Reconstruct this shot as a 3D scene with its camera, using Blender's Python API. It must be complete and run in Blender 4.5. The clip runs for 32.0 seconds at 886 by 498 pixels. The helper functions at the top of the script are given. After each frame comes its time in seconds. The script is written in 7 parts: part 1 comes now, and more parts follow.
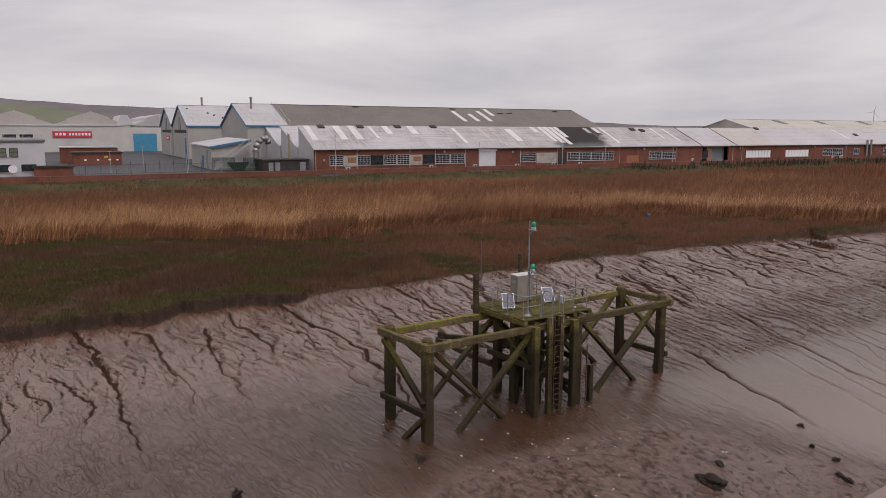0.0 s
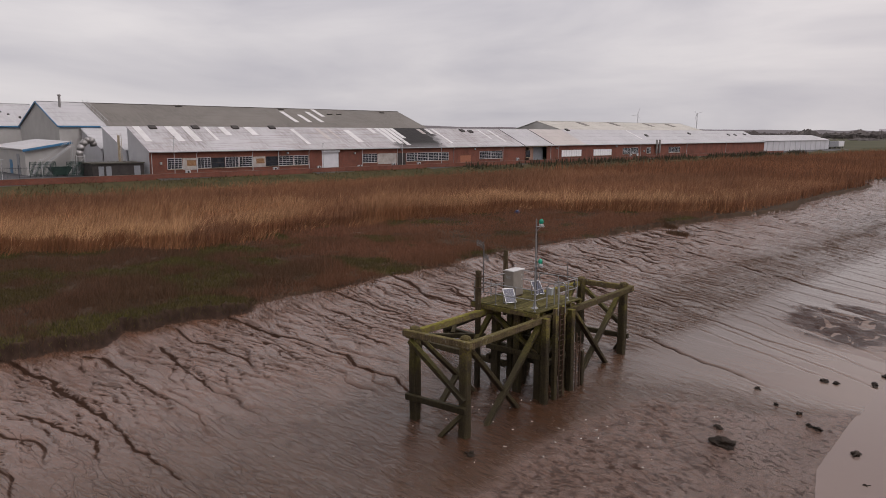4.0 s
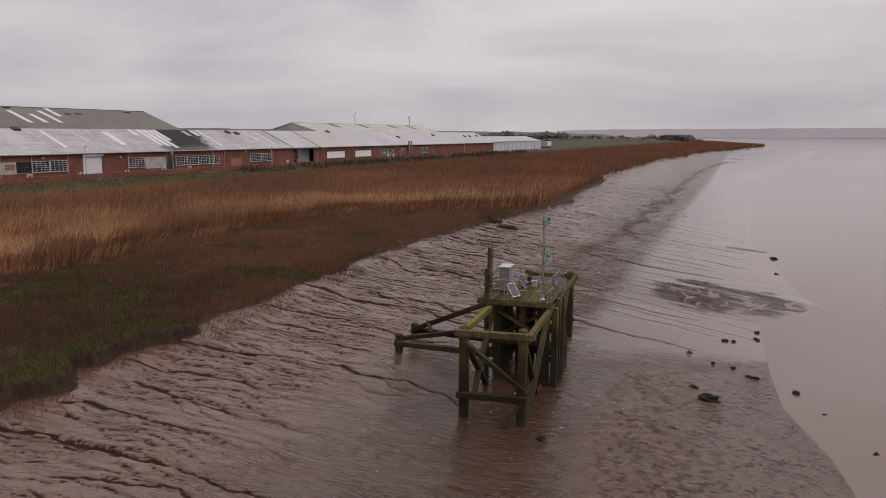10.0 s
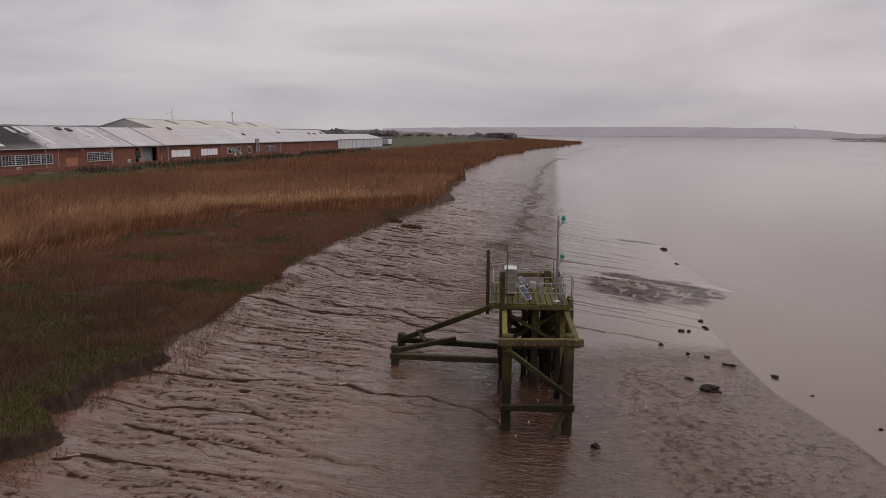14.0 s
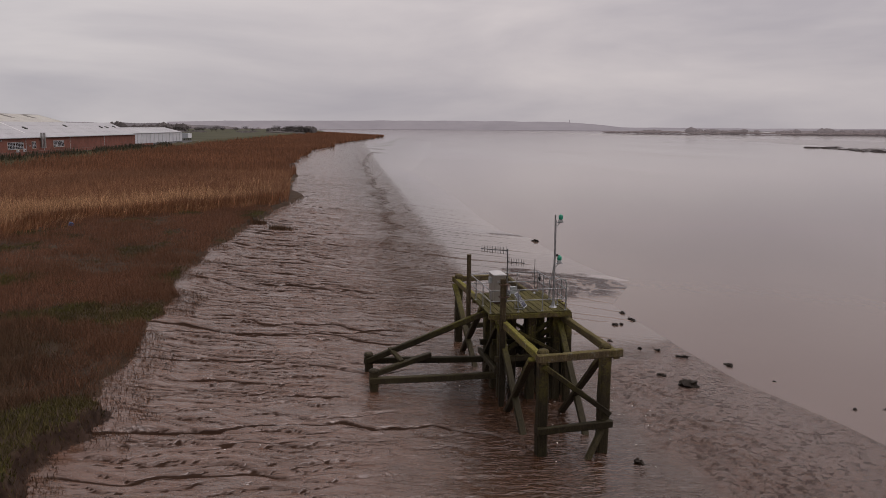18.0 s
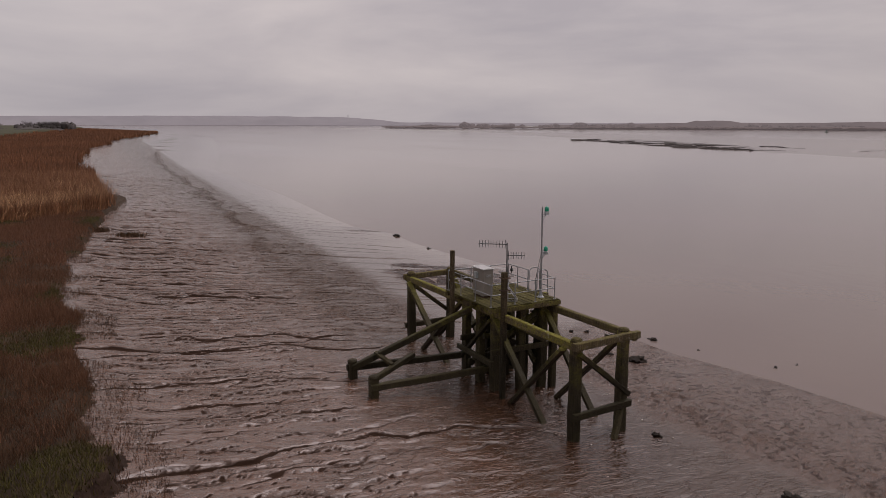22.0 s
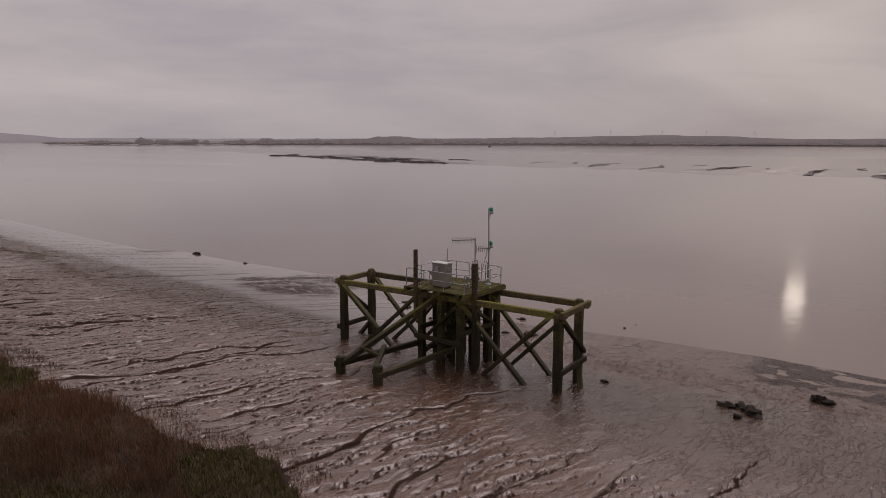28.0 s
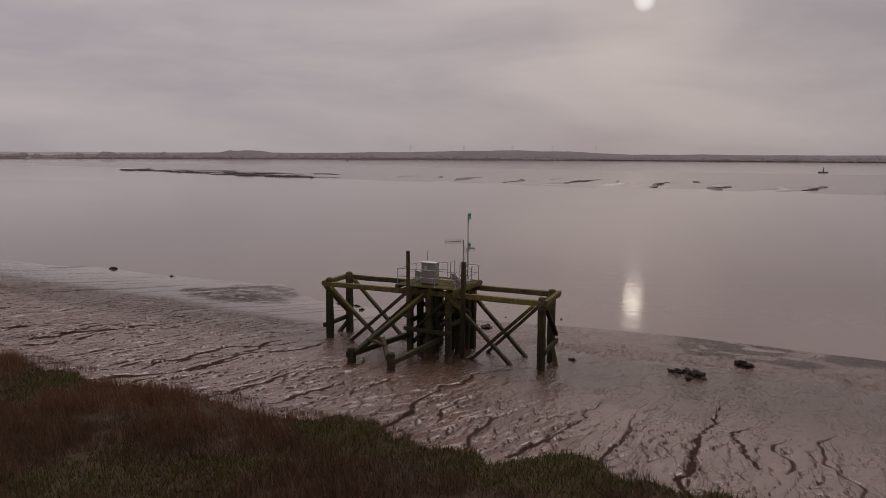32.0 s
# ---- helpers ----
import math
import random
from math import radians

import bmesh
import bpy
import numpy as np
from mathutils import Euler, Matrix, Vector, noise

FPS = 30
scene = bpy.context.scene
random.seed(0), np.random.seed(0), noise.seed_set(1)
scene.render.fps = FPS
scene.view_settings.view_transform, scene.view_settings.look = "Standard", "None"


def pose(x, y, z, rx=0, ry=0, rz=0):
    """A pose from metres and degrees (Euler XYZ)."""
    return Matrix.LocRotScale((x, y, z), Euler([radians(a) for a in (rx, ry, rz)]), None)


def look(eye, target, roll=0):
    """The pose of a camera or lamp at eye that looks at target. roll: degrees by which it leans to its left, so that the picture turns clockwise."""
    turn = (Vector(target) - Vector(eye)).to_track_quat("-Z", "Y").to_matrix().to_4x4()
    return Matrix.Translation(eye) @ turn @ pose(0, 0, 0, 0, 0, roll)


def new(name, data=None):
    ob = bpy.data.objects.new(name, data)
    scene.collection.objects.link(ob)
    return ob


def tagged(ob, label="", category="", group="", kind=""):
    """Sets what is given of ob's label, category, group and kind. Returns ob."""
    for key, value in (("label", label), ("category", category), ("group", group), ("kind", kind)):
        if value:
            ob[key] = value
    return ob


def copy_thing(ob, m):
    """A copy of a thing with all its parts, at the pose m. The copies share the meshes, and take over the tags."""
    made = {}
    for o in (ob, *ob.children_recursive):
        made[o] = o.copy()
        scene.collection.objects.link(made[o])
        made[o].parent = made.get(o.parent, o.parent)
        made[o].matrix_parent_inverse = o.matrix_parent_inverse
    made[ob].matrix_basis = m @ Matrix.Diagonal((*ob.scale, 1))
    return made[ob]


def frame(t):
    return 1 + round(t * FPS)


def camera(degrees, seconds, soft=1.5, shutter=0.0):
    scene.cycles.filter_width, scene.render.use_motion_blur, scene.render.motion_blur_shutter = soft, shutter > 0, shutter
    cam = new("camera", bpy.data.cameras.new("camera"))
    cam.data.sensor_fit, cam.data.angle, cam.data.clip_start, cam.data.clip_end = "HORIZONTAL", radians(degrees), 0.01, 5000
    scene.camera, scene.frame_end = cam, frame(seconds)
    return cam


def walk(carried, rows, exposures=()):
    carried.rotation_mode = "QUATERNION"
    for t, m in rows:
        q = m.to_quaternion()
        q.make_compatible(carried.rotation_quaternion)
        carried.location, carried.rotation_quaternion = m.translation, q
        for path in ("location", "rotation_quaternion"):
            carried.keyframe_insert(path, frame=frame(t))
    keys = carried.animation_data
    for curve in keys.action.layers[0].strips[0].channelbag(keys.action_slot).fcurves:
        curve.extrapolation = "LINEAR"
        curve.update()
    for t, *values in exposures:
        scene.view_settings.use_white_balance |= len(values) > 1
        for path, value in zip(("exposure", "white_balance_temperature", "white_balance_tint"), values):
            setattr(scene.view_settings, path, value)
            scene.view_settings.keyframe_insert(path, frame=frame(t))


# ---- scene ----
cam = camera(62.5, 32.0, soft=0.5)
PATH = [
    (0, (27.021, -24.66, 13.414), (25.393, -23.544, 13.092), 0.2),
    (3, (22.436, -30.709, 13.420), (21.068, -29.282, 13.100), 0.2),
    (6, (16.784, -35.923, 13.456), (15.734, -34.25, 13.142), 0.3),
    (9, (10.197, -39.672, 13.512), (9.482, -37.831, 13.2), 0.3),
    (11, (5.716, -41.068, 13.500), (5.215, -39.155, 13.189), 0.2),
    (13, (0.573, -40.804, 13.442), (0.299, -38.847, 13.13), 0.3),
    (17, (-8.771, -36.259, 13.330), (-8.516, -34.3, 13.007), 0.4),
    (19, (-13.345, -34.141, 13.279), (-12.811, -32.243, 12.943), 0.3),
    (21, (-17.869, -32.075, 13.259), (-17.058, -30.279, 12.917), 0.2),
    (23, (-22.656, -30.23, 13.202), (-21.582, -28.576, 12.868), 0.1),
    (25, (-27.289, -28.389, 13.167), (-25.972, -26.919, 12.845), -0.0),
    (28, (-34.354, -25.579, 13.103), (-32.777, -24.385, 12.807), 0.1),
    (30, (-38.786, -23.77, 13.080), (-37.094, -22.745, 12.803), 0.1),
    (32, (-43.324, -21.689, 13.051), (-41.538, -20.826, 12.795), 0.3),
]
walk(cam, [(t, look(eye, target, roll)) for t, eye, target, roll in PATH], [(0, 0.22, 6500, 10), (6, 0.15, 6500, 10), (13, -0.02, 6500, 10), (21, -0.16, 6600, 12), (25, -0.28, 6700, 13.5), (32, -0.40, 6700, 13.5)])

# ---------------------------------------------------------------- light
SUN_DIR = Vector((0.9632, 0.1865, 0.1935)).normalized()
world = bpy.data.worlds.new("overcast_sky")
scene.world = world
world.use_nodes = True
wn, wl = world.node_tree.nodes, world.node_tree.links
wn.clear()


def wnode(kind, **values):
    n = wn.new(kind)
    for key, value in values.items():
        n.inputs[key.replace("_", " ")].default_value = value
    return n


w_out, w_bg = wnode("ShaderNodeOutputWorld"), wnode("ShaderNodeBackground", Strength=1.0)
w_co = wnode("ShaderNodeTexCoord")
w_sky = wnode("ShaderNodeTexSky")
w_sky.sky_type, w_sky.sun_disc = "NISHITA", False
w_sky.sun_elevation = math.asin(SUN_DIR.z)
w_sky.sun_rotation = math.atan2(SUN_DIR.x, SUN_DIR.y)
w_sky.air_density, w_sky.dust_density = 1.0, 1.0
# cloud sheet: flattened noise, streaky towards the horizon
w_map = wnode("ShaderNodeMapping")
w_map.inputs["Scale"].default_value = (1.0, 1.0, 4.5)
w_noise = wnode("ShaderNodeTexNoise", Scale=2.1, Detail=6.0, Roughness=0.52, Distortion=0.35)
w_ramp = wn.new("ShaderNodeValToRGB")
w_ramp.color_ramp.elements[0].position, w_ramp.color_ramp.elements[0].color = 0.34, (0.500, 0.466, 0.500, 1)
w_ramp.color_ramp.elements[1].position, w_ramp.color_ramp.elements[1].color = 0.66, (0.716, 0.657, 0.660, 1)
w_sep = wnode("ShaderNodeSeparateXYZ")
w_low = wnode("ShaderNodeMapRange")
w_low.inputs["From Min"].default_value, w_low.inputs["From Max"].default_value = -0.02, 0.30
w_low.inputs["To Min"].default_value, w_low.inputs["To Max"].default_value = 0.86, 1.08
# the sheet is brightest high on the sun's side
w_high = wnode("ShaderNodeMapRange")
w_high.interpolation_type = "SMOOTHSTEP"
w_high.inputs["From Min"].default_value, w_high.inputs["From Max"].default_value = 0.85, 1.0
w_high.inputs["To Min"].default_value, w_high.inputs["To Max"].default_value = 0.0, 5.6
w_side = wn.new("ShaderNodeVectorMath")
w_side.operation = "DOT_PRODUCT"
w_side.inputs[1].default_value = Vector((0.55, 0.085, 0.83)).normalized()
w_sum = wn.new("ShaderNodeMath")
w_sum.operation = "ADD"
w_dull = wn.new("ShaderNodeVectorMath")
w_dull.operation = "DOT_PRODUCT"
w_dull.inputs[1].default_value = (0.995, -0.10, 0.0)
w_dulled = wnode("ShaderNodeMapRange")
w_dulled.interpolation_type = "SMOOTHSTEP"
w_dulled.inputs["From Min"].default_value, w_dulled.inputs["From Max"].default_value = 0.66, 1.0
w_dulled.inputs["To Min"].default_value, w_dulled.inputs["To Max"].default_value = 1.0, 0.83
w_times = wn.new("ShaderNodeMath")
w_times.operation = "MULTIPLY"
w_grad = wn.new("ShaderNodeVectorMath")
w_grad.operation = "SCALE"
# thinner cloud round the sun
w_dot = wn.new("ShaderNodeVectorMath")
w_dot.operation = "DOT_PRODUCT"
w_dot.inputs[1].default_value = SUN_DIR
w_halo = wn.new("ShaderNodeValToRGB")
for e, p, c in zip((w_halo.color_ramp.elements[0], w_halo.color_ramp.elements.new(0.86), w_halo.color_ramp.elements.new(0.966),
                    w_halo.color_ramp.elements[-1]), (0.0, 0.62, 0.925, 1.0),
                   ((0, 0, 0, 1), (0.004, 0.004, 0.003, 1), (0.034, 0.028, 0.021, 1), (0.125, 0.105, 0.076, 1))):
    e.position, e.color = p, c
w_near = wnode("ShaderNodeMapRange")
w_near.inputs["From Min"].default_value, w_near.inputs["From Max"].default_value = 0.90, 1.0
w_disc = wnode("ShaderNodeMapRange")
w_disc.interpolation_type = "SMOOTHSTEP"
w_disc.inputs["From Min"].default_value, w_disc.inputs["From Max"].default_value = 0.99988, 1.00001
w_disc.inputs["To Max"].default_value = 0.5
w_add1, w_add2, w_mix, w_cool = (wn.new("ShaderNodeMix") for _ in range(4))
for m in (w_add1, w_add2, w_mix, w_cool):
    m.data_type = "RGBA"
w_add1.blend_type = w_add2.blend_type = "ADD"
w_add1.inputs["Factor"].default_value = w_add2.inputs["Factor"].default_value = 1.0
w_mix.inputs["Factor"].default_value = 0.97
w_cool.blend_type = "MULTIPLY"
w_cool.inputs["B"].default_value = (0.972, 1.004, 1.016, 1)
w_west = wnode("ShaderNodeMapRange")
w_west.interpolation_type = "SMOOTHSTEP"
w_west.inputs["From Min"].default_value, w_west.inputs["From Max"].default_value = 0.25, -0.65
w_sks = wn.new("ShaderNodeVectorMath")
w_sks.operation = "SCALE"
w_sks.inputs["Scale"].default_value = 0.02
for a, b in ((w_co.outputs["Generated"], w_map.inputs["Vector"]), (w_map.outputs[0], w_noise.inputs["Vector"]),
             (w_noise.outputs["Fac"], w_ramp.inputs["Fac"]), (w_co.outputs["Generated"], w_sep.inputs[0]),
             (w_sep.outputs["Z"], w_low.inputs["Value"]), (w_ramp.outputs["Color"], w_grad.inputs[0]),
             (w_co.outputs["Generated"], w_dull.inputs[0]), (w_dull.outputs["Value"], w_dulled.inputs["Value"]), (w_low.outputs["Result"], w_times.inputs[0]), (w_dulled.outputs["Result"], w_times.inputs[1]), (w_times.outputs[0], w_sum.inputs[0]), (w_co.outputs["Generated"], w_side.inputs[0]), (w_side.outputs["Value"], w_high.inputs["Value"]), (w_high.outputs["Result"], w_sum.inputs[1]), (w_sum.outputs[0], w_grad.inputs["Scale"]), (w_co.outputs["Generated"], w_dot.inputs[0]),
             (w_dot.outputs["Value"], w_near.inputs["Value"]), (w_near.outputs["Result"], w_halo.inputs["Fac"]),
             (w_dot.outputs["Value"], w_disc.inputs["Value"]), (w_dull.outputs["Value"], w_west.inputs["Value"]), (w_west.outputs["Result"], w_cool.inputs["Factor"]), (w_grad.outputs[0], w_cool.inputs["A"]), (w_cool.outputs["Result"], w_add1.inputs["A"]),
             (w_halo.outputs["Color"], w_add1.inputs["B"]), (w_add1.outputs["Result"], w_add2.inputs["A"]),
             (w_disc.outputs["Result"], w_add2.inputs["B"]), (w_sky.outputs[0], w_sks.inputs[0]),
             (w_sks.outputs[0], w_mix.inputs["A"]), (w_add2.outputs["Result"], w_mix.inputs["B"]),
             (w_mix.outputs["Result"], w_bg.inputs["Color"]), (w_bg.outputs[0], w_out.inputs["Surface"])):
    wl.new(a, b)

sun = new("sun", bpy.data.lights.new("sun", "SUN"))
sun.data.energy, sun.data.angle, sun.data.color = 0.0019, radians(1.4), (1.0, 0.90, 0.76)
sun.rotation_mode = "QUATERNION"
sun.rotation_quaternion = SUN_DIR.to_track_quat("Z", "Y")


# ---------------------------------------------------------------- materials
class Mat:
    """A node material with noise-driven colour, roughness and bump."""

    def __init__(self, name, rough=0.8, metal=0.0, spec=0.5):
        self.m = bpy.data.materials.new(name)
        self.m.use_nodes = True
        self.n, self.l = self.m.node_tree.nodes, self.m.node_tree.links
        self.b = self.n["Principled BSDF"]
        self.b.inputs["Roughness"].default_value = rough
        self.b.inputs["Metallic"].default_value = metal
        self.b.inputs["Specular IOR Level"].default_value = spec
        self.co = self.n.new("ShaderNodeTexCoord").outputs["Object"]
        self.geo = self.n.new("ShaderNodeNewGeometry")
        self.pos = self.geo.outputs["Position"]

    def noise(self, scale, detail=3.0, rough=0.55, stretch=None, src=None, distort=0.0):
        n = self.n.new("ShaderNodeTexNoise")
        n.inputs["Scale"].default_value, n.inputs["Detail"].default_value = scale, detail
        n.inputs["Roughness"].default_value, n.inputs["Distortion"].default_value = rough, distort
        v = src or self.pos
        if stretch:
            mp = self.n.new("ShaderNodeMapping")
            mp.inputs["Scale"].default_value = stretch
            self.l.new(v, mp.inputs["Vector"])
            v = mp.outputs[0]
        self.l.new(v, n.inputs["Vector"])
        return n.outputs["Fac"]

    def ramp(self, fac, *stops):
        r = self.n.new("ShaderNodeValToRGB")
        el = r.color_ramp.elements
        while len(el) < len(stops):
            el.new(0.5)
        for e, (p, c) in zip(el, stops):
            e.position, e.color = p, (*c, 1) if len(c) == 3 else c
        self.l.new(fac, r.inputs["Fac"])
        return r.outputs["Color"]

    def range(self, v, a, b, c=0.0, d=1.0, smooth=False):
        r = self.n.new("ShaderNodeMapRange")
        if smooth:
            r.interpolation_type = "SMOOTHSTEP"
        for key, x in (("From Min", a), ("From Max", b), ("To Min", c), ("To Max", d)):
            r.inputs[key].default_value = x
        self.l.new(v, r.inputs["Value"])
        return r.outputs["Result"]

    def math(self, op, a, b):
        m = self.n.new("ShaderNodeMath")
        m.operation = op
        for i, x in enumerate((a, b)):
            if isinstance(x, (int, float)):
                m.inputs[i].default_value = x
            else:
                self.l.new(x, m.inputs[i])
        return m.outputs[0]

    def mix(self, fac, a, b, kind="MIX"):
        m = self.n.new("ShaderNodeMix")
        m.data_type, m.blend_type = "RGBA", kind
        for key, x in (("Factor", fac), ("A", a), ("B", b)):
            if isinstance(x, (int, float)):
                m.inputs[key].default_value = x
            elif isinstance(x, tuple):
                m.inputs[key].default_value = (*x, 1)
            else:
                self.l.new(x, m.inputs[key])
        return m.outputs["Result"]

    def axis(self, which, src=None):
        s = self.n.new("ShaderNodeSeparateXYZ")
        self.l.new(src or self.pos, s.inputs[0])
        return s.outputs[which]

    def attr(self, name):
        a = self.n.new("ShaderNodeAttribute")
        a.attribute_name = name
        return a.outputs["Fac"]

    def vec(self, x, y):
        c = self.n.new("ShaderNodeCombineXYZ")
        self.l.new(x, c.inputs["X"])
        self.l.new(y, c.inputs["Y"])
        return c.outputs[0]

    def random(self, island=False):
        return self.geo.outputs["Random Per Island"] if island else self.n.new("ShaderNodeObjectInfo").outputs["Random"]

    def color(self, c):
        if isinstance(c, tuple):
            self.b.inputs["Base Color"].default_value = (*c, 1)
        else:
            self.l.new(c, self.b.inputs["Base Color"])
        return self

    def rough(self, v):
        self.l.new(v, self.b.inputs["Roughness"])
        return self

    def bump(self, fac, strength=0.4, dist=0.02):
        b = self.n.new("ShaderNodeBump")
        b.inputs["Strength"].default_value, b.inputs["Distance"].default_value = strength, dist
        self.l.new(fac, b.inputs["Height"])
        self.l.new(b.outputs[0], self.b.inputs["Normal"])
        return self


def simple(name, dark, light, scale=3.0, rough=0.8, metal=0.0, bump=0.2, dist=0.01, stretch=None, island=False, spec=0.5, vary=0.0):
    k = Mat(name, rough, metal, spec)
    f = k.noise(scale, 5.0, 0.6, stretch)
    c = k.ramp(f, (0.3, dark), (0.72, light))
    if vary:
        r = k.range(k.random(island), 0, 1, 1 - vary, 1 + vary)
        v = k.n.new("ShaderNodeVectorMath")
        v.operation = "SCALE"
        k.l.new(c, v.inputs[0])
        k.l.new(r, v.inputs["Scale"])
        c = v.outputs[0]
    k.color(c)
    if bump:
        k.bump(k.noise(scale * 6, 4.0, 0.6, stretch), bump, dist)
    return k.m


def mud_material():
    """Wet tidal mud: pillows parted by creases with painted shade that follow the ebb, slurry, a smooth wet flat and a
    crumbly crust.
    """
    k = Mat("wet_mud", 0.3, spec=0.5)
    x, y = k.axis("X"), k.axis("Y")
    band, crust, dark_crust = k.attr("band"), k.attr("crust"), k.attr("dark_crust")
    big = k.noise(0.09, 4.0, 0.6, (0.7, 0.35, 1))
    mid = k.noise(0.8, 5.0, 0.62, (0.6, 1.3, 1), distort=0.6)
    up = k.range(k.math("SUBTRACT", x, k.math("MULTIPLY", y, 0.05)), -11.0, -1.0, 1.0, 0.0, True)
    flat = k.math("MULTIPLY", k.range(k.math("SUBTRACT", x, k.math("MULTIPLY", y, 0.075)), 0.2, 3.2, 0.0, 1.0, True), k.range(k.math("SUBTRACT", y, k.math("MULTIPLY", x, 0.3)), 2.0, 8.0, 0.0, 1.0, True))
    dx = k.math("MULTIPLY", k.math("ADD", x, 0.5), 0.19)
    dy = k.math("MULTIPLY", k.math("ADD", y, 6.0), 0.105)
    d = k.math("ADD", k.math("MULTIPLY", dx, dx), k.math("MULTIPLY", dy, dy))
    slurry = k.math("MULTIPLY", k.range(k.math("ADD", d, k.math("MULTIPLY", k.noise(0.35, 4.0), 0.9)), 0.65, 1.55, 1.0, 0.0, True), k.range(crust, 0, 1, 1.0, 0.15))
    # the ebb's lines run down the bank and lean downstream
    lean = k.math("MULTIPLY", x, k.range(y, -8.0, 34.0, 0.0, 0.30))
    flow = k.math("ADD", y, lean)
    fv = k.vec(x, k.math("ADD", flow, k.math("MULTIPLY", k.noise(0.6, 2.0, 0.5), 0.6)))
    calm = k.noise(0.20, 3.0, 0.55, (0.8, 1.3, 1))
    still = k.math("SUBTRACT", 1.0, k.math("MAXIMUM", flat, k.math("MULTIPLY", crust, 0.9)))
    wet_still = k.math("MULTIPLY", still, k.range(slurry, 0, 1, 1.0, 0.35))
    height, lines_all = None, None
    # overlapping plates whose lips face upstream, with shade painted into the groove under each lip
    for size, broad, b_amp, small, s_amp, wide, lo, hi, lip, where in (
            (0.40, (0.22, 0.65, 1), 3.0, (1.0, 1.8, 1), 0.9, 0.050, 0.42, 0.60, 0.030, k.math("MAXIMUM", wet_still, band)),
            (1.90, (0.06, 0.20, 1), 8.0, (0.25, 0.5, 1), 3.2, 0.220, 0.36, 0.52, 0.050, k.math("MULTIPLY", k.math("MAXIMUM", still, band), k.range(y, 60.0, 85.0, 0.0, 1.0, True)))):
        bend = k.math("ADD", k.math("MULTIPLY", k.noise(1.0, 2.0, 0.5, broad), b_amp), k.math("MULTIPLY", k.noise(1.0, 3.0, 0.55, small), s_amp))
        saw = k.math("FRACT", k.math("DIVIDE", k.math("ADD", flow, bend), size), 0)
        m = k.math("ADD", k.math("MULTIPLY", k.noise(0.5, 3.0, 0.6, (0.7, 2.0, 1)), 0.8), k.math("MULTIPLY", calm, 0.2))
        mask = k.math("MULTIPLY", k.math("MAXIMUM", k.range(m, lo, hi, 0.0, 1.0, True), band), where)
        groove = k.math("MULTIPLY", k.math("SUBTRACT", 1.0, saw), size)
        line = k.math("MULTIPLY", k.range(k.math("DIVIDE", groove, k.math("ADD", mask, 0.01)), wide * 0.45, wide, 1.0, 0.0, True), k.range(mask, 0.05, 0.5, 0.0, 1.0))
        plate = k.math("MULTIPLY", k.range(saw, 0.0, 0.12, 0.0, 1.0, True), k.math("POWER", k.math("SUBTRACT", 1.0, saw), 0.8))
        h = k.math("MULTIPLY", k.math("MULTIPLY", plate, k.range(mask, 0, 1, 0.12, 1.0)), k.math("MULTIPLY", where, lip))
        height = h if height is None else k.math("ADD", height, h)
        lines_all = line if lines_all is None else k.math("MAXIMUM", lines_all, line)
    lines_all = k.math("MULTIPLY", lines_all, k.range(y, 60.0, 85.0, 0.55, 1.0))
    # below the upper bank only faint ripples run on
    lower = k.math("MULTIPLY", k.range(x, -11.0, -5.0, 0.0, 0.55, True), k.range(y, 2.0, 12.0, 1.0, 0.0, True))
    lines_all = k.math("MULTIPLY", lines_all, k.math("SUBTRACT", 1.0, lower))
    # small scales between them
    n = k.noise(1.0, 2.6, 0.5, (0.9, 3.0, 1), fv)
    dist = k.math("ABSOLUTE", k.math("SUBTRACT", n, 0.5), 0)
    where = k.math("MAXIMUM", k.math("MULTIPLY", still, k.range(up, 0.2, 1.0, 1.0, 0.6)), band)
    mask = k.math("MULTIPLY", where, k.range(k.noise(0.5, 3.0, 0.6), 0.36, 0.6, 0.2, 1.0))
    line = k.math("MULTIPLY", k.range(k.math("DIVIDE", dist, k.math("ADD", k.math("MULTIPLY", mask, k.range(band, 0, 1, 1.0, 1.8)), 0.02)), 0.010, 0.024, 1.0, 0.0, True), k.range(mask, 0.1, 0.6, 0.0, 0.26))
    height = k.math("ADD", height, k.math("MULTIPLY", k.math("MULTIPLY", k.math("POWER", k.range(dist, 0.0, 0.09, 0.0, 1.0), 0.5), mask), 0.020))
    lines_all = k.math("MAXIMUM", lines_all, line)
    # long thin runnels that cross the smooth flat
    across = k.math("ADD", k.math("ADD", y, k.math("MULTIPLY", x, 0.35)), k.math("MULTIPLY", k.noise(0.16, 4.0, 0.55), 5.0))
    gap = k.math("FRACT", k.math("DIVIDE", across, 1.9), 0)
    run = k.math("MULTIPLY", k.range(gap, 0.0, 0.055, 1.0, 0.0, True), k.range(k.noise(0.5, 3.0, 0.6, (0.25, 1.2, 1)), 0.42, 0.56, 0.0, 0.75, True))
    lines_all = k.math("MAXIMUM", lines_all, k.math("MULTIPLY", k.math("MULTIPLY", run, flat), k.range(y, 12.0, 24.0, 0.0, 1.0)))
    # painted groove shade from the mesh, with a ragged edge
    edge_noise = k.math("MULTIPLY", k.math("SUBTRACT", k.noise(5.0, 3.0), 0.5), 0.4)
    lines_all = k.math("MAXIMUM", lines_all, k.range(k.math("ADD", k.attr("groove_shade"), edge_noise), 0.30, 0.62, 0.0, 1.0, True))
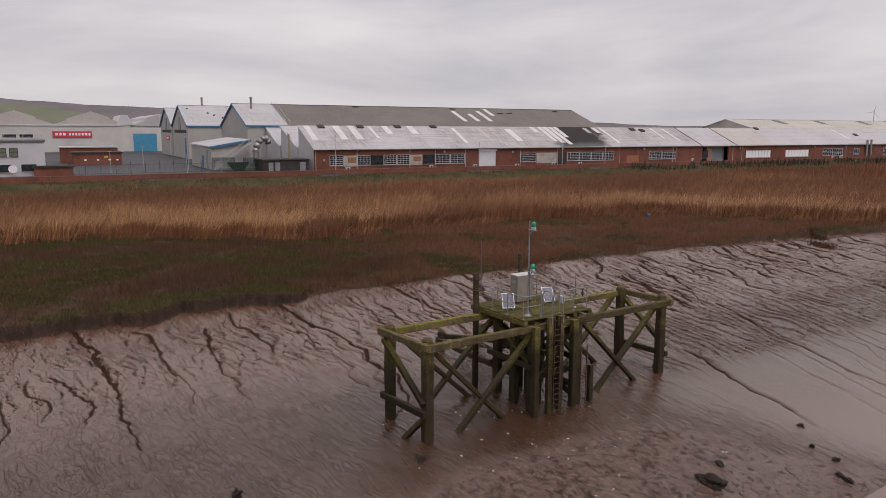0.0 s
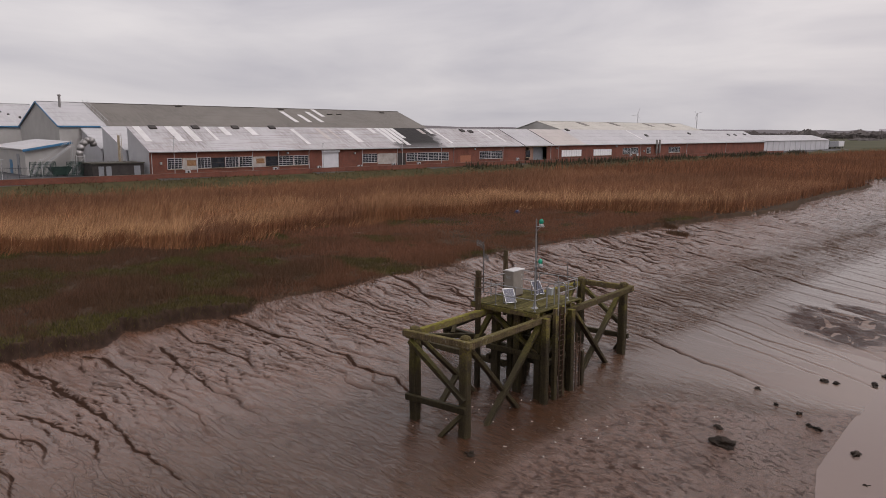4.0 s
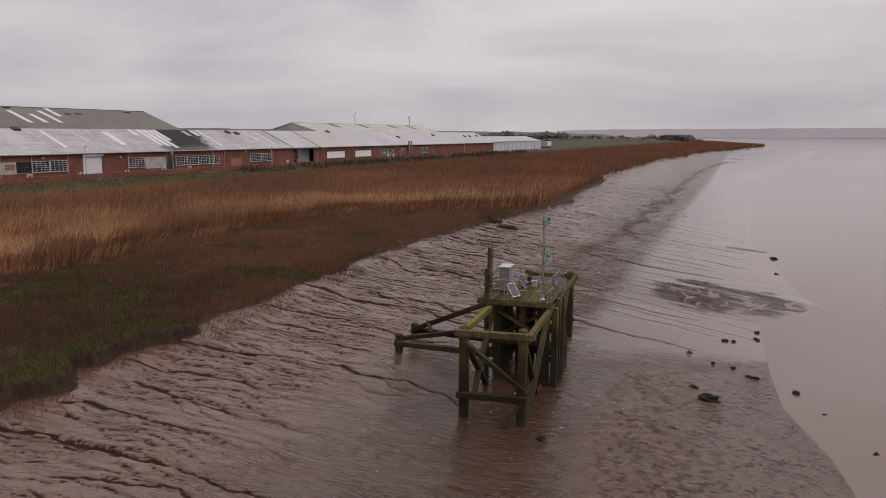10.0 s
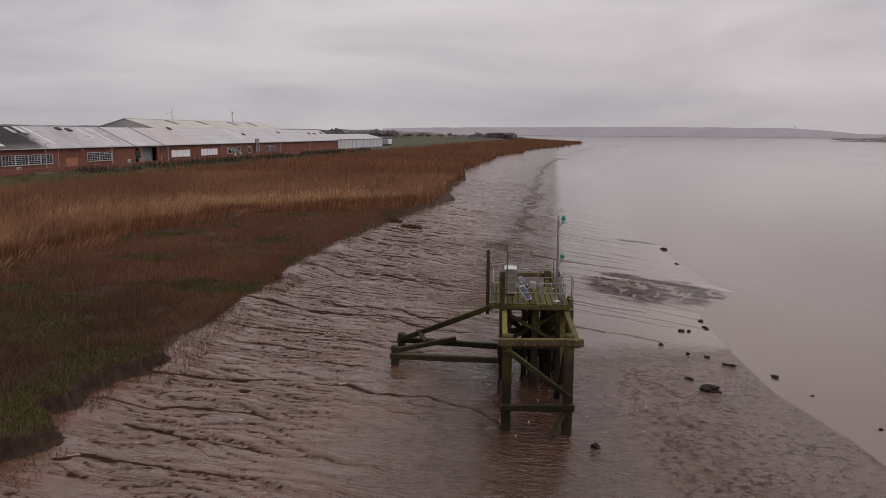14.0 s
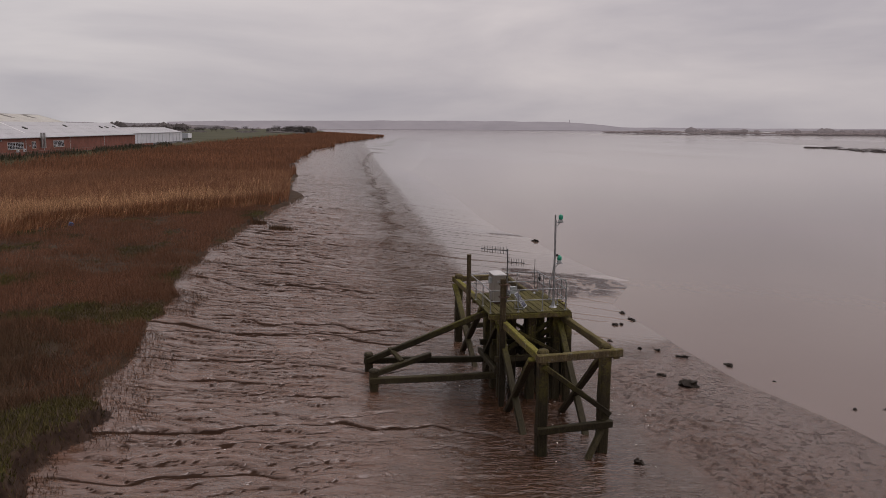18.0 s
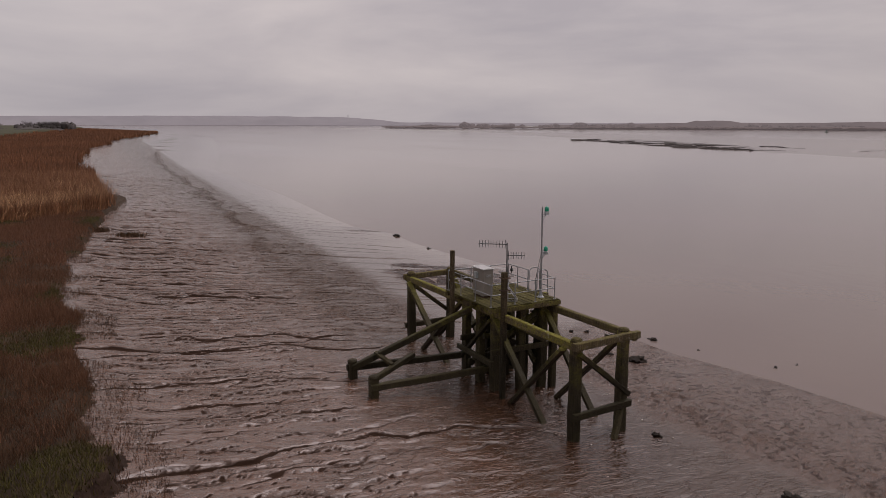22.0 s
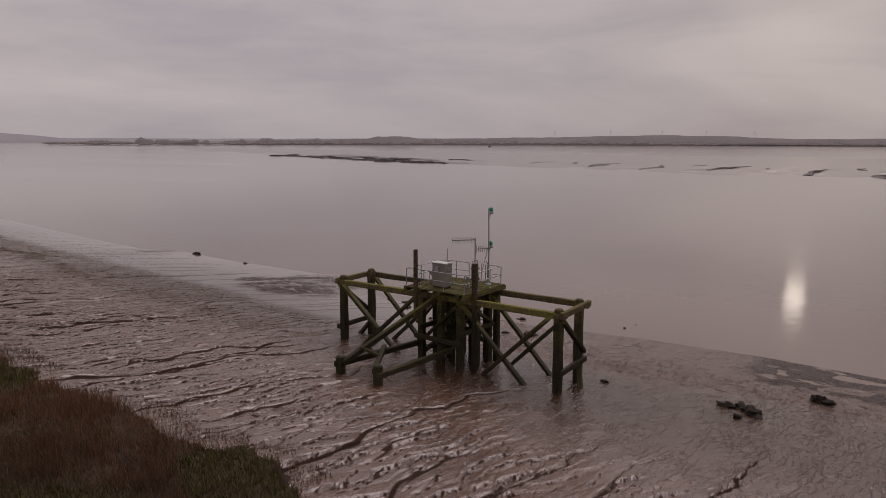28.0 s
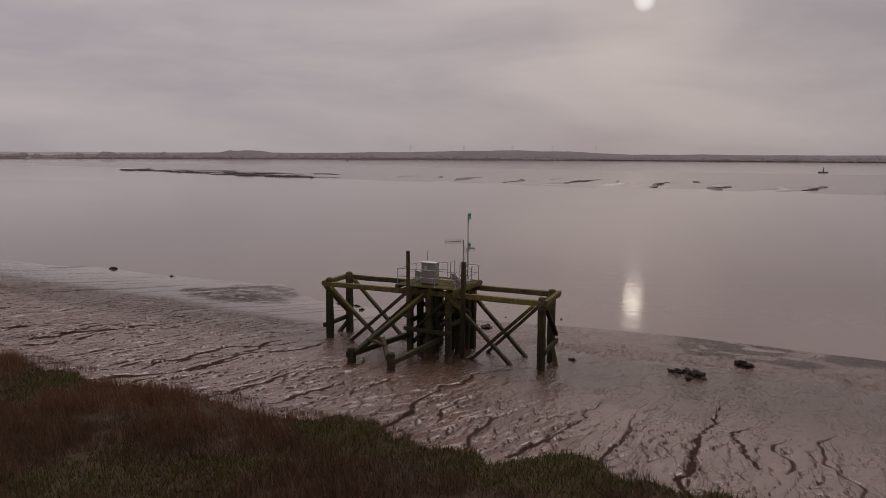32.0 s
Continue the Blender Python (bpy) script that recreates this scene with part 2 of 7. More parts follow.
    # colour
    c = k.ramp(mid, (0.28, (0.056, 0.028, 0.015)), (0.62, (0.074, 0.039, 0.022)), (0.82, (0.090, 0.050, 0.031)))
    c = k.mix(k.range(big, 0.35, 0.7, 0.0, 0.4), c, (0.055, 0.030, 0.018))
    c = k.mix(k.math("MULTIPLY", up, k.range(mid, 0.25, 0.6, 0.3, 0.9)), c, (0.130, 0.066, 0.042))
    c = k.mix(k.math("MULTIPLY", slurry, 0.85), c, (0.050, 0.024, 0.013))
    c = k.mix(k.math("MULTIPLY", band, k.range(calm, 0.35, 0.65, 0.2, 0.6)), c, (0.060, 0.034, 0.020))
    wet = k.math("MULTIPLY", k.attr("wet"), flat)
    c = k.mix(k.math("MULTIPLY", flat, 0.5), c, (0.084, 0.052, 0.038))
    c = k.mix(wet, c, (0.158, 0.110, 0.086))
    gr = k.noise(3.4, 8.0, 0.80, (0.8, 1.2, 1), distort=0.5)
    gr = k.math("ADD", k.math("MULTIPLY", gr, 0.78), k.math("MULTIPLY", k.noise(0.7, 6.0, 0.70, (0.9, 0.5, 1), distort=1.8), 0.22))
    c = k.mix(k.math("MULTIPLY", crust, 0.8), c, (0.160, 0.094, 0.068))
    crumbs = k.math("MULTIPLY", crust, k.range(k.math("ADD", gr, k.math("MULTIPLY", dark_crust, 0.20)), 0.512, 0.545, 0.0, 0.85))
    c = k.mix(crumbs, c, (0.044, 0.025, 0.018))
    pool = k.math("MULTIPLY", dark_crust, k.range(k.noise(0.75, 3.0, 0.55, (0.9, 0.45, 1), distort=0.8), 0.575, 0.605, 0.0, 1.0, True))
    c = k.mix(k.math("MULTIPLY", k.math("MULTIPLY", dark_crust, k.range(gr, 0.40, 0.52, 0.45, 0.85)), k.math("SUBTRACT", 1.0, pool)), c, (0.040, 0.020, 0.015))
    c = k.mix(pool, c, (0.158, 0.110, 0.086))
    # shade of creases, runnels and lip faces, painted near-black over the mud
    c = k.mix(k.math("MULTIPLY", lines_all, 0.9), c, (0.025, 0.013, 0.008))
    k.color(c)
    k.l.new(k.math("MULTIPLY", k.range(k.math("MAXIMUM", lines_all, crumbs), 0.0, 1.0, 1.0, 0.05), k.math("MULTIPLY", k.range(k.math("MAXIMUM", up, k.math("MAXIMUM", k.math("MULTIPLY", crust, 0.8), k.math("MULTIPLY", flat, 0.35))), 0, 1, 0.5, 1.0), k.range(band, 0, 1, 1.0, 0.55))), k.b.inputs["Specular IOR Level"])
    # sheen
    r = k.ramp(mid, (0.25, (0.13,) * 3), (0.75, (0.24,) * 3))
    r = k.mix(k.math("MULTIPLY", up, k.range(y, -6.0, 4.0, 0.5, 0.0)), r, (0.28,) * 3)
    r = k.mix(slurry, r, (0.13,) * 3)
    r = k.mix(flat, r, (0.10,) * 3)
    r = k.mix(wet, r, (0.07,) * 3)
    r = k.mix(k.math("MULTIPLY", band, 0.5), r, (0.36,) * 3)
    r = k.mix(k.math("MULTIPLY", crust, k.range(gr, 0.47, 0.55, 0.0, 0.6)), r, (0.34,) * 3)
    r = k.mix(lines_all, r, (0.65,) * 3)
    r = k.mix(pool, r, (0.06,) * 3)
    k.rough(r)
    # rounded ripples and fine relief
    ripple = k.math("MULTIPLY", k.math("MULTIPLY", k.noise(1.0, 2.0, 0.45, (0.75, 2.5, 1), fv, distort=0.4), still), k.range(lower, 0.0, 0.55, 0.02, 0.065))
    height = k.math("ADD", height, ripple)
    fine = k.noise(4.0, 5.0, 0.62, (0.5, 1.5, 1), fv, distort=0.6)
    soft = k.math("MULTIPLY", k.math("ADD", k.math("MULTIPLY", mid, 0.010), k.math("MULTIPLY", fine, 0.022)), k.range(k.math("ADD", flat, wet), 0, 2, 1.0, 0.0))
    height = k.math("ADD", k.math("MULTIPLY", height, k.range(lower, 0.0, 0.55, 1.0, 1.8)), k.math("MULTIPLY", soft, k.range(lower, 0.0, 0.55, 1.0, 1.5)))
    height = k.math("ADD", height, k.math("MULTIPLY", k.math("MULTIPLY", k.math("MULTIPLY", crust, gr), k.math("SUBTRACT", 1.0, pool)), 0.20))
    height = k.math("SUBTRACT", height, k.math("MULTIPLY", lines_all, 0.02))
    k.bump(height, 1.0, 1.0)
    return k.m


def water_material():
    k = Mat("silty_river_water", 0.04, spec=0.5)
    k.b.inputs["IOR"].default_value = 1.33
    n = k.noise(0.012, 4.0, 0.55, (1, 0.35, 1))
    k.color(k.ramp(n, (0.3, (0.165, 0.122, 0.104)), (0.7, (0.190, 0.143, 0.124))))
    k.rough(k.range(n, 0.35, 0.7, 0.075, 0.105))
    k.bump(k.math("ADD", k.math("MULTIPLY", k.noise(0.55, 3.0, 0.5, (1, 0.6, 1)), 1.4), k.math("ADD", k.math("MULTIPLY", k.noise(2.6, 3.0, 0.6, (1, 0.5, 1)), 0.45), k.math("MULTIPLY", k.noise(8.0, 2.0, 0.5), 0.06))), 0.15, 0.07)
    return k.m


def timber_material(name="weathered_timber", moss=1.0):
    k = Mat(name, 0.8, spec=0.14)
    z = k.axis("Z")
    nz = k.axis("Z", k.geo.outputs["Normal"])
    # grain runs along each timber: streaks on posts, along beams and on braces
    up_grain = k.noise(3.0, 6.0, 0.68, (6, 6, 0.5))
    side_grain = k.noise(3.0, 6.0, 0.68, (6, 0.5, 6))
    grain = k.mix(0.5, up_grain, side_grain)
    blot = k.noise(1.3, 5.0, 0.6)
    fine = k.noise(9.0, 5.0, 0.65)
    c = k.ramp(grain, (0.36, (0.034, 0.024, 0.014)), (0.52, (0.105, 0.077, 0.046)), (0.66, (0.225, 0.172, 0.108)))
    wet = k.range(k.math("ADD", z, k.math("MULTIPLY", blot, 1.8)), 3.9, 5.2, 1.0, 0.0, True)
    c = k.mix(k.math("MULTIPLY", wet, 0.86), c, k.ramp(grain, (0.38, (0.010, 0.008, 0.005)), (0.64, (0.040, 0.033, 0.020))))
    green = k.math("MULTIPLY", k.range(z, 2.2, 4.1, 0.10, 1.0), k.range(k.math("ADD", k.math("MULTIPLY", nz, 0.20), k.math("ADD", k.math("MULTIPLY", blot, 0.6), k.math("MULTIPLY", fine, 0.4))), 0.44, 0.62, 0.0, moss))
    c = k.mix(green, c, k.ramp(fine, (0.3, (0.062, 0.056, 0.011)), (0.7, (0.200, 0.178, 0.038))))
    # grey-green lichen crusts
    lichen = k.math("MULTIPLY", k.range(k.noise(5.0, 4.0, 0.6), 0.62, 0.68), k.range(z, 3.2, 4.2, 0.0, 0.6))
    c = k.mix(lichen, c, (0.240, 0.235, 0.190))
    v = k.n.new("ShaderNodeVectorMath")
    v.operation = "SCALE"
    k.l.new(c, v.inputs[0])
    k.l.new(k.range(k.random(), 0, 1, 0.58, 1.18), v.inputs["Scale"])
    k.color(v.outputs[0])
    k.rough(k.range(wet, 0, 1, 0.85, 0.6))
    k.bump(k.math("ADD", grain, k.math("MULTIPLY", k.noise(14.0, 4.0), 0.5)), 0.8, 0.04)
    return k.m


def blade_material(name, dark, light, patch, patch_scale=0.08):
    k = Mat(name, 0.75, spec=0.2)
    c = k.ramp(k.random(True), (0.0, dark), (0.75, light), (1.0, tuple(min(1, v * 1.35) for v in light)))
    c = k.mix(k.range(k.noise(patch_scale, 4.0, 0.6, (1, 0.6, 1)), 0.40, 0.62, 0.0, 0.85, True), c, k.ramp(k.random(True), (0, tuple(v * 0.7 for v in patch)), (1, patch)))
    k.color(c)
    return k.m


MUD, WATER, TIMBER = mud_material(), water_material(), timber_material()
TIMBER_BARE = timber_material("bare_grey_timber", 0.15)
AERIAL = simple("dull_aerial_metal", (0.10, 0.10, 0.10), (0.17, 0.17, 0.17), 8.0, 0.5, 0.6, 0.0)
TIMBER_DRY = timber_material("sun_bleached_timber", 0.40)
MARSH = simple("saltmarsh_soil", (0.030, 0.020, 0.013), (0.070, 0.045, 0.028), 0.6, 0.9, bump=0.5, dist=0.08, spec=0.15)
GRASS = simple("bank_grass", (0.032, 0.032, 0.012), (0.082, 0.066, 0.030), 0.35, 0.9, bump=0.5, dist=0.1, spec=0.15)
FIELD = simple("field", (0.045, 0.049, 0.024), (0.080, 0.071, 0.040), 0.02, 0.95, bump=0.2, dist=0.2, spec=0.2)
YARD = simple("wet_yard_asphalt", (0.026, 0.026, 0.029), (0.070, 0.068, 0.070), 0.12, 0.6, bump=0.2, dist=0.01, spec=0.25)
SANDBANK = simple("tidal_sandbank", (0.125, 0.092, 0.077), (0.190, 0.145, 0.124), 0.02, 0.18, bump=0.15, dist=0.04, stretch=(1, 0.3, 1))
# near-black colour that stands in for shade under the marsh cliff
CLIFF_SHADE = simple("marsh_cliff_shade", (0.022, 0.013, 0.009), (0.050, 0.030, 0.021), 2.5, 0.8, bump=0.5, dist=0.04, spec=0.12)
CLAY = simple("dark_tidal_clay", (0.040, 0.032, 0.030), (0.085, 0.068, 0.062), 0.08, 0.7, bump=0.5, dist=0.3, stretch=(1, 0.3, 1))
GALV = simple("galvanised_steel", (0.22, 0.225, 0.23), (0.36, 0.365, 0.37), 8.0, 0.45, 0.7, 0.1, 0.002)
RUST = simple("rusty_iron", (0.035, 0.022, 0.016), (0.110, 0.060, 0.035), 6.0, 0.85, 0.2, 0.4, 0.01)
CABINET = simple("grey_cabinet_paint", (0.205, 0.184, 0.158), (0.26, 0.236, 0.206), 2.5, 0.4, 0.1, 0.05, 0.002)
CABINET_TOP = simple("pale_cabinet_lid", (0.42, 0.41, 0.40), (0.52, 0.51, 0.50), 3.0, 0.5, 0.0, 0.05, 0.002, spec=0.3)
LENS = simple("green_lamp_glass", (0.000, 0.190, 0.110), (0.010, 0.300, 0.180), 5.0, 0.15, 0.0, 0.0)
LAMP_GREY = simple("lamp_housing_paint", (0.28, 0.30, 0.30), (0.40, 0.42, 0.42), 6.0, 0.5, 0.0, 0.1, 0.002)
CELL = simple("solar_cell_glass", (0.010, 0.012, 0.030), (0.022, 0.026, 0.055), 12.0, 0.12, 0.0, 0.0)
ALU = simple("aluminium_frame", (0.38, 0.385, 0.39), (0.50, 0.50, 0.51), 5.0, 0.35, 0.5, 0.05, 0.001)
BLACK = simple("black_rubber", (0.012, 0.012, 0.012), (0.03, 0.03, 0.03), 5.0, 0.6, 0.0, 0.1, 0.002)
ROCK = simple("weedy_rock", (0.010, 0.007, 0.005), (0.042, 0.030, 0.021), 2.5, 0.7, 0.0, 0.9, 0.08, spec=0.2)


# ---------------------------------------------------------------- mesh helpers
class Geo:
    """Vertices and faces of one part, gathered from simple worn solids."""

    def __init__(self):
        self.v, self.f = [], []

    def add(self, verts, faces):
        k = len(self.v)
        self.v += [tuple(p) for p in verts]
        self.f += [tuple(i + k for i in q) for q in faces]
        return self

    def bar(self, a, b, w, h, up=(0, 0, 1), chamfer=0.12, segs=1, wear=0.0, rng=None):
        """A beam from a to b, w across and h deep, with chamfered edges and a little wear."""
        a, b = Vector(a), Vector(b)
        d = (b - a).normalized()
        up = Vector(up)
        if abs(d.dot(up)) > 0.98:
            up = Vector((0, 1, 0))
        side = d.cross(up).normalized()
        top = side.cross(d)
        c = chamfer * min(w, h)
        ring = [(w / 2 - c, h / 2), (w / 2, h / 2 - c), (w / 2, c - h / 2), (w / 2 - c, -h / 2),
                (c - w / 2, -h / 2), (-w / 2, c - h / 2), (-w / 2, h / 2 - c), (c - w / 2, h / 2)]
        verts = []
        for i in range(segs + 1):
            p = a.lerp(b, i / segs)
            for x, y in ring:
                j = (1 + rng.uniform(-wear, wear)) if rng else 1
                verts.append(p + side * x * j + top * y * j)
        faces = [tuple(range(8)), tuple(range(8 * segs + 7, 8 * segs - 1, -1))]
        for i in range(segs):
            for k in range(8):
                q = (k + 1) % 8
                faces.append((8 * i + q, 8 * i + k, 8 * i + 8 + k, 8 * i + 8 + q))
        return self.add(verts, faces)

    def box(self, x0, y0, z0, x1, y1, z1):
        vs = [(x, y, z) for z in (z0, z1) for y in (y0, y1) for x in (x0, x1)]
        return self.add(vs, [(0, 2, 3, 1), (4, 5, 7, 6), (0, 1, 5, 4), (2, 6, 7, 3), (0, 4, 6, 2), (1, 3, 7, 5)])

    def tube(self, a, b, r0, r1=None, n=8):
        a, b = Vector(a), Vector(b)
        r1 = r0 if r1 is None else r1
        d = (b - a).normalized()
        s = d.orthogonal().normalized()
        t = d.cross(s)
        verts = [p + (s * math.cos(2 * math.pi * i / n) + t * math.sin(2 * math.pi * i / n)) * r for p, r in ((a, r0), (b, r1)) for i in range(n)]
        faces = [tuple(range(n - 1, -1, -1)), tuple(range(n, 2 * n))] + [(i, (i + 1) % n, n + (i + 1) % n, n + i) for i in range(n)]
        return self.add(verts, faces)

    def path(self, points, r, n=8):
        for a, b in zip(points, points[1:]):
            self.tube(a, b, r, r, n)
        return self

    def lathe(self, rings, n=10, at=(0, 0, 0)):
        verts = [(at[0] + r * math.cos(2 * math.pi * i / n), at[1] + r * math.sin(2 * math.pi * i / n), at[2] + z) for r, z in rings for i in range(n)]
        faces = [tuple(range(n - 1, -1, -1)), tuple(range(n * len(rings) - n, n * len(rings)))]
        for k in range(len(rings) - 1):
            faces += [(k * n + i, k * n + (i + 1) % n, k * n + n + (i + 1) % n, k * n + n + i) for i in range(n)]
        return self.add(verts, faces)

    def prism(self, outline, y0, y1):
        """An outline in x and z pushed from y0 to y1."""
        n = len(outline)
        verts = [(x, y, z) for y in (y0, y1) for x, z in outline]
        return self.add(verts, [tuple(range(n)), tuple(range(2 * n - 1, n - 1, -1))] + [((i + 1) % n, i, n + i, n + (i + 1) % n) for i in range(n)])

    def mesh(self, name, mat, smooth=False):
        me = bpy.data.meshes.new(name)
        me.from_pydata(self.v, [], self.f)
        if mat:
            me.materials.append(mat)
        if smooth:
            me.polygons.foreach_set("use_smooth", [True] * len(me.polygons))
        me.update()
        return me


def part(name, geo, mat, parent, label="", smooth=False, kind=""):
    ob = new(name, geo if isinstance(geo, bpy.types.Mesh) else geo.mesh(name, mat, smooth))
    ob.parent = parent
    return tagged(ob, label, kind=kind)


def thing(name, m, label, category, group="", kind=""):
    ob = new(name)
    ob.empty_display_size = 0.2
    ob.matrix_basis = m
    return tagged(ob, label, category, group, kind)


def fast_mesh(name, verts, faces, mats, index=None, smooth=False):
    """A mesh from arrays: all faces have the same number of corners."""
    me = bpy.data.meshes.new(name)
    k = faces.shape[1]
    me.vertices.add(len(verts))
    me.vertices.foreach_set("co", verts.astype(np.float32).ravel())
    me.loops.add(faces.size)
    me.loops.foreach_set("vertex_index", faces.astype(np.int32).ravel())
    me.polygons.add(len(faces))
    me.polygons.foreach_set("loop_start", np.arange(0, faces.size, k, dtype=np.int32))
    for m in mats:
        me.materials.append(m)
    if index is not None:
        me.polygons.foreach_set("material_index", index.astype(np.int32))
    me.polygons.foreach_set("use_smooth", np.full(len(faces), smooth))
    me.update(calc_edges=True)
    return me


# ---------------------------------------------------------------- lie of the land
def value_noise(x, y, seed=0):
    xi, yi = np.floor(x).astype(np.int64), np.floor(y).astype(np.int64)
    fx, fy = x - xi, y - yi
    fx, fy = fx * fx * (3 - 2 * fx), fy * fy * (3 - 2 * fy)

    def h(i, j):
        q = (i * 374761393 + j * 668265263 + seed * 974711) & 0xFFFFFFFF
        q = ((q ^ (q >> 13)) * 1274126177) & 0xFFFFFFFF
        return ((q ^ (q >> 16)) & 0xFFFF) / 65535.0

    return (h(xi, yi) * (1 - fx) + h(xi + 1, yi) * fx) * (1 - fy) + (h(xi, yi + 1) * (1 - fx) + h(xi + 1, yi + 1) * fx) * fy


def fbm(x, y, seed=0, octaves=3):
    total, amp = 0.0, 0.5
    for i in range(octaves):
        total = total + amp * value_noise(x * 2**i, y * 2**i, seed + i)
        amp *= 0.5
    return total / (1 - 0.5**octaves)


def smooth(v, a, b):
    t = np.clip((v - a) / (b - a), 0, 1)
    return t * t * (3 - 2 * t)


WATER_Z = -1.17
BANK_Y = [-4600, -60, -22, -17, -15, -12.5, -9, -6.8, -1, 3, 7.5, 15, 23, 30, 36, 41, 49, 60, 68, 84, 97, 163, 225, 286, 336, 369, 455, 798, 850, 880, 1200, 2100, 2300, 4600]
BANK_X = [-17, -18, -19.4, -19.7, -18.5, -20.2, -20.0, -19.0, -19.8, -18.9, -19.6, -19.4, -19.6, -19.2, -18.9, -17.4, -16.3, -15, -14.4, -10.6, -10, -11.7, -9.7, -3.3, 0, 9, 16.3, 88, 97, 88, 60, 36, -400, -1500]
SHORE_Y = [-4600, -40, -28, -14, -5, 1, 9, 16, 20, 23.5, 28.5, 31.5, 47, 56, 64, 79, 89, 112, 175, 204, 350, 490, 620, 750, 900, 1200, 2100, 2300, 4600]
SHORE_X = [15, 15.3, 15.2, 16, 15.3, 14, 14, 14.3, 14.6, 17, 20.3, 19.2, 18.7, 19.5, 17.5, 18.4, 19.5, 21.7, 25.5, 26, 58, 85, 110, 130, 138, 84, 50, -380, -1400]
REED_Y = [-4600, -40, -30, -11, -3, 2, 6, 15, 25, 40, 48, 54, 60, 66, 70, 75, 300, 420, 800, 4600]
REED_X = [-61.8, -59.8, -56.8, -51.8, -46.8, -41.3, -39.8, -43.8, -42.8, -41.1, -37.8, -36.8, -28.8, -19.8, -15.5, 0, 12, 60, 160, 160]
SAND_Y = [-4600, -52, 23, 71, 136, 227, 309, 478, 758, 892, 2300, 4600]
SAND_X = [300, 273, 276, 276, 295, 304, 351, 426, 508, 592, 720, 900]
# drainage rills: the deep ones on the upper bank, lesser ones, and long thin ones across the lower flat
RILLS_DEEP = [
    [(-22.5, -6.6), (-18.6, -6.6), (-16.8, -6.1), (-14.4, -6.0), (-12.7, -5.6), (-10.8, -5.5), (-9.3, -5.2), (-7.9, -5.8), (-6.2, -5.6), (-5.4, -5.2), (-4.8, -5.9), (-3, -6.2), (-1.4, -7.8)],
    [(-23, -19.6), (-18.1, -18.9), (-16.4, -18.4), (-14.1, -18.6), (-12.2, -18.4), (-10.1, -18.5), (-8.2, -18.8), (-6.7, -18.9), (-4, -18.7)],
    [(-21, 2.0), (-19, 2.3), (-17.5, 2.6), (-15.8, 3.0), (-14.2, 2.7), (-12.1, 2.8), (-10.3, 2.2), (-8.3, 1.8)],
    [(-21.5, 6.8), (-19, 7.1), (-17.7, 7.6), (-15.8, 7.8), (-13.3, 7.9), (-11.6, 7.5), (-9.3, 7.3), (-6, 6.7)],
]
RILLS_NORTH = [
    [(-21, 24), (-19.1, 23.6), (-17.4, 22.8), (-15.7, 20.9), (-13.5, 21.6), (-9.2, 22.1), (-5, 21.2)],
    [(-17.5, 42.4), (-15.6, 41.2), (-13.6, 39.6), (-11, 39.6), (-8.2, 41.3), (-4.3, 40), (-1.6, 39.3)],
]
RILLS_SMALL = [
    [(-17.5, -12.1), (-15.9, -12.4), (-14.4, -12.8), (-12.8, -13.0), (-10.3, -13.3), (-8.8, -12.9), (-6.3, -13.3)],
    [(-18, -15.9), (-17.1, -15.5), (-14.4, -15.5), (-12.5, -15.6), (-8.6, -15.4), (-6.1, -16)],
    [(-20.5, 16.4), (-19.1, 16.2), (-17.1, 15.7), (-14.1, 14.8), (-11.5, 14.3)],
    [(-20.5, 12.4), (-18.7, 12.3), (-15.9, 12.4), (-12, 11.5)],
    [(-20.5, 29.2), (-19.5, 29), (-13.7, 28.6), (-9, 27.3)],
    [(-20, 25.9), (-16, 26.1), (-12.5, 25.9)],
]
RILLS_THIN = [
    [(-5, 22), (-3.2, 21.6), (0.8, 19.8), (4.9, 18.7), (7.6, 17.8), (9.7, 17.6)],
    [(0.2, 11.7), (2.8, 11), (5.7, 10.2), (8, 9.9), (9.7, 9.3)],
    [(-1.6, 39.3), (2.2, 37.8), (5.7, 36.3), (8.9, 35.8), (12.3, 35)],
    [(1.8, 59.6), (6.1, 58.4), (10.7, 55.8), (16, 54.2)],
    [(4.2, 89.1), (10, 87.2), (15.4, 84.9)],
]
# the coarse furrowed band that follows the bank, and the edge of the crumbly crust by the water
BAND_Y = [6, 20, 35, 54, 90, 180, 273, 390, 594, 1020]
BAND_X = [-3.6, -2.6, -1.4, 1.2, 4.2, 10.4, 18.4, 36, 73, 143]
CRUST_Y = [-60, -26, -18, -6, 2.2, 4.2, 5.2, 9.6, 14]
CRUST_X = [4.6, 5.4, 5.2, 4.2, 5.0, 7.5, 10, 14, 19]
CREEKS = [((350, 206), (418, 216), 4), ((306, 147), (378, 160), 4), ((288, 113), (362, 120), 3.5), ((300, 87), (372, 82), 3), ((282, 56), (376, 56), 3.5), ((285, 40), (368, 35), 2.5),
          ((278, 8), (380, 14), 3), ((278, -12), (352, -17), 2.5), ((280, -20), (374, -40), 3), ((285, -60), (360, -75), 3), ((290, -95), (380, -100), 3), ((317, 243), (392, 428), 5)]
LAND_TURN = radians(6.11)
LAND_O = np.array([-106.57, 36.15])
LAND_U = np.array([math.sin(LAND_TURN), math.cos(LAND_TURN)])
LAND_N = np.array([-math.cos(LAND_TURN), math.sin(LAND_TURN)])


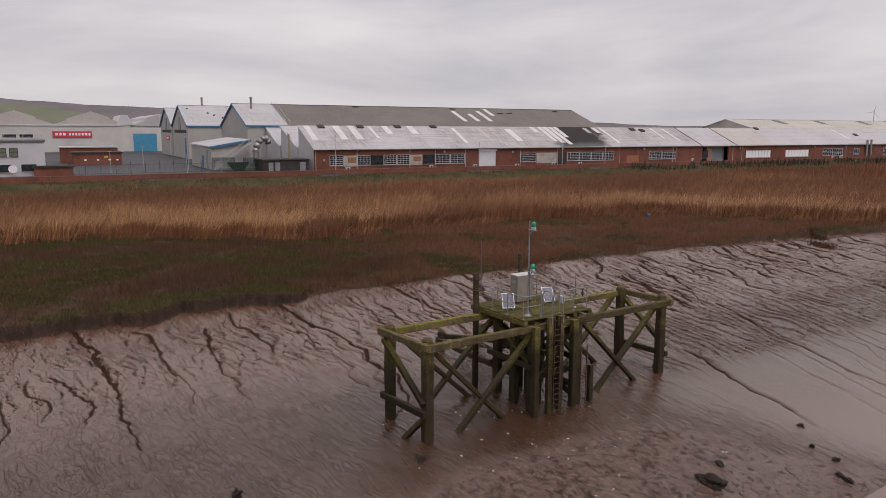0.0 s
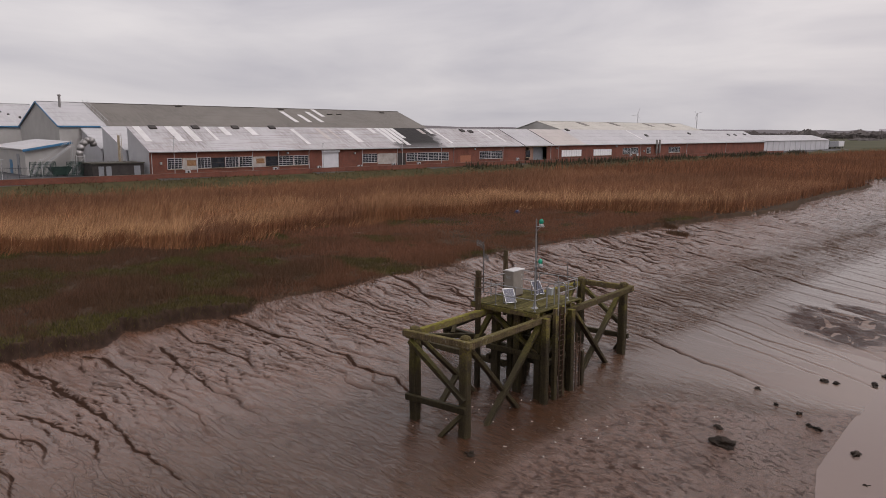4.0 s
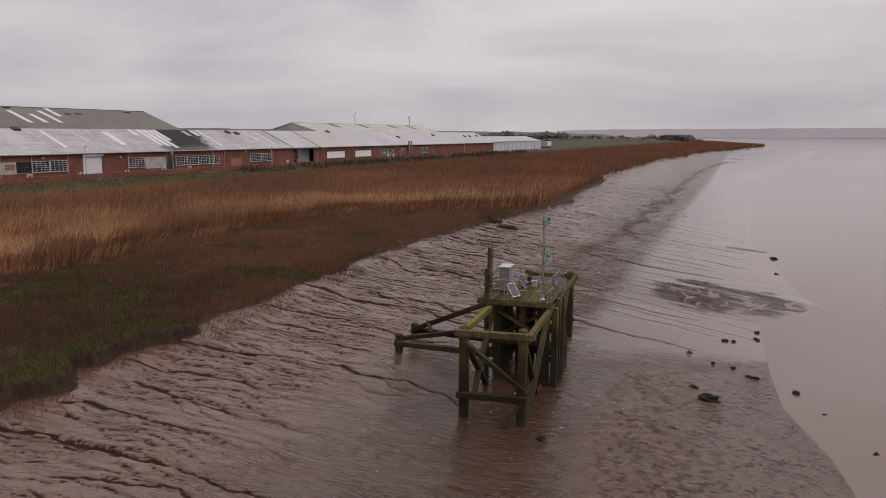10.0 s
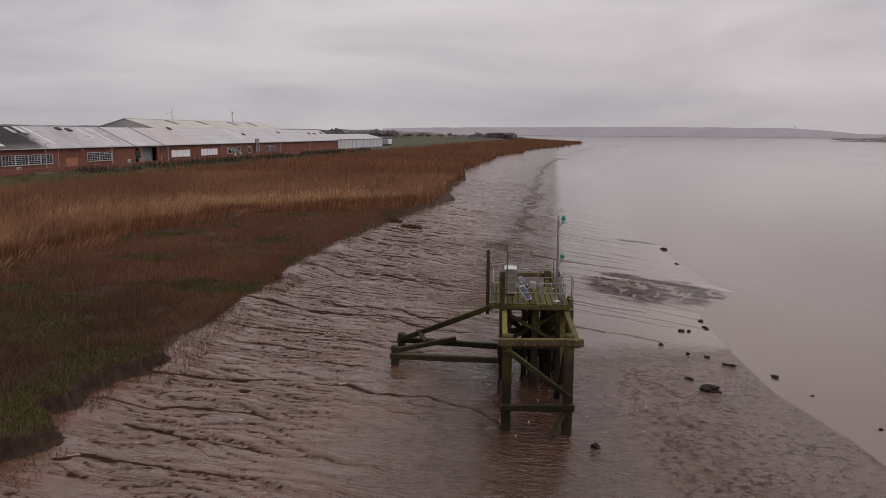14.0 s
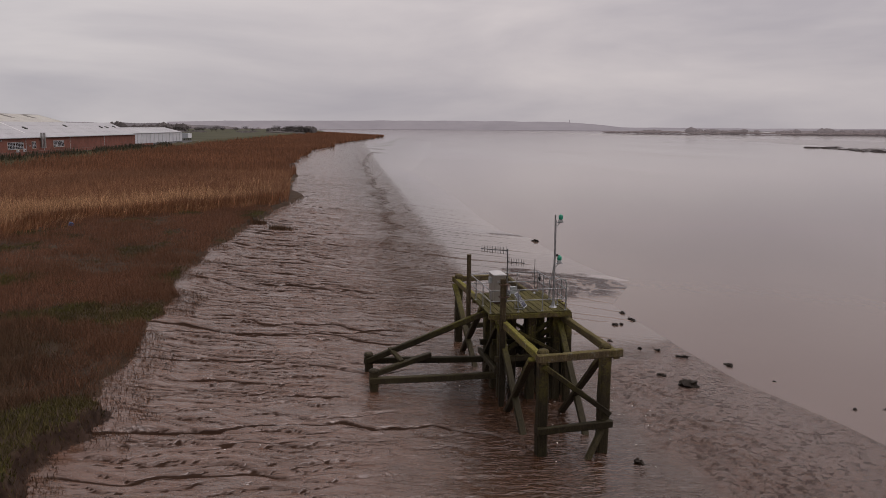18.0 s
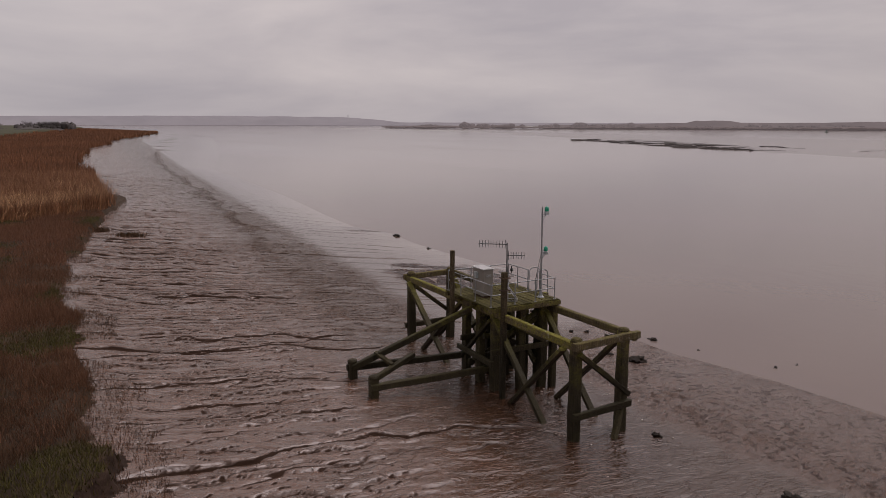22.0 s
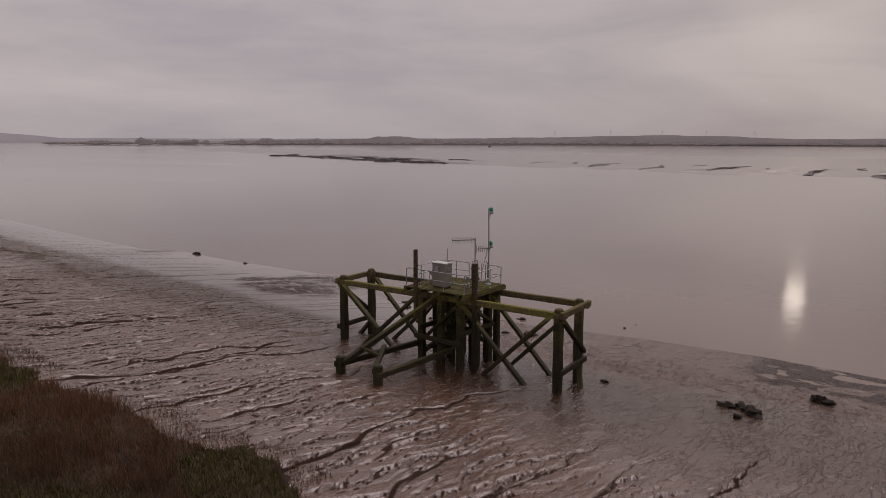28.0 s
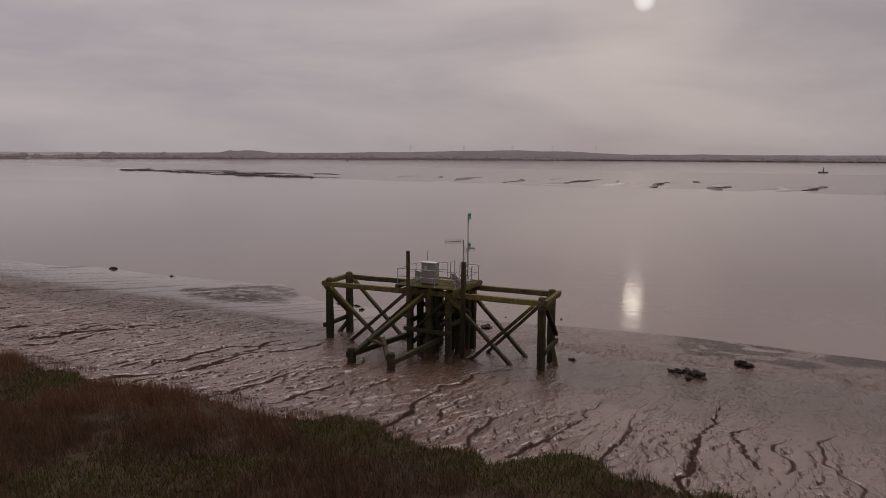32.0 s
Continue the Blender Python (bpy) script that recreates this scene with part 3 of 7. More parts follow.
def bank_x(y):
    near = np.exp(-((y / 70.0) ** 2))
    return np.interp(y, BANK_Y, BANK_X) + near * ((fbm(y * 0.30, y * 0 + 3.1, 5) - 0.5) * 0.9 + (fbm(y * 1.1, y * 0 + 9.1, 8) - 0.5) * 1.3) + (1 - near) * (fbm(y * 0.06, y * 0, 6) - 0.5) * 6


def shore_x(y):
    return np.interp(y, SHORE_Y, SHORE_X)


def rill_depth(x, y):
    """How deep the drainage rills cut, at each place."""
    deep = np.zeros_like(x)
    wx = x + (fbm(x * 0.9, y * 0.9, 21) - 0.5) * 0.5
    wy = y + (fbm(x * 0.9, y * 0.9, 22) - 0.5) * 0.7
    for group, depth, width in ((RILLS_DEEP + RILLS_NORTH, 0.17, 0.010), (RILLS_SMALL, 0.12, 0.010), (RILLS_THIN, 0.14, 0.007)):
        for line in group:
            best, run = np.full_like(x, 1e9), np.zeros_like(x)
            for i, ((ax, ay), (bx, by)) in enumerate(zip(line, line[1:])):
                dx, dy = bx - ax, by - ay
                t = np.clip(((wx - ax) * dx + (wy - ay) * dy) / (dx * dx + dy * dy), 0, 1)
                d = (wx - ax - t * dx) ** 2 + (wy - ay - t * dy) ** 2
                run = np.where(d < best, (i + t) / (len(line) - 1), run)
                best = np.minimum(best, d)
            wide = width * (1.5 - run) * (0.6 + 0.9 * fbm(x * 0.7, y * 0.7, 23))
            deep = np.maximum(deep, depth * (1.1 - 0.5 * run) * np.exp(-best / wide))
    return deep


def small_rills():
    """Many lesser rills that wander down the bank: each is y over x, with its start, end, width and depth."""
    r = random.Random(12)
    out = []
    y0 = -44.0
    while y0 < 150:
        y0 += r.uniform(0.5, 1.7) * (1.0 if y0 < 60 else 1.8)
        lean = np.interp(y0, [-20, -5, 8, 30, 60, 150], [0.02, -0.03, -0.16, -0.30, -0.34, -0.36]) + r.gauss(0, 0.03)
        x0, x1 = -21 + r.uniform(0, 7), r.uniform(-11, -2)
        waves = [(r.uniform(0.03, 0.09), r.uniform(0.7, 1.6)), (r.uniform(0.1, 0.25), r.uniform(2, 4)), (r.uniform(0.2, 0.6), r.uniform(5, 9))]
        xs = np.arange(x0, x1, 0.2)
        ys = y0 + lean * (xs - x0) + sum(a * np.sin(2 * np.pi * xs / w + r.uniform(0, 6)) for a, w in waves)
        far = float(smooth(y0, -4, 12))
        out.append((xs, ys, x0, x1, r.uniform(0.07, 0.12) * (1 + 0.5 * far), r.uniform(0.03, 0.09) * (1 + 0.7 * far)))
    # long thin ones across the smooth lower flat
    y0 = 11.0
    while y0 < 150:
        y0 += r.uniform(1.6, 4.2)
        x0, x1 = r.uniform(0, 3), r.uniform(11, 19)
        xs = np.arange(x0, x1, 0.2)
        ys = y0 + 2 - r.uniform(0.30, 0.40) * (xs - x0) + 0.10 * np.sin(xs * r.uniform(0.8, 1.6) + y0) + 0.04 * np.sin(xs * 4.1)
        out.append((xs, ys, x0, x1, 0.07, r.uniform(0.03, 0.09)))
    return out


SMALL_RILLS = small_rills()


def steps(flow, size, edge, groove):
    """Overlapping plates: each falls gently away behind a sharp lip with a groove at its foot."""
    saw = flow / size - np.floor(flow / size)
    d = saw * size
    lip = smooth(d, 0.0, edge)
    return lip * (1 - saw) ** 0.7 - groove * np.exp(-(((d - size) / edge) ** 2)) - groove * np.exp(-((d / edge) ** 2))


def small_depth(x, y):
    """How deep the lesser rills cut, at each place."""
    deepest = np.zeros_like(x)
    for xs, ys, x0, x1, w, deep in SMALL_RILLS:
        k = (x > x0) & (x < x1) & (np.abs(y - ys.mean()) < 5)
        if k.any():
            d = y[k] - np.interp(x[k], xs, ys)
            fade = smooth(x[k], x0, x0 + 1.5) * (1 - smooth(x[k], x1 - 3, x1))
            deepest[k] = np.maximum(deepest[k], deep * fade * np.exp(-((d / w) ** 2)))
    return deepest


def band_at(x, y):
    """How strongly the coarse furrowed band shows."""
    d = x - np.interp(y, BAND_Y, BAND_X) + (fbm(x * 0.3, y * 0.12, 46) - 0.5) * 4.0
    return smooth(d, -2.8, -0.6) * (1 - smooth(d, 0.2, 1.3)) * smooth(y, 5, 17) * (0.42 + 0.62 * smooth(y, 20, 65))


def crust_at(x, y):
    """The crumbly crust by the water with its spits, and the darkest part of it."""
    rough = (fbm(x * 0.3, y * 0.3, 42) - 0.5)
    low = smooth(x - np.interp(y, CRUST_Y, CRUST_X) + rough * 3.0, -0.4, 1.0) * (1 - smooth(y, 9, 14))
    spit = smooth(1.0 - ((x - 14.2) / 6.4) ** 2 - ((y - 25.5) / 6.2) ** 2 - 0.35 * ((x - 14.2) * 0.2 - (y - 25.5) * 0.16) + rough * 1.6, 0.0, 0.5) * smooth(fbm(x * 0.22, y * 1.1 + x * 0.3, 47, 4), 0.28, 0.44)
    hook = smooth(1.0 - (np.abs(y - 58.6 - 0.10 * (x - 16)) / 1.3) ** 2 - ((x - 16.8) / 3.2) ** 2 + rough, 0.0, 0.5)
    dark = smooth(x - 9.2 + 2.0 * rough, 0, 1.2) * (1 - smooth(y, -16.5, -13.0)) * smooth(fbm(x * 0.55, y * 0.35, 48), 0.34, 0.46)
    return np.maximum(low, np.maximum(spit, hook)), np.maximum(np.maximum(dark, 0.9 * spit), 0.8 * hook)


def scales(x, y, u):
    """Overlapping tongues of mud that the ebb leaves, and the shade painted on their grooves and lips: height and
    groove.
    """
    lean = np.interp(y, [-20, -5, 8, 30, 60], [0.0, 0.03, 0.16, 0.28, 0.34])
    crust = crust_at(x, y)[0]
    band = band_at(x, y)
    feet = np.exp(-(((x + 0.5) / 5.5) ** 2) - ((y + 6.0) / 9.0) ** 2)
    flat = smooth(x - 0.075 * y, 0.2, 3.2) * smooth(y - 0.3 * x, 2, 8)
    on = smooth(u, 0.005, 0.05) * (1 - flat) * (1 - crust) * (1 - 0.55 * feet)
    on = on * (1 - 0.80 * smooth(x, -11, -5) * smooth(y, 12, 2))
    on = np.maximum(on, band)
    z, groove = np.zeros_like(x), np.zeros_like(x)
    for size, amp, far, warps, lo, hi, seed in (
            (1.30, 0.052, smooth(u, 0.55, 0.25), ((0.16, 0.25, 3.0), (0.42, 0.6, 0.9), (1.3, 1.0, 0.22)), 0.36, 0.52, 31),
            (0.78, 0.050, smooth(y, 60, 40), ((0.22, 0.30, 2.6), (0.60, 0.7, 0.9), (1.5, 1.3, 0.30)), 0.14, 0.40, 34),
            (1.75, 0.062, smooth(y, 26, 44), ((0.16, 0.12, 5.0), (0.45, 0.40, 2.0)), 0.30, 0.48, 38)):
        f = y + lean * x + sum((fbm(x * a, y * b, seed + 7 * i) - 0.5) * w for i, (a, b, w) in enumerate(warps))
        saw = f / size - np.floor(f / size)
        mask = np.maximum(smooth(fbm(x * 0.24, y * 0.8, seed + 2), lo, hi), band) * on * far
        d = (1 - saw) * size
        lip = smooth(saw * size, 0.0, 0.14) * (1 - saw) ** 0.9
        face = np.exp(-(((saw * size - 0.06) / 0.07) ** 2))
        z += 1.6 * amp * mask * lip * (1 + 0.5 * band)
        deep = np.maximum(np.exp(-((d / (0.048 + 0.05 * (size > 1.5))) ** 2)), 0.62 * face)
        groove = np.maximum(groove, mask * deep * np.maximum(0.50 if size > 1.5 else 0.82, 0.8 * band))
    return z, groove


def relief(x, y, u):
    """Rills, little scarps and ripples that the ebb leaves on the mud."""
    z = np.zeros_like(x)
    for xs, ys, x0, x1, w, deep in SMALL_RILLS:
        k = (x > x0) & (x < x1) & (np.abs(y - ys.mean()) < 5)
        if k.any():
            d = y[k] - np.interp(x[k], xs, ys)
            fade = smooth(x[k], x0, x0 + 1.5) * (1 - smooth(x[k], x1 - 3, x1))
            z[k] -= deep * fade * (np.exp(-((d / w) ** 2)) - 0.20 * np.exp(-(((d - 2.4 * w) / (1.8 * w)) ** 2)))
    z += scales(x, y, u)[0]
    z += (fbm(x * 0.8, y * 0.8, 36) - 0.5) * 0.03 * smooth(u, 0, 0.1) * (1 - 0.7 * smooth(u, 0.55, 0.7))
    z += crust_at(x, y)[0] * (1 - smooth(u, 0.72, 0.92)) * ((fbm(x * 2.2, y * 2.2, 41, 4) - 0.5) * 0.30 + (fbm(x * 0.5, y * 0.5, 49) - 0.5) * 0.22 + 0.10 * steps(x * 0.6 + y * 0.8 + (fbm(x * 0.35, y * 0.35, 44) - 0.5) * 5, 1.1, 0.14, 0.3) * smooth(fbm(x * 0.5, y * 0.5, 45), 0.45, 0.6))
    return z


def land_height(x, y):
    """Height of the ground, for arrays of places, and which surface lies there."""
    x, y = np.asarray(x, float), np.asarray(y, float)
    xb, xw = bank_x(y), shore_x(y)
    u = (x - xb) / np.maximum(xw - xb, 6)
    mud = 1.60 - 2.77 * u + 0.022 * np.clip(y, -12, 12) * np.clip(4 * u * (1 - u), 0, 1)
    mud = np.where(u > 1, WATER_Z - (u - 1) * 1.8, mud)
    mud = np.maximum(mud, -3.5)
    undercut = smooth(-y, 3, 7)
    mud = mud + 0.36 * np.exp(-((u / 0.055) ** 2)) * np.exp(-((y / 60.0) ** 2))
    mud = mud - 0.24 * undercut * np.exp(-((u / 0.12) ** 2))
    zone = np.zeros(x.shape, int)
    fine = (y > -70) & (y < 260) & (u > -0.1) & (u < 1.15)
    if fine.any():
        cut = rill_depth(x[fine], y[fine]) * smooth(u[fine], -0.05, 0.02)
        mud[fine] += relief(x[fine], y[fine], u[fine]) * (1 - smooth(u[fine], 0.97, 1.1)) - cut
    # salt marsh behind a small eroded cliff
    s = xb - x
    lumps = (fbm(x * 0.55, y * 0.55, 11) - 0.5) * 0.35
    cliff = 0.85 * undercut + smooth(y, 40, 46)
    rise = 0.36 * np.exp(-((y / 60.0) ** 2))
    marsh = 1.72 + rise + 0.45 * cliff + np.maximum(0.62 - 0.45 * cliff - rise, 0.05) * smooth(s, 0, 14) + lumps * smooth(s, 0.2, 3)
    foot = 1.58 + rise - 0.24 * undercut
    z = np.where(s > 0, foot + (marsh - foot) * smooth(s, 0.0, 0.26), mud)
    zone[s > 0.04] = 1
    # undercut shade painted on the cliff's face and foot
    zone[(s > -0.2) & (s < 0.3) & (undercut > 0.25)] = 7
    # flood bank and works
    n = (x - LAND_O[0]) * LAND_N[0] + (y - LAND_O[1]) * LAND_N[1]
    up = smooth(n, -15.5, -5.2)
    inland = (s > 5) & (n > -15.5)
    z = np.where(inland, z + (4.75 - z) * up, z)
    zone[inland & (n > -11)] = 2
    top = inland & (n > -3.0)
    z = np.where(top, 5.3, z)
    along = (x - LAND_O[0]) * LAND_U[0] + (y - LAND_O[1]) * LAND_U[1]
    zone[top] = 4
    zone[top & (along > -140) & (along < 360) & (n < 260)] = 3
    # tidal sandbank in the estuary
    xs = np.interp(y, SAND_Y, SAND_X) + (fbm(y * 0.03, y * 0, 51) - 0.5) * 22
    rise = x - xs
    bar = -1.27 + 0.55 * smooth(rise, -8, 45) + (fbm(x * 0.012, y * 0.006, 52) - 0.5) * 0.35
    for (ax, ay), (bx, by), wide in CREEKS:
        t = np.clip(((x - ax) * (bx - ax) + (y - ay) * (by - ay)) / ((bx - ax) ** 2 + (by - ay) ** 2), 0, 1)
        d = np.hypot(x - ax - t * (bx - ax), y - ay - t * (by - ay) + 3 * np.sin(x * 0.12 + ax))
        bar = bar - 1.3 * np.exp(-((d / wide) ** 2)) * (1 - t * 0.8)
    out = (rise > -10) & (x < 1750) & (y < 2600) & (y > -3000)
    bar = bar - 1.1 * smooth(x - 0.09 * np.clip(y, 0, 1500), 590, 690)
    z = np.where(out, np.maximum(z, bar), z)
    zone[out & (bar > WATER_Z - 0.25)] = 5
    clay = out & (rise > -4) & (rise < 34) & (y > 225) & (y < 520) & (fbm(x * 0.09, y * 0.03, 55) > 0.5)
    z = np.where(clay, z + 0.3, z)
    zone[clay] = 6
    # far shore
    far = x > 2080 + (fbm(y * 0.002, y * 0, 61) - 0.5) * 200 - np.clip(y - 1200, 0, 3000) * 0.12
    z = np.where(far, 1.2, z)
    zone[far] = 4
    west = (y > 4200) | (x < -1500)
    z = np.where(west & ~far, 3.0, z)
    zone[west] = 4
    return z, zone


def lines(*spans):
    """Grid lines from spans of (start, end, step)."""
    out = []
    for a, b, step in spans:
        out += list(np.linspace(a, b, max(1, round((b - a) / step)), endpoint=False))
    return np.array(out + [spans[-1][1]])


def height_at(x, y):
    return float(land_height(np.array([x]), np.array([y]))[0][0])


gx = lines((-4600, -1500, 400), (-1500, -400, 60), (-400, -135, 20), (-135, -62, 3.5), (-62, -23, 1.1), (-23, 2, 0.14), (2, 17, 0.2), (17, 28, 0.5), (28, 130, 8),
           (130, 250, 20), (250, 460, 5), (460, 1000, 30), (1000, 2300, 60), (2300, 4600, 300))
gy = lines((-4600, -400, 300), (-400, -150, 20), (-150, -44, 4), (-44, -30, 0.4), (-30, 30, 0.082), (30, 45, 0.12), (45, 75, 0.22), (75, 150, 0.6), (150, 420, 4), (420, 1000, 10), (1000, 2400, 60), (2400, 4600, 300))
XX, YY = np.meshgrid(gx, gy)
ZZ, ZONE = land_height(XX.ravel(), YY.ravel())
nx, ny = len(gx), len(gy)
idx = np.arange(nx * ny).reshape(ny, nx)
quads = np.stack([idx[:-1, :-1], idx[:-1, 1:], idx[1:, 1:], idx[1:, :-1]], -1).reshape(-1, 4)
zone_q = ZONE.reshape(ny, nx)[:-1, :-1].ravel()
ground = new("ground", fast_mesh("ground", np.stack([XX.ravel(), YY.ravel(), ZZ], 1), quads, [MUD, MARSH, GRASS, YARD, FIELD, SANDBANK, CLAY, CLIFF_SHADE], zone_q, True))
# how strongly shade is painted on runnel floors, grooves and lip faces
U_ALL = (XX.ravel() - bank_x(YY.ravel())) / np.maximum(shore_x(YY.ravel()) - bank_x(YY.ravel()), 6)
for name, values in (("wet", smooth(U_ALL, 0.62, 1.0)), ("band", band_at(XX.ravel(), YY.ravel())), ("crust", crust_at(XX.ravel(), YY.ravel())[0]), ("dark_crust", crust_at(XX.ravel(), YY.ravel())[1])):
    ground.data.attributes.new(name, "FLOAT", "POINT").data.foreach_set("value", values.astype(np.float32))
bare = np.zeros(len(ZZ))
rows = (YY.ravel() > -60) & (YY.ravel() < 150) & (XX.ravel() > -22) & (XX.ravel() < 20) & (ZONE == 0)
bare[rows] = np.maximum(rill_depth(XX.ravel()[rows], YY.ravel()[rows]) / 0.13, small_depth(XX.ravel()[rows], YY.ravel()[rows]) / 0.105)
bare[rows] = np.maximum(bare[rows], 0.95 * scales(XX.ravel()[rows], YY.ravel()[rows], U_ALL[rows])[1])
ground.data.attributes.new("groove_shade", "FLOAT", "POINT").data.foreach_set("value", bare.astype(np.float32))
tagged(ground, "wet brown tidal mud bank, salt marsh and level land beside the estuary", "ground", kind="structure")
water = new("water", Geo().add([(x, y, WATER_Z) for x, y in ((-300, -4600), (4600, -4600), (4600, 4600), (-1600, 4600))], [(0, 1, 2, 3)]).mesh("water", WATER))
tagged(water, "calm silty brown estuary water reflecting the grey sky", "water", kind="structure")

# ---------------------------------------------------------------- the jetty
rng = random.Random(7)
jetty = thing("jetty", pose(0, 0, 0), "derelict timber jetty of mossy piles, beams and crossed braces in mud", "jetty")


def timber(name, a, b, w, h, up=(0, 0, 1), mat=None, label="", wear=0.075, parent=None):
    length = (Vector(b) - Vector(a)).length
    return part(name, Geo().bar(a, b, w, h, up, 0.13, max(2, int(length / 0.9)), wear, rng), mat or TIMBER, parent or jetty, label)


def pile(x, y, top, size=0.42, bottom=None, lean=(0, 0), knob=False):
    z0 = height_at(x, y) - 0.8 if bottom is None else bottom
    p = timber("timber_post", (x + lean[0], y + lean[1], z0), (x, y, top), size, size, (0, 1, 0))
    if knob:
        part("post_cap", Geo().lathe([(0.24, 0), (0.25, 0.07), (0.20, 0.15), (0.08, 0.19)], 9, (x, y, top - 0.02)), TIMBER_DRY, jetty)
    return p


ENDS = {1: ((-1.4, -8.15), (1.4, -7.9)), 2: ((-1.4, 7.38), (1.4, 7.56))}
for end, (land, river) in ENDS.items():
    pile(*land, 4.34, 0.44, knob=True)
    pile(*river, 4.34, 0.44, knob=True)
for x, y in ((-1.31, -1.8), (-1.28, -0.4), (-1.26, 1.05), (1.45, -1.9), (1.5, 1.05), (0.75, 0.4)):
    pile(x, y, 4.22, 0.40)
# long walings
timber("waling", (-1.50, -8.5, 4.12), (-1.50, -2.2, 4.12), 0.26, 0.34)
timber("waling", (-1.50, -2.2, 4.11), (-1.50, 7.75, 4.06), 0.26, 0.34)
timber("waling", (1.72, -8.3, 4.12), (1.72, -0.3, 4.12), 0.26, 0.34, mat=TIMBER_DRY)
timber("waling", (1.72, -0.3, 4.12), (1.70, 7.9, 4.06), 0.26, 0.34, mat=TIMBER_DRY)
timber("end_beam", (-1.78, -8.48, 4.20), (1.98, -8.22, 4.20), 0.24, 0.33, mat=TIMBER_DRY)
timber("end_beam", (-1.72, 7.70, 4.12), (1.86, 7.88, 4.12), 0.24, 0.33, mat=TIMBER_DRY)
# crossed side braces, both bays, both sides
for x, fx in ((-1.62, -1.55), (1.46, 1.36)):
    s = 1 if x > 0 else -1
    timber("brace", (x + 0.12, -1.9, 4.0), (fx + 0.02, -6.5, height_at(fx, -6.5) - 0.3), 0.20, 0.30, (1, 0, 0))
    timber("brace", (x - 0.10, -7.7, 3.95), (fx - 0.1 * s, -3.2, height_at(fx, -3.2) - 0.35), 0.20, 0.30, (1, 0, 0))
    timber("brace", (x + 0.12, 1.2, 3.98), (fx, 5.85, height_at(fx, 5.85) - 0.3), 0.20, 0.30, (1, 0, 0))
    timber("brace", (x - 0.10, 7.1, 3.9), (fx - 0.1 * s, 2.4, height_at(fx, 2.4) - 0.35), 0.20, 0.30, (1, 0, 0))
    timber("lower_waling", (x, -2.1, 1.55), (x, 1.3, 1.6), 0.2, 0.28)
# end frames
for end, s in ((1, -1), (2, 1)):
    (lx, ly), (rx, ry) = ENDS[end]
    timber("brace", (lx - 0.05, ly + 0.28 * s, 3.86), (rx + 0.15, ry + 0.28 * s, 1.55), 0.22, 0.28, (0, 1, 0))
    timber("lower_beam", (lx - 0.28, ly + 0.29 * s, 1.12), (rx + 0.28, ry + 0.29 * s, 1.12), 0.22, 0.30)
    timber("strut", (rx - 0.05, ry + 0.1 * s, 0.85), (rx - 1.05, ry + 0.75 * s, -0.45), 0.22, 0.26, (0, 1, 0))
# cross bracing under the deck
for y in (-1.85, 1.1):
    for z0, z1 in ((3.9, 2.3),):
        timber("cross_brace", (-1.3, y - 0.22, z0), (1.5, y - 0.22, z1), 0.16, 0.27, (0, 1, 0))
        timber("cross_brace", (1.5, y + 0.24, z0), (-1.3, y + 0.24, z1), 0.16, 0.27, (0, 1, 0))
    timber("cap_beam", (-1.75, y, 4.24), (1.68, y, 4.24), 0.30, 0.30)
    timber("cross_beam", (-1.7, y - 0.24, 2.15), (1.7, y - 0.24, 2.15), 0.18, 0.28)
timber("cross_beam", (-1.7, -0.4, 1.45), (1.6, -0.3, 1.45), 0.2, 0.28)
timber("cap_beam", (-1.75, -0.35, 4.24), (1.68, -0.35, 4.24), 0.30, 0.30)
timber("brace", (-1.5, -1.7, 3.7), (-1.5, 1.0, 1.2), 0.16, 0.25, (1, 0, 0))
timber("brace", (1.2, -1.7, 1.1), (1.2, 1.0, 3.6), 0.16, 0.25, (1, 0, 0))
# inner piles and struts that crowd the space below the deck
for x, y, size in ((0.15, -1.9, 0.40), (0.1, 1.0, 0.38), (-0.35, -0.55, 0.30), (0.95, -1.05, 0.32)):
    pile(x, y, 4.2, size)
timber("strut", (-1.2, -1.6, 3.6), (1.4, 0.7, 0.3), 0.18, 0.26, (0, 0, 1))
timber("strut", (1.35, -1.7, 3.5), (-1.2, 0.9, 0.6), 0.18, 0.26, (0, 0, 1))
timber("cross_beam", (-1.55, 0.35, 1.0), (1.7, 0.35, 0.95), 0.2, 0.28)
timber("cross_beam", (-1.6, -1.2, 2.75), (1.65, -1.2, 2.7), 0.18, 0.26)
# raking frame on the bank side
FA, FB = (-7.52, -1.07), (-7.50, 1.63)
for x, y in (FA, FB):
    pile(x, y, 1.52, 0.40, knob=True)
timber("raker", (-7.55, 1.45, 1.28), (-1.75, -0.25, 4.0), 0.28, 0.30)
timber("ground_waling", (-7.75, -1.2, 1.12), (-1.1, -1.15, 1.0), 0.28, 0.32)
timber("ground_waling", (-7.75, 1.75, 1.22), (-1.1, 1.1, 1.12), 0.28, 0.32)
timber("plan_brace", (-7.6, -0.9, 1.32), (-4.3, 1.35, 1.46), 0.26, 0.28)
timber("tie", (-6.45, 1.2, 1.98), (-5.95, 0.25, 1.55), 0.24, 0.14)
# tall guide piles against the deck
timber("guide_post", (-1.62, -3.0, height_at(-1.62, -3.0) - 0.8), (-1.62, -3.0, 6.34), 0.25, 0.25, (0, 1, 0), TIMBER_BARE)
timber("guide_post", (-2.42, 0.57, 3.2), (-2.42, 0.57, 6.9), 0.2, 0.2, (0, 1, 0), TIMBER_BARE)
# fender piles on the river face
for y, top in ((0.35, 4.25), (-2.15, 4.25)):
    pile(1.98, y, top, 0.34)
pile(2.0, 1.55, 1.74, 0.26)
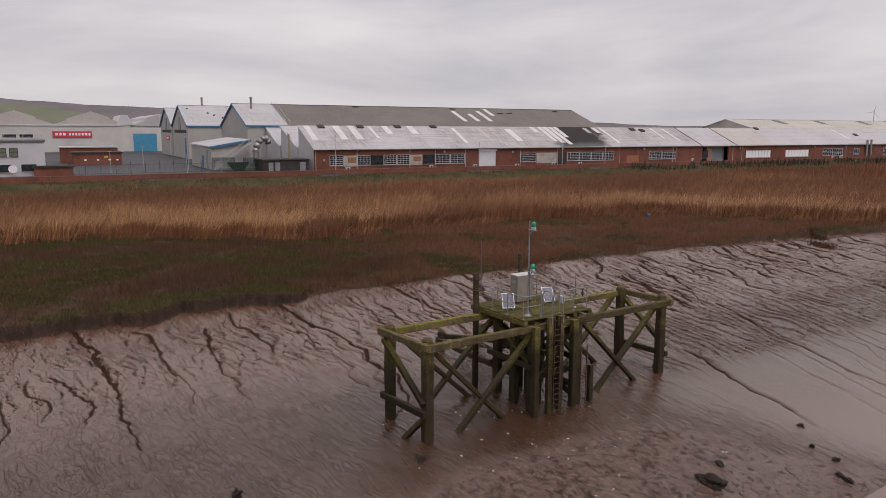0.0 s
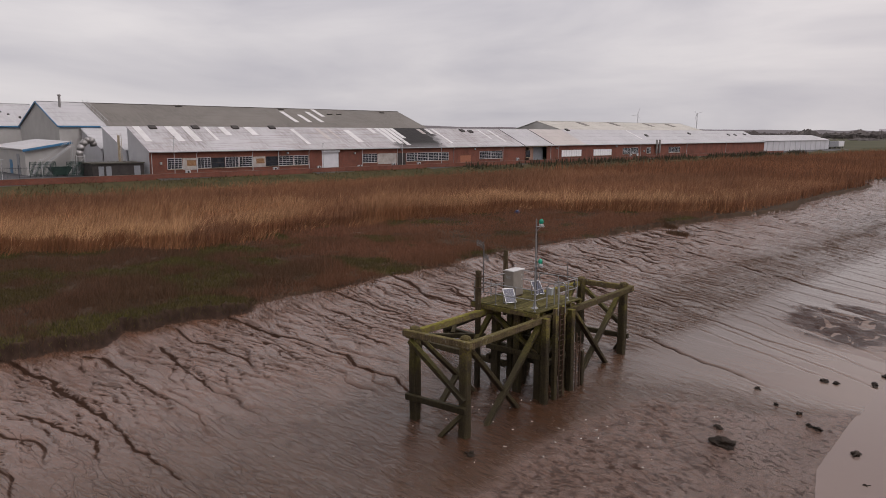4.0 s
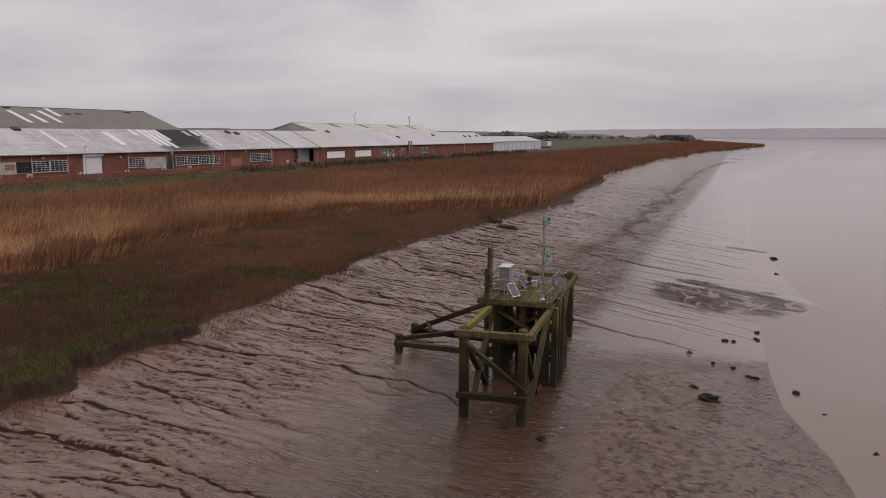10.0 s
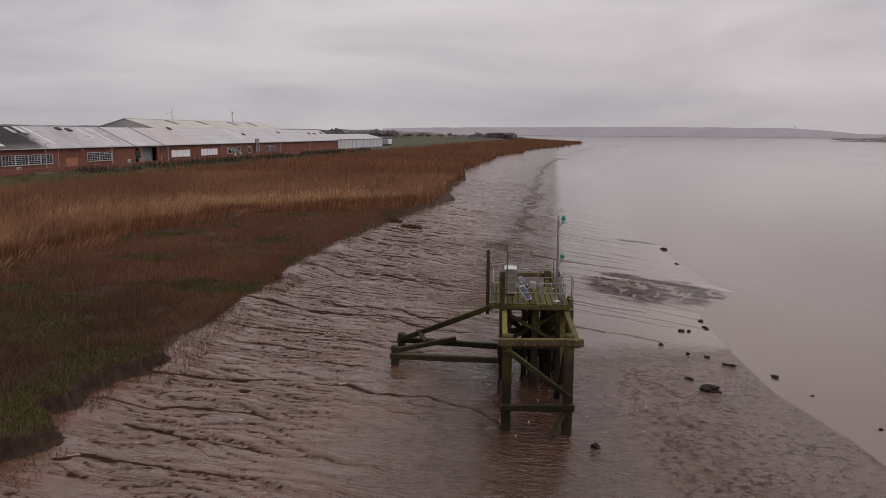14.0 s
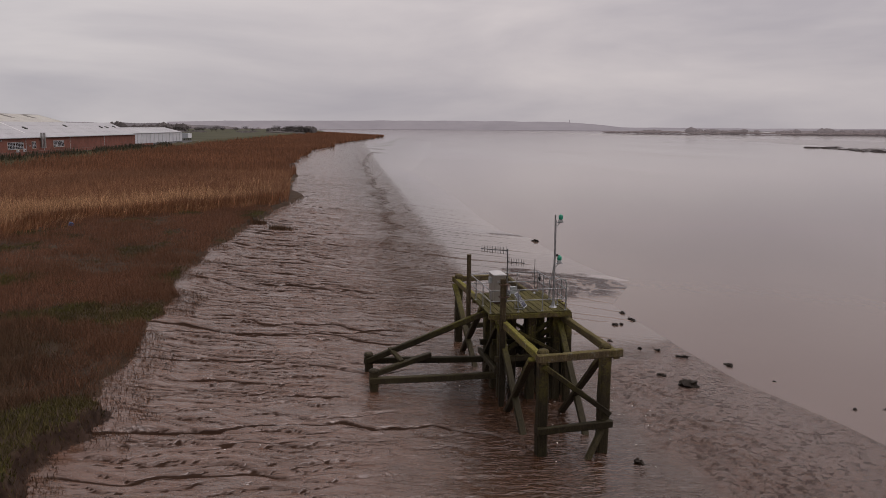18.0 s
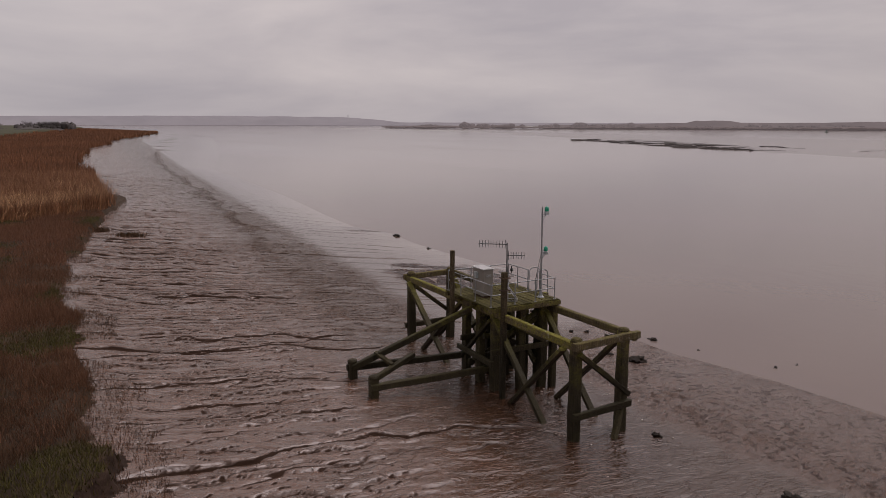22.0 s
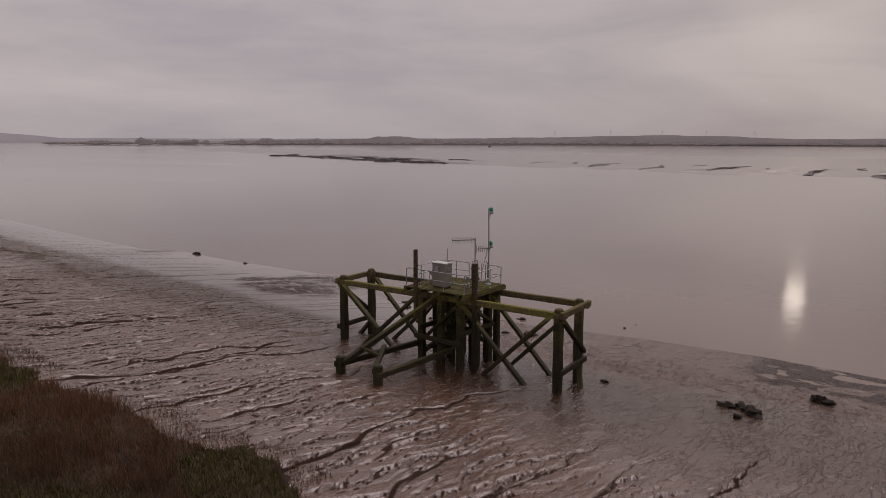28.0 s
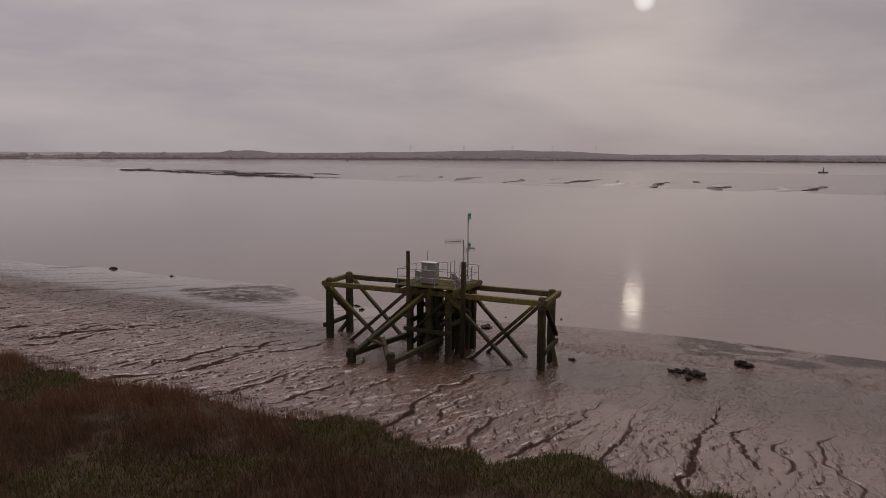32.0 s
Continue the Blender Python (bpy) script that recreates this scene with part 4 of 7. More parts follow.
# ladder between two heavy stringers
ladder = part("ladder", Geo().bar((2.05, -1.32, -0.75), (2.05, -1.32, 4.62), 0.2, 0.3, (0, 1, 0), 0.1, 5, 0.04, rng)
              .bar((2.05, -0.62, -0.75), (2.05, -0.62, 4.62), 0.2, 0.3, (0, 1, 0), 0.1, 5, 0.04, rng), TIMBER, jetty, "vertical access ladder between dark timber posts")
for x in (0, 1):
    part("ladder_rail", Geo().bar((2.2, -1.16 + 0.38 * x, -0.2), (2.2, -1.16 + 0.38 * x, 4.6), 0.03, 0.07, (1, 0, 0)), RUST, ladder)
rung = Geo().tube((2.2, -1.16, 0), (2.2, -0.78, 0), 0.016, n=6).mesh("rung", RUST)
for i in range(17):
    part("rung", rung, None, ladder).location.z = -0.05 + 0.27 * i
# second, narrow ladder
ladder2 = part("ladder", Geo().bar((2.12, 0.75, -0.7), (2.12, 0.75, 2.9), 0.05, 0.07).bar((2.12, 1.15, -0.7), (2.12, 1.15, 2.9), 0.05, 0.07), RUST, jetty, "rusty iron ladder")
rung = Geo().tube((2.12, 0.75, 0), (2.12, 1.15, 0), 0.014, n=6).mesh("rung", RUST)
for i in range(12):
    part("rung", rung, None, ladder2).location.z = -0.4 + 0.28 * i
# deck
DX0, DX1, DY0, DY1, DECK = -2.22, 1.86, -2.78, 1.62, 4.62
for y in (DY0 + 0.12, -0.9, 0.5, DY1 - 0.12):
    timber("joist", (DX0, y, 4.46), (DX1, y, 4.46), 0.2, 0.20)
plank_mat = simple("mossy_deck_plank", (0.034, 0.027, 0.012), (0.150, 0.132, 0.046), 4.0, 0.9, 0, 0.7, 0.03, (5, 0.5, 1), vary=0.35, spec=0.15)
n_planks = 14
for i in range(n_planks):
    w = (DX1 - DX0) / n_planks
    x = DX0 + w * (i + 0.5)
    e0, e1 = rng.uniform(-0.05, 0.05), rng.uniform(-0.05, 0.05)
    part("deck_plank", Geo().bar((x, DY0 + e0, DECK - 0.035 + rng.uniform(-0.008, 0.008)), (x, DY1 + e1, DECK - 0.035 + rng.uniform(-0.008, 0.008)), w - 0.03, 0.075, (0, 0, 1), 0.15), plank_mat, jetty)
for y in (DY0, DY1):
    timber("fascia", (DX0 - 0.02, y - 0.03, 4.45), (DX1 + 0.02, y - 0.03, 4.45), 0.07, 0.22)
bolt = Geo().lathe([(0.035, 0), (0.035, 0.03), (0.02, 0.045)], 6).mesh("bolt", RUST)
for x, y, z in ((1.85, -7.75, 4.12), (1.85, -7.95, 4.18), (1.85, -2.1, 4.12), (1.85, -1.75, 4.08), (1.85, 0.3, 4.12), (1.85, 1.1, 4.1), (1.85, 7.5, 4.06), (1.85, 7.7, 4.1)):
    part("bolt", bolt, None, jetty).matrix_basis = pose(x, y, z, 0, 90, 0)

# guard rail of galvanised tube round the deck
railing = thing("guard_rail", pose(0, 0, DECK), "galvanised two-bar tubular guard rail round the jetty deck", "railing")
RX0, RX1, RY0, RY1, RH = DX0 + 0.10, 1.62, DY0 + 0.13, DY1 - 0.12, 1.07
post = Geo().tube((0, 0, 0), (0, 0, RH), 0.026).lathe([(0.07, 0), (0.07, 0.012)], 8).mesh("post", GALV)
posts = [(RX0, RY0), (RX0, -1.2), (RX0, 0.2), (RX0, RY1), (-0.75, RY0), (0.45, RY0), (RX1, RY0), (RX1, -1.55), (RX1, -0.35), (RX1, 0.6), (RX1, RY1), (-0.75, RY1), (0.45, RY1)]
for x, y in posts:
    part("post", post, None, railing).location = (x, y, 0)
for z in (RH, 0.56):
    for a, b in (((RX0, RY0), (RX0, RY1)), ((RX0, RY0), (RX1, RY0)), ((RX1, RY0), (RX1, -1.55)), ((RX1, -0.35), (RX1, RY1)), ((RX0, RY1), (RX1, RY1))):
        part("rail", Geo().tube((*a, z), (*b, z), 0.024), GALV, railing)
for y in (-1.32, -0.62):
    pts = [(1.5, y, 0), (1.5, y, 1.0), (1.58, y, 1.17), (1.75, y, 1.22), (1.98, y, 1.22), (2.12, y, 1.14), (2.17, y, 0.98), (2.17, y, -0.35)]
    part("ladder_hoop", Geo().path(pts, 0.026), GALV, railing)
part("lifebuoy_hook", Geo().path([(RX1, 1.2, RH - 0.05), (RX1, 1.2, 0.62)], 0.03).lathe([(0.06, 0), (0.09, 0.06), (0.05, 0.16)], 8, (RX1, 1.2, 0.72)), BLACK, railing)

# equipment cabinet
cab = thing("equipment_cabinet", pose(-1.18, -0.4, DECK), "tall grey metal equipment cabinet with pale lid on the deck", "cabinet")
part("body", Geo().bar((0, 0, 0.10), (0, 0, 1.44), 0.56, 1.02, (0, 1, 0), 0.03), CABINET, cab)
part("plinth", Geo().box(-0.25, -0.46, 0, 0.25, 0.46, 0.10), RUST, cab)
part("lid", Geo().prism([(-0.34, 1.44), (0.34, 1.44), (0.34, 1.475), (0, 1.50), (-0.34, 1.475)], -0.57, 0.57), CABINET_TOP, cab, "pale overhanging sheet lid")
door = part("door", Geo().bar((0.288, 0, 0.16), (0.288, 0, 1.40), 0.02, 0.94, (0, 1, 0), 0.1), CABINET, cab, "grey door with small square latches")
for z in (0.5, 0.9, 1.15):
    part("latch", Geo().box(0.298, 0.26, z, 0.316, 0.33, z + 0.07), CABINET_TOP, door)
vent = part("vent", Geo().box(-0.16, -0.535, 1.05, 0.16, -0.512, 1.2), CABINET, cab)
for i in range(4):
    part("louvre", Geo().bar((-0.14, -0.54, 1.07 + 0.035 * i), (0.14, -0.54, 1.07 + 0.035 * i), 0.02, 0.012), LAMP_GREY, vent)
part("cable_box", Geo().bar((-0.33, 0.12, 0.95), (-0.33, 0.12, 1.25), 0.14, 0.22, (0, 1, 0), 0.1), LAMP_GREY, cab)

# light mast with two green lanterns
mast = thing("light_mast", pose(1.22, -2.03, DECK), "slim galvanised light mast with two green lanterns", "light mast")
part("pole", Geo().tube((0, 0, 0.0), (0, 0, 2.4), 0.05, 0.045).tube((0, 0, 2.4), (-0.02, 0.01, 4.56), 0.038, 0.034), GALV, mast)
part("base_plate", Geo().lathe([(0.20, 0), (0.20, 0.02), (0.10, 0.10), (0.06, 0.32)], 8), GALV, mast)
for z in (4.20, 2.20):
    lamp = part("lantern", Geo().lathe([(0.10, 0), (0.12, 0.02), (0.12, 0.11), (0.09, 0.13)], 10, (0.26, 0.02, z)), LAMP_GREY, mast, "navigation lantern with green lens")
    part("bracket", Geo().bar((0, 0, z - 0.02), (0.40, 0.03, z - 0.02), 0.22, 0.02).bar((0.04, 0, z - 0.22), (0.24, 0.02, z - 0.03), 0.03, 0.03), GALV, lamp)
    part("lens", Geo().lathe([(0.085, 0.13), (0.11, 0.17), (0.11, 0.29), (0.07, 0.35), (0.02, 0.38)], 12, (0.26, 0.02, z)), LENS, lamp, "green glass lens", True)
part("cable", Geo().path([(0.05, 0.04, 4.3), (0.055, 0.03, 2.4), (0.065, 0.03, 0.3), (0.2, 0.2, 0.02)], 0.012, 5), BLACK, mast)
part("strut", Geo().tube((0, 0, 2.35), (-0.02, 0.5, 0.6), 0.016, n=6), GALV, mast)


def yagi(z, length, way, count):
    d = Vector((*way, 0)).normalized()
    g = Geo().tube((0, 0, z), tuple(d * length + Vector((0, 0, z))), 0.022, n=6)
    ant = part("aerial", g, AERIAL, aerial, "comb-like aerial on a thin boom")
    for i in range(count):
        p = d * (length * (i + 0.6) / count)
        h = 0.17 + 0.05 * (i == 0)
        part("element", Geo().tube((p.x, p.y, z - h), (p.x, p.y, z + h), 0.013, n=5), AERIAL, ant)


aerial = thing("aerial_mast", pose(-1.40, -2.86, 5.2), "thin steel aerial mast strapped to a timber pile", "aerial")
part("pole", Geo().tube((0, 0, 0), (0, 0, 2.52), 0.03), AERIAL, aerial)
for z in (0.25, 0.85):
    part("strap", Geo().box(-0.40, -0.32, z, 0.03, 0.03, z + 0.05), RUST, aerial)
yagi(2.44, 1.35, (-0.8, 0.6), 10)
yagi(1.92, 0.85, (0.8, -0.6), 7)

whip = thing("whip_aerial", pose(1.27, 1.04, DECK), "thin upright whip aerial on a small foot", "aerial")
part("whip", Geo().tube((0, 0, 0), (0, 0, 1.85), 0.024, 0.014, 6), AERIAL, whip)
part("foot", Geo().lathe([(0.09, 0), (0.09, 0.02), (0.03, 0.08)], 8), GALV, whip)

# two tilted solar panels
panel = thing("solar_panel", pose(-0.42, -1.9, DECK, 0, 0, 58), "small tilted solar panel on an aluminium stand", "solar panel", "solar panels")
tilt = Matrix.Rotation(radians(52), 4, "X")


def tilted(g, lift=0.40):
    g.v = [tuple(tilt @ Vector(p) + Vector((0, 0, lift))) for p in g.v]
    return g


part("frame", tilted(Geo().bar((-0.30, -0.40, 0), (0.30, -0.40, 0), 0.035, 0.04).bar((-0.30, 0.40, 0), (0.30, 0.40, 0), 0.035, 0.04)
                     .bar((-0.29, -0.41, 0), (-0.29, 0.41, 0), 0.035, 0.04).bar((0.29, -0.41, 0), (0.29, 0.41, 0), 0.035, 0.04)), ALU, panel, "bright aluminium frame")
part("backing", tilted(Geo().box(-0.28, -0.39, -0.012, 0.28, 0.39, 0.004)), CABINET_TOP, panel)
for i in range(4):
    for j in range(6):
        part("cell", tilted(Geo().box(-0.265 + 0.134 * i, -0.375 + 0.126 * j, 0.004, -0.137 + 0.134 * i, -0.255 + 0.126 * j, 0.010)), CELL, panel)
for s in (-0.24, 0.24):
    part("leg", Geo().bar((s, 0.20, 0), (s, 0.20, 0.62), 0.03, 0.03).bar((s, -0.24, 0.0), (s, -0.24, 0.12), 0.03, 0.03).bar((s, -0.24, 0.02), (s, 0.22, 0.02), 0.03, 0.03), ALU, panel)
copy_thing(panel, pose(-0.40, 0.75, DECK, 0, 0, 72))
crate = thing("junction_box", pose(0.15, 1.2, DECK), "small grey junction box standing on the deck", "box")
part("body", Geo().bar((0, 0, 0), (0, 0, 0.34), 0.3, 0.22, (0, 1, 0), 0.08), LAMP_GREY, crate)
part("lid", Geo().bar((0, 0, 0.34), (0, 0, 0.37), 0.33, 0.25, (0, 1, 0), 0.05), LAMP_GREY, crate)

# ---------------------------------------------------------------- stones and snags on the foreshore
def boulder(name, x, y, size, flat, seed, label, sink=0.35):
    bm = bmesh.new()
    bmesh.ops.create_icosphere(bm, subdivisions=3, radius=1.0)
    for v in bm.verts:
        k = 0.72 + 0.75 * noise.noise(v.co * 1.4 + Vector((seed, 0, 0))) + 0.22 * noise.noise(v.co * 4 + Vector((0, seed, 0)))
        v.co = Vector((v.co.x * size[0], v.co.y * size[1], v.co.z * flat)) * max(k, 0.3)
    me = bpy.data.meshes.new(name)
    bm.to_mesh(me)
    bm.free()
    me.materials.append(ROCK)
    ob = new(name, me)
    ob.matrix_basis = pose(x, y, max(height_at(x, y), WATER_Z - 0.1) + flat * (0.55 - sink), 0, 0, seed * 77)
    return tagged(ob, label, "rock", "foreshore rocks")


ROCKS = [(10.3, 0.2, 0.75, 0.45, 0.36), (2.6, -9.0, 0.26, 0.22, 0.16), (2.9, -15.6, 0.62, 0.34, 0.22), (2.6, -16.9, 0.75, 0.55, 0.36), (1.3, -16.5, 0.34, 0.26, 0.18),
         (3.3, -16.2, 0.5, 0.4, 0.24), (7.4, -19.2, 0.6, 0.5, 0.42), (9.2, 8.6, 0.22, 0.2, 0.12), (9.4, 1.9, 0.34, 0.24, 0.12), (13.9, 15.0, 0.5, 0.2, 0.16), (11.6, 13.0, 0.34, 0.24, 0.16),
         (12.2, 13.2, 0.22, 0.2, 0.12)]
FAR_ROCKS = [(14.1, 17.1, 0.30, 0.24, 0.14), (15.0, 3.9, 0.55, 0.3, 0.18), (16.0, 0.8, 0.2, 0.16, 0.14), (13.0, 5.6, 0.3, 0.22, 0.14), (19.2, 53.6, 0.6, 0.4, 0.28),
         (17.3, -3.9, 0.26, 0.22, 0.16), (19.0, -4.1, 0.2, 0.16, 0.13), (12.6, 5.7, 0.22, 0.2, 0.12), (10.6, 7.1, 0.2, 0.16, 0.1), (11.8, 6.9, 0.22, 0.2, 0.1), (18.3, 43, 0.3, 0.24, 0.14)]
for i, (x, y, a, b, h) in enumerate(ROCKS + FAR_ROCKS):
    boulder("rock", x, y, (a, b), h, i * 1.7, "large dark weed-covered rock half sunk in mud" if a > 0.5 else "small dark rock half sunk in mud")

# pale foam and litter flecks left by the tide round the jetty's feet
fr = random.Random(19)
fleck = Geo()
for i in range(70):
    x, y = (fr.uniform(-1, 9), fr.uniform(-10, 4)) if i < 50 else (fr.uniform(-16, 2), fr.uniform(-22, 30))
    z = height_at(x, y) + 0.012
    a, b = fr.uniform(0.03, 0.10), fr.uniform(0.02, 0.05)
    t = fr.uniform(0, 6.28)
    ring = [(a * math.cos(j) * fr.uniform(0.6, 1.1), b * math.sin(j) * fr.uniform(0.6, 1.1)) for j in (0, 1.05, 2.1, 3.14, 4.2, 5.24)]
    ring = [(x + p * math.cos(t) - q * math.sin(t), y + p * math.sin(t) + q * math.cos(t)) for p, q in ring]
    fleck.add([(p, q, z - 0.03) for p, q in ring] + [(p, q, z + 0.008) for p, q in ring] + [(x, y, z + 0.02)],
              [(j, (j + 1) % 6, 6 + (j + 1) % 6, 6 + j) for j in range(6)] + [(6 + j, 6 + (j + 1) % 6, 12) for j in range(6)])
tagged(new("foam_flecks", fleck.mesh("foam_flecks", simple("dirty_foam", (0.30, 0.27, 0.24), (0.62, 0.58, 0.54), 8.0, 0.8))), "pale flecks of foam and litter on the mud", "litter", kind="stuff")

# ---------------------------------------------------------------- reeds, marsh plants and grass
def blades(name, x, y, h, w, lean, mats, label, category, seed, fine=True, spread=0.16):
    """One mesh of upright leaf blades standing on the ground at x, y."""
    r = np.random.RandomState(seed)
    n = len(x)
    z = land_height(x, y)[0] - 0.03
    a = r.uniform(0, 2 * np.pi, n)
    side = np.stack([np.cos(a), np.sin(a), 0 * a], 1) * (w / 2)[:, None]
    base = np.stack([x, y, z], 1)
    bend = np.stack([lean[0] + r.normal(0, spread, n), lean[1] + r.normal(0, spread, n), np.ones(n)], 1) * h[:, None]
    top = base + bend
    if fine:
        mid = base + bend * np.array([0.36, 0.36, 0.58])
        v = np.stack([base - side, base + side, mid - side * 0.8, mid + side * 0.8, top], 1).reshape(-1, 3)
        k = np.arange(n)[:, None] * 5
        f = np.stack([k + [0, 1, 3], k + [0, 3, 2], k + [2, 3, 4]], 1).reshape(-1, 3)
        index = np.tile([0, 0, 1 if len(mats) > 1 else 0], n)
    else:
        v = np.stack([base - side, base + side, top], 1).reshape(-1, 3)
        f = np.arange(n * 3).reshape(-1, 3)
        index = None
    ob = new(name, fast_mesh(name, v, f, mats, index))
    return tagged(ob, label, category, kind="stuff")


def scatter(seed, x0, x1, y0, y1, per_m2):
    r = np.random.RandomState(seed)
    n = int((x1 - x0) * (y1 - y0) * per_m2)
    return r.uniform(x0, x1, n), r.uniform(y0, y1, n), r


def inland_n(x, y):
    return (x - LAND_O[0]) * LAND_N[0] + (y - LAND_O[1]) * LAND_N[1]


def reed_mask(x, y):
    edge = np.interp(y, REED_Y, REED_X) + (fbm(x * 0.30, y * 0.30, 71) - 0.5) * 5
    return (x < edge) & (x < bank_x(y) - 0.3) & (inland_n(x, y) < -11.0 + (fbm(x * 0.1, y * 0.1, 72) - 0.5) * 5)


REED = blade_material("dry_reed_stem", (0.150, 0.066, 0.032), (0.435, 0.216, 0.102), (0.252, 0.112, 0.053), 0.05)
PLUME = blade_material("reed_plume", (0.201, 0.109, 0.053), (0.536, 0.316, 0.164), (0.268, 0.133, 0.066), 0.035)
REED_RED = blade_material("red_brown_reed_stem", (0.100, 0.043, 0.022), (0.239, 0.109, 0.054), (0.168, 0.075, 0.038), 0.04)
PLUME_RED = blade_material("red_brown_reed_tip", (0.129, 0.058, 0.030), (0.286, 0.144, 0.075), (0.182, 0.090, 0.048), 0.03)
SEDGE = blade_material("brown_marsh_plants", (0.052, 0.028, 0.018), (0.132, 0.068, 0.040), (0.101, 0.058, 0.031), 0.10)
SEDGE_RED = blade_material("red_brown_marsh_plants", (0.086, 0.039, 0.023), (0.218, 0.104, 0.059), (0.156, 0.076, 0.041), 0.10)
GREEN = blade_material("green_marsh_grass", (0.034, 0.033, 0.009), (0.097, 0.085, 0.021), (0.075, 0.052, 0.020), 0.15)
TURF = blade_material("rough_bank_grass", (0.036, 0.034, 0.011), (0.095, 0.078, 0.029), (0.090, 0.056, 0.029), 0.12)

x, y, r = scatter(1, -102, -12, -70, 130, 13.0)
x2, y2, r = scatter(4, -66, -12, -50, 95, 26.0)
front = np.interp(y2, REED_Y, REED_X)
k = (x2 > front - 7 - 3 * r.uniform(0, 1, len(x2)))
x, y = np.concatenate([x, x2[k]]), np.concatenate([y, y2[k]])
k = reed_mask(x, y)
x, y = x[k], y[k]
edge = np.interp(y, REED_Y, REED_X)
clump = fbm(x * 0.45, y * 0.45, 68)
straw = (x > edge - 9 - 26 * fbm(x * 0.06, y * 0.05, 70) + r.normal(0, 4.0, len(x))) & (y < 60 + r.normal(0, 22, len(x))) & (fbm(x * 0.12, y * 0.08, 69) + 0.4 * (clump - 0.5) + r.normal(0, 0.05, len(x)) > 0.37)
inner = smooth(inland_n(x, y), -24, -11)
tall = 2.0 - 0.85 * inner + 1.0 * (fbm(x * 0.09, y * 0.09, 73) - 0.35) + 1.5 * (clump - 0.45) + r.uniform(-0.5, 0.3, len(x)) + 0.35 * straw
tall = np.maximum(tall, 0.5)
wide = r.uniform(0.02, 0.07, len(x))
blades("reed_bed", x[straw], y[straw], tall[straw], wide[straw], (0.05, 0.20), [REED, PLUME], "dense tall straw-coloured reeds with pale plumes behind the marsh", "reeds", 2, spread=0.27)
blades("reed_bed", x[~straw], y[~straw], tall[~straw], wide[~straw], (0.05, 0.16), [REED_RED, PLUME_RED], "dense reddish-brown winter reeds reaching to the flood bank", "reeds", 9, spread=0.27)
x, y, r = scatter(3, -95, 20, 130, 460, 3.0)
k = reed_mask(x, y)
x, y = x[k], y[k]
blades("reed_bed", x, y, r.uniform(1.5, 2.6, len(x)), r.uniform(0.12, 0.28, len(x)), (0.05, 0.2), [REED_RED, PLUME_RED], "distant brown reeds along the river bank", "reeds", 4, fine=False)
x, y, r = scatter(5, -80, 100, 460, 1250, 0.55)
k = reed_mask(x, y)
x, y = x[k], y[k]
blades("reed_bed", x, y, r.uniform(1.5, 2.7, len(x)), r.uniform(0.5, 1.2, len(x)), (0.05, 0.2), [REED_RED, PLUME_RED], "far brown reeds reaching out along the point", "reeds", 6, fine=False)

# fallen and leaning reeds at the ragged front of the bed
x, y, r = scatter(7, -60, -14, -45, 72, 6)
edge = np.interp(y, REED_Y, REED_X) + (fbm(x * 0.30, y * 0.30, 71) - 0.5) * 5
k = (x > edge - 0.5) & (x < edge + 2.2) & (x < bank_x(y) - 0.5) & (fbm(x * 0.3, y * 0.3, 74) > 0.45)
x, y = x[k], y[k]
blades("reed_fringe", x, y, r.uniform(0.7, 1.6, len(x)), r.uniform(0.04, 0.08, len(x)), (0.45, 0.35), [REED, PLUME], "ragged fringe of bent dry reeds", "reeds", 8)

# low brown marsh plants between reeds and mud
for seed, y0, y1, dense in ((11, -46, 24, 215), (13, 24, 68, 110), (23, -95, -46, 22)):
    x, y, r = scatter(seed, -60, -11, y0, y1, dense)
    edge = np.interp(y, REED_Y, REED_X) + (fbm(x * 0.30, y * 0.30, 71) - 0.5) * 5
    k = (x > edge - 1) & (x < bank_x(y) + 0.05 - 0.12 * smooth(-y, 3, 7))
    x, y, edge = x[k], y[k], edge[k]
    hump = smooth(fbm(x * 0.34, y * 0.34, 75), 0.28, 0.72)
    near_edge = smooth(bank_x(y) - x, 7.0, 0.5)
    mossy = smooth(-y, -2, 14) * smooth(x, -46, -34) + 0.9 * (smooth(x - edge, 6.0, 1.5) * (y < 34)) + 1.0 * (smooth(bank_x(y) - x, 2.4, 0.3) * (y < -4))
    grassy = fbm(x * 0.20, y * 0.20, 76) + 0.13 * mossy - 0.10 * hump + r.normal(0, 0.035, len(x)) > 0.60
    k = ~grassy
    red = y + 0.25 * (x + 25) + 12 * near_edge + (fbm(x * 0.12, y * 0.12, 79) - 0.5) * 14 + r.normal(0, 3.5, len(x)) > 9
    for rows, mat, label in ((k & ~red, SEDGE, "low shaggy brown winter marsh plants"), (k & red, SEDGE_RED, "low shaggy reddish-brown winter marsh plants")):
        m = rows.sum()
        if m:
            clump = fbm(x[rows] * 1.9, y[rows] * 1.9, 81)
            h = np.maximum(0.07, 0.02 + 0.46 * hump[rows] + 0.75 * (clump - 0.36) + r.uniform(-0.12, 0.16, m))
            blades("marsh_plants", x[rows], y[rows], h, r.uniform(0.012, 0.036, m), (0.02, 0.08), [mat], label, "marsh plants", seed + 1, fine=False, spread=0.3)
    m = (~k).sum()
    blades("marsh_grass", x[~k], y[~k], r.uniform(0.10, 0.30, m), r.uniform(0.025, 0.06, m), (0.03, 0.05), [GREEN], "patches of short mossy green marsh grass", "grass", seed + 20, fine=False, spread=0.35)

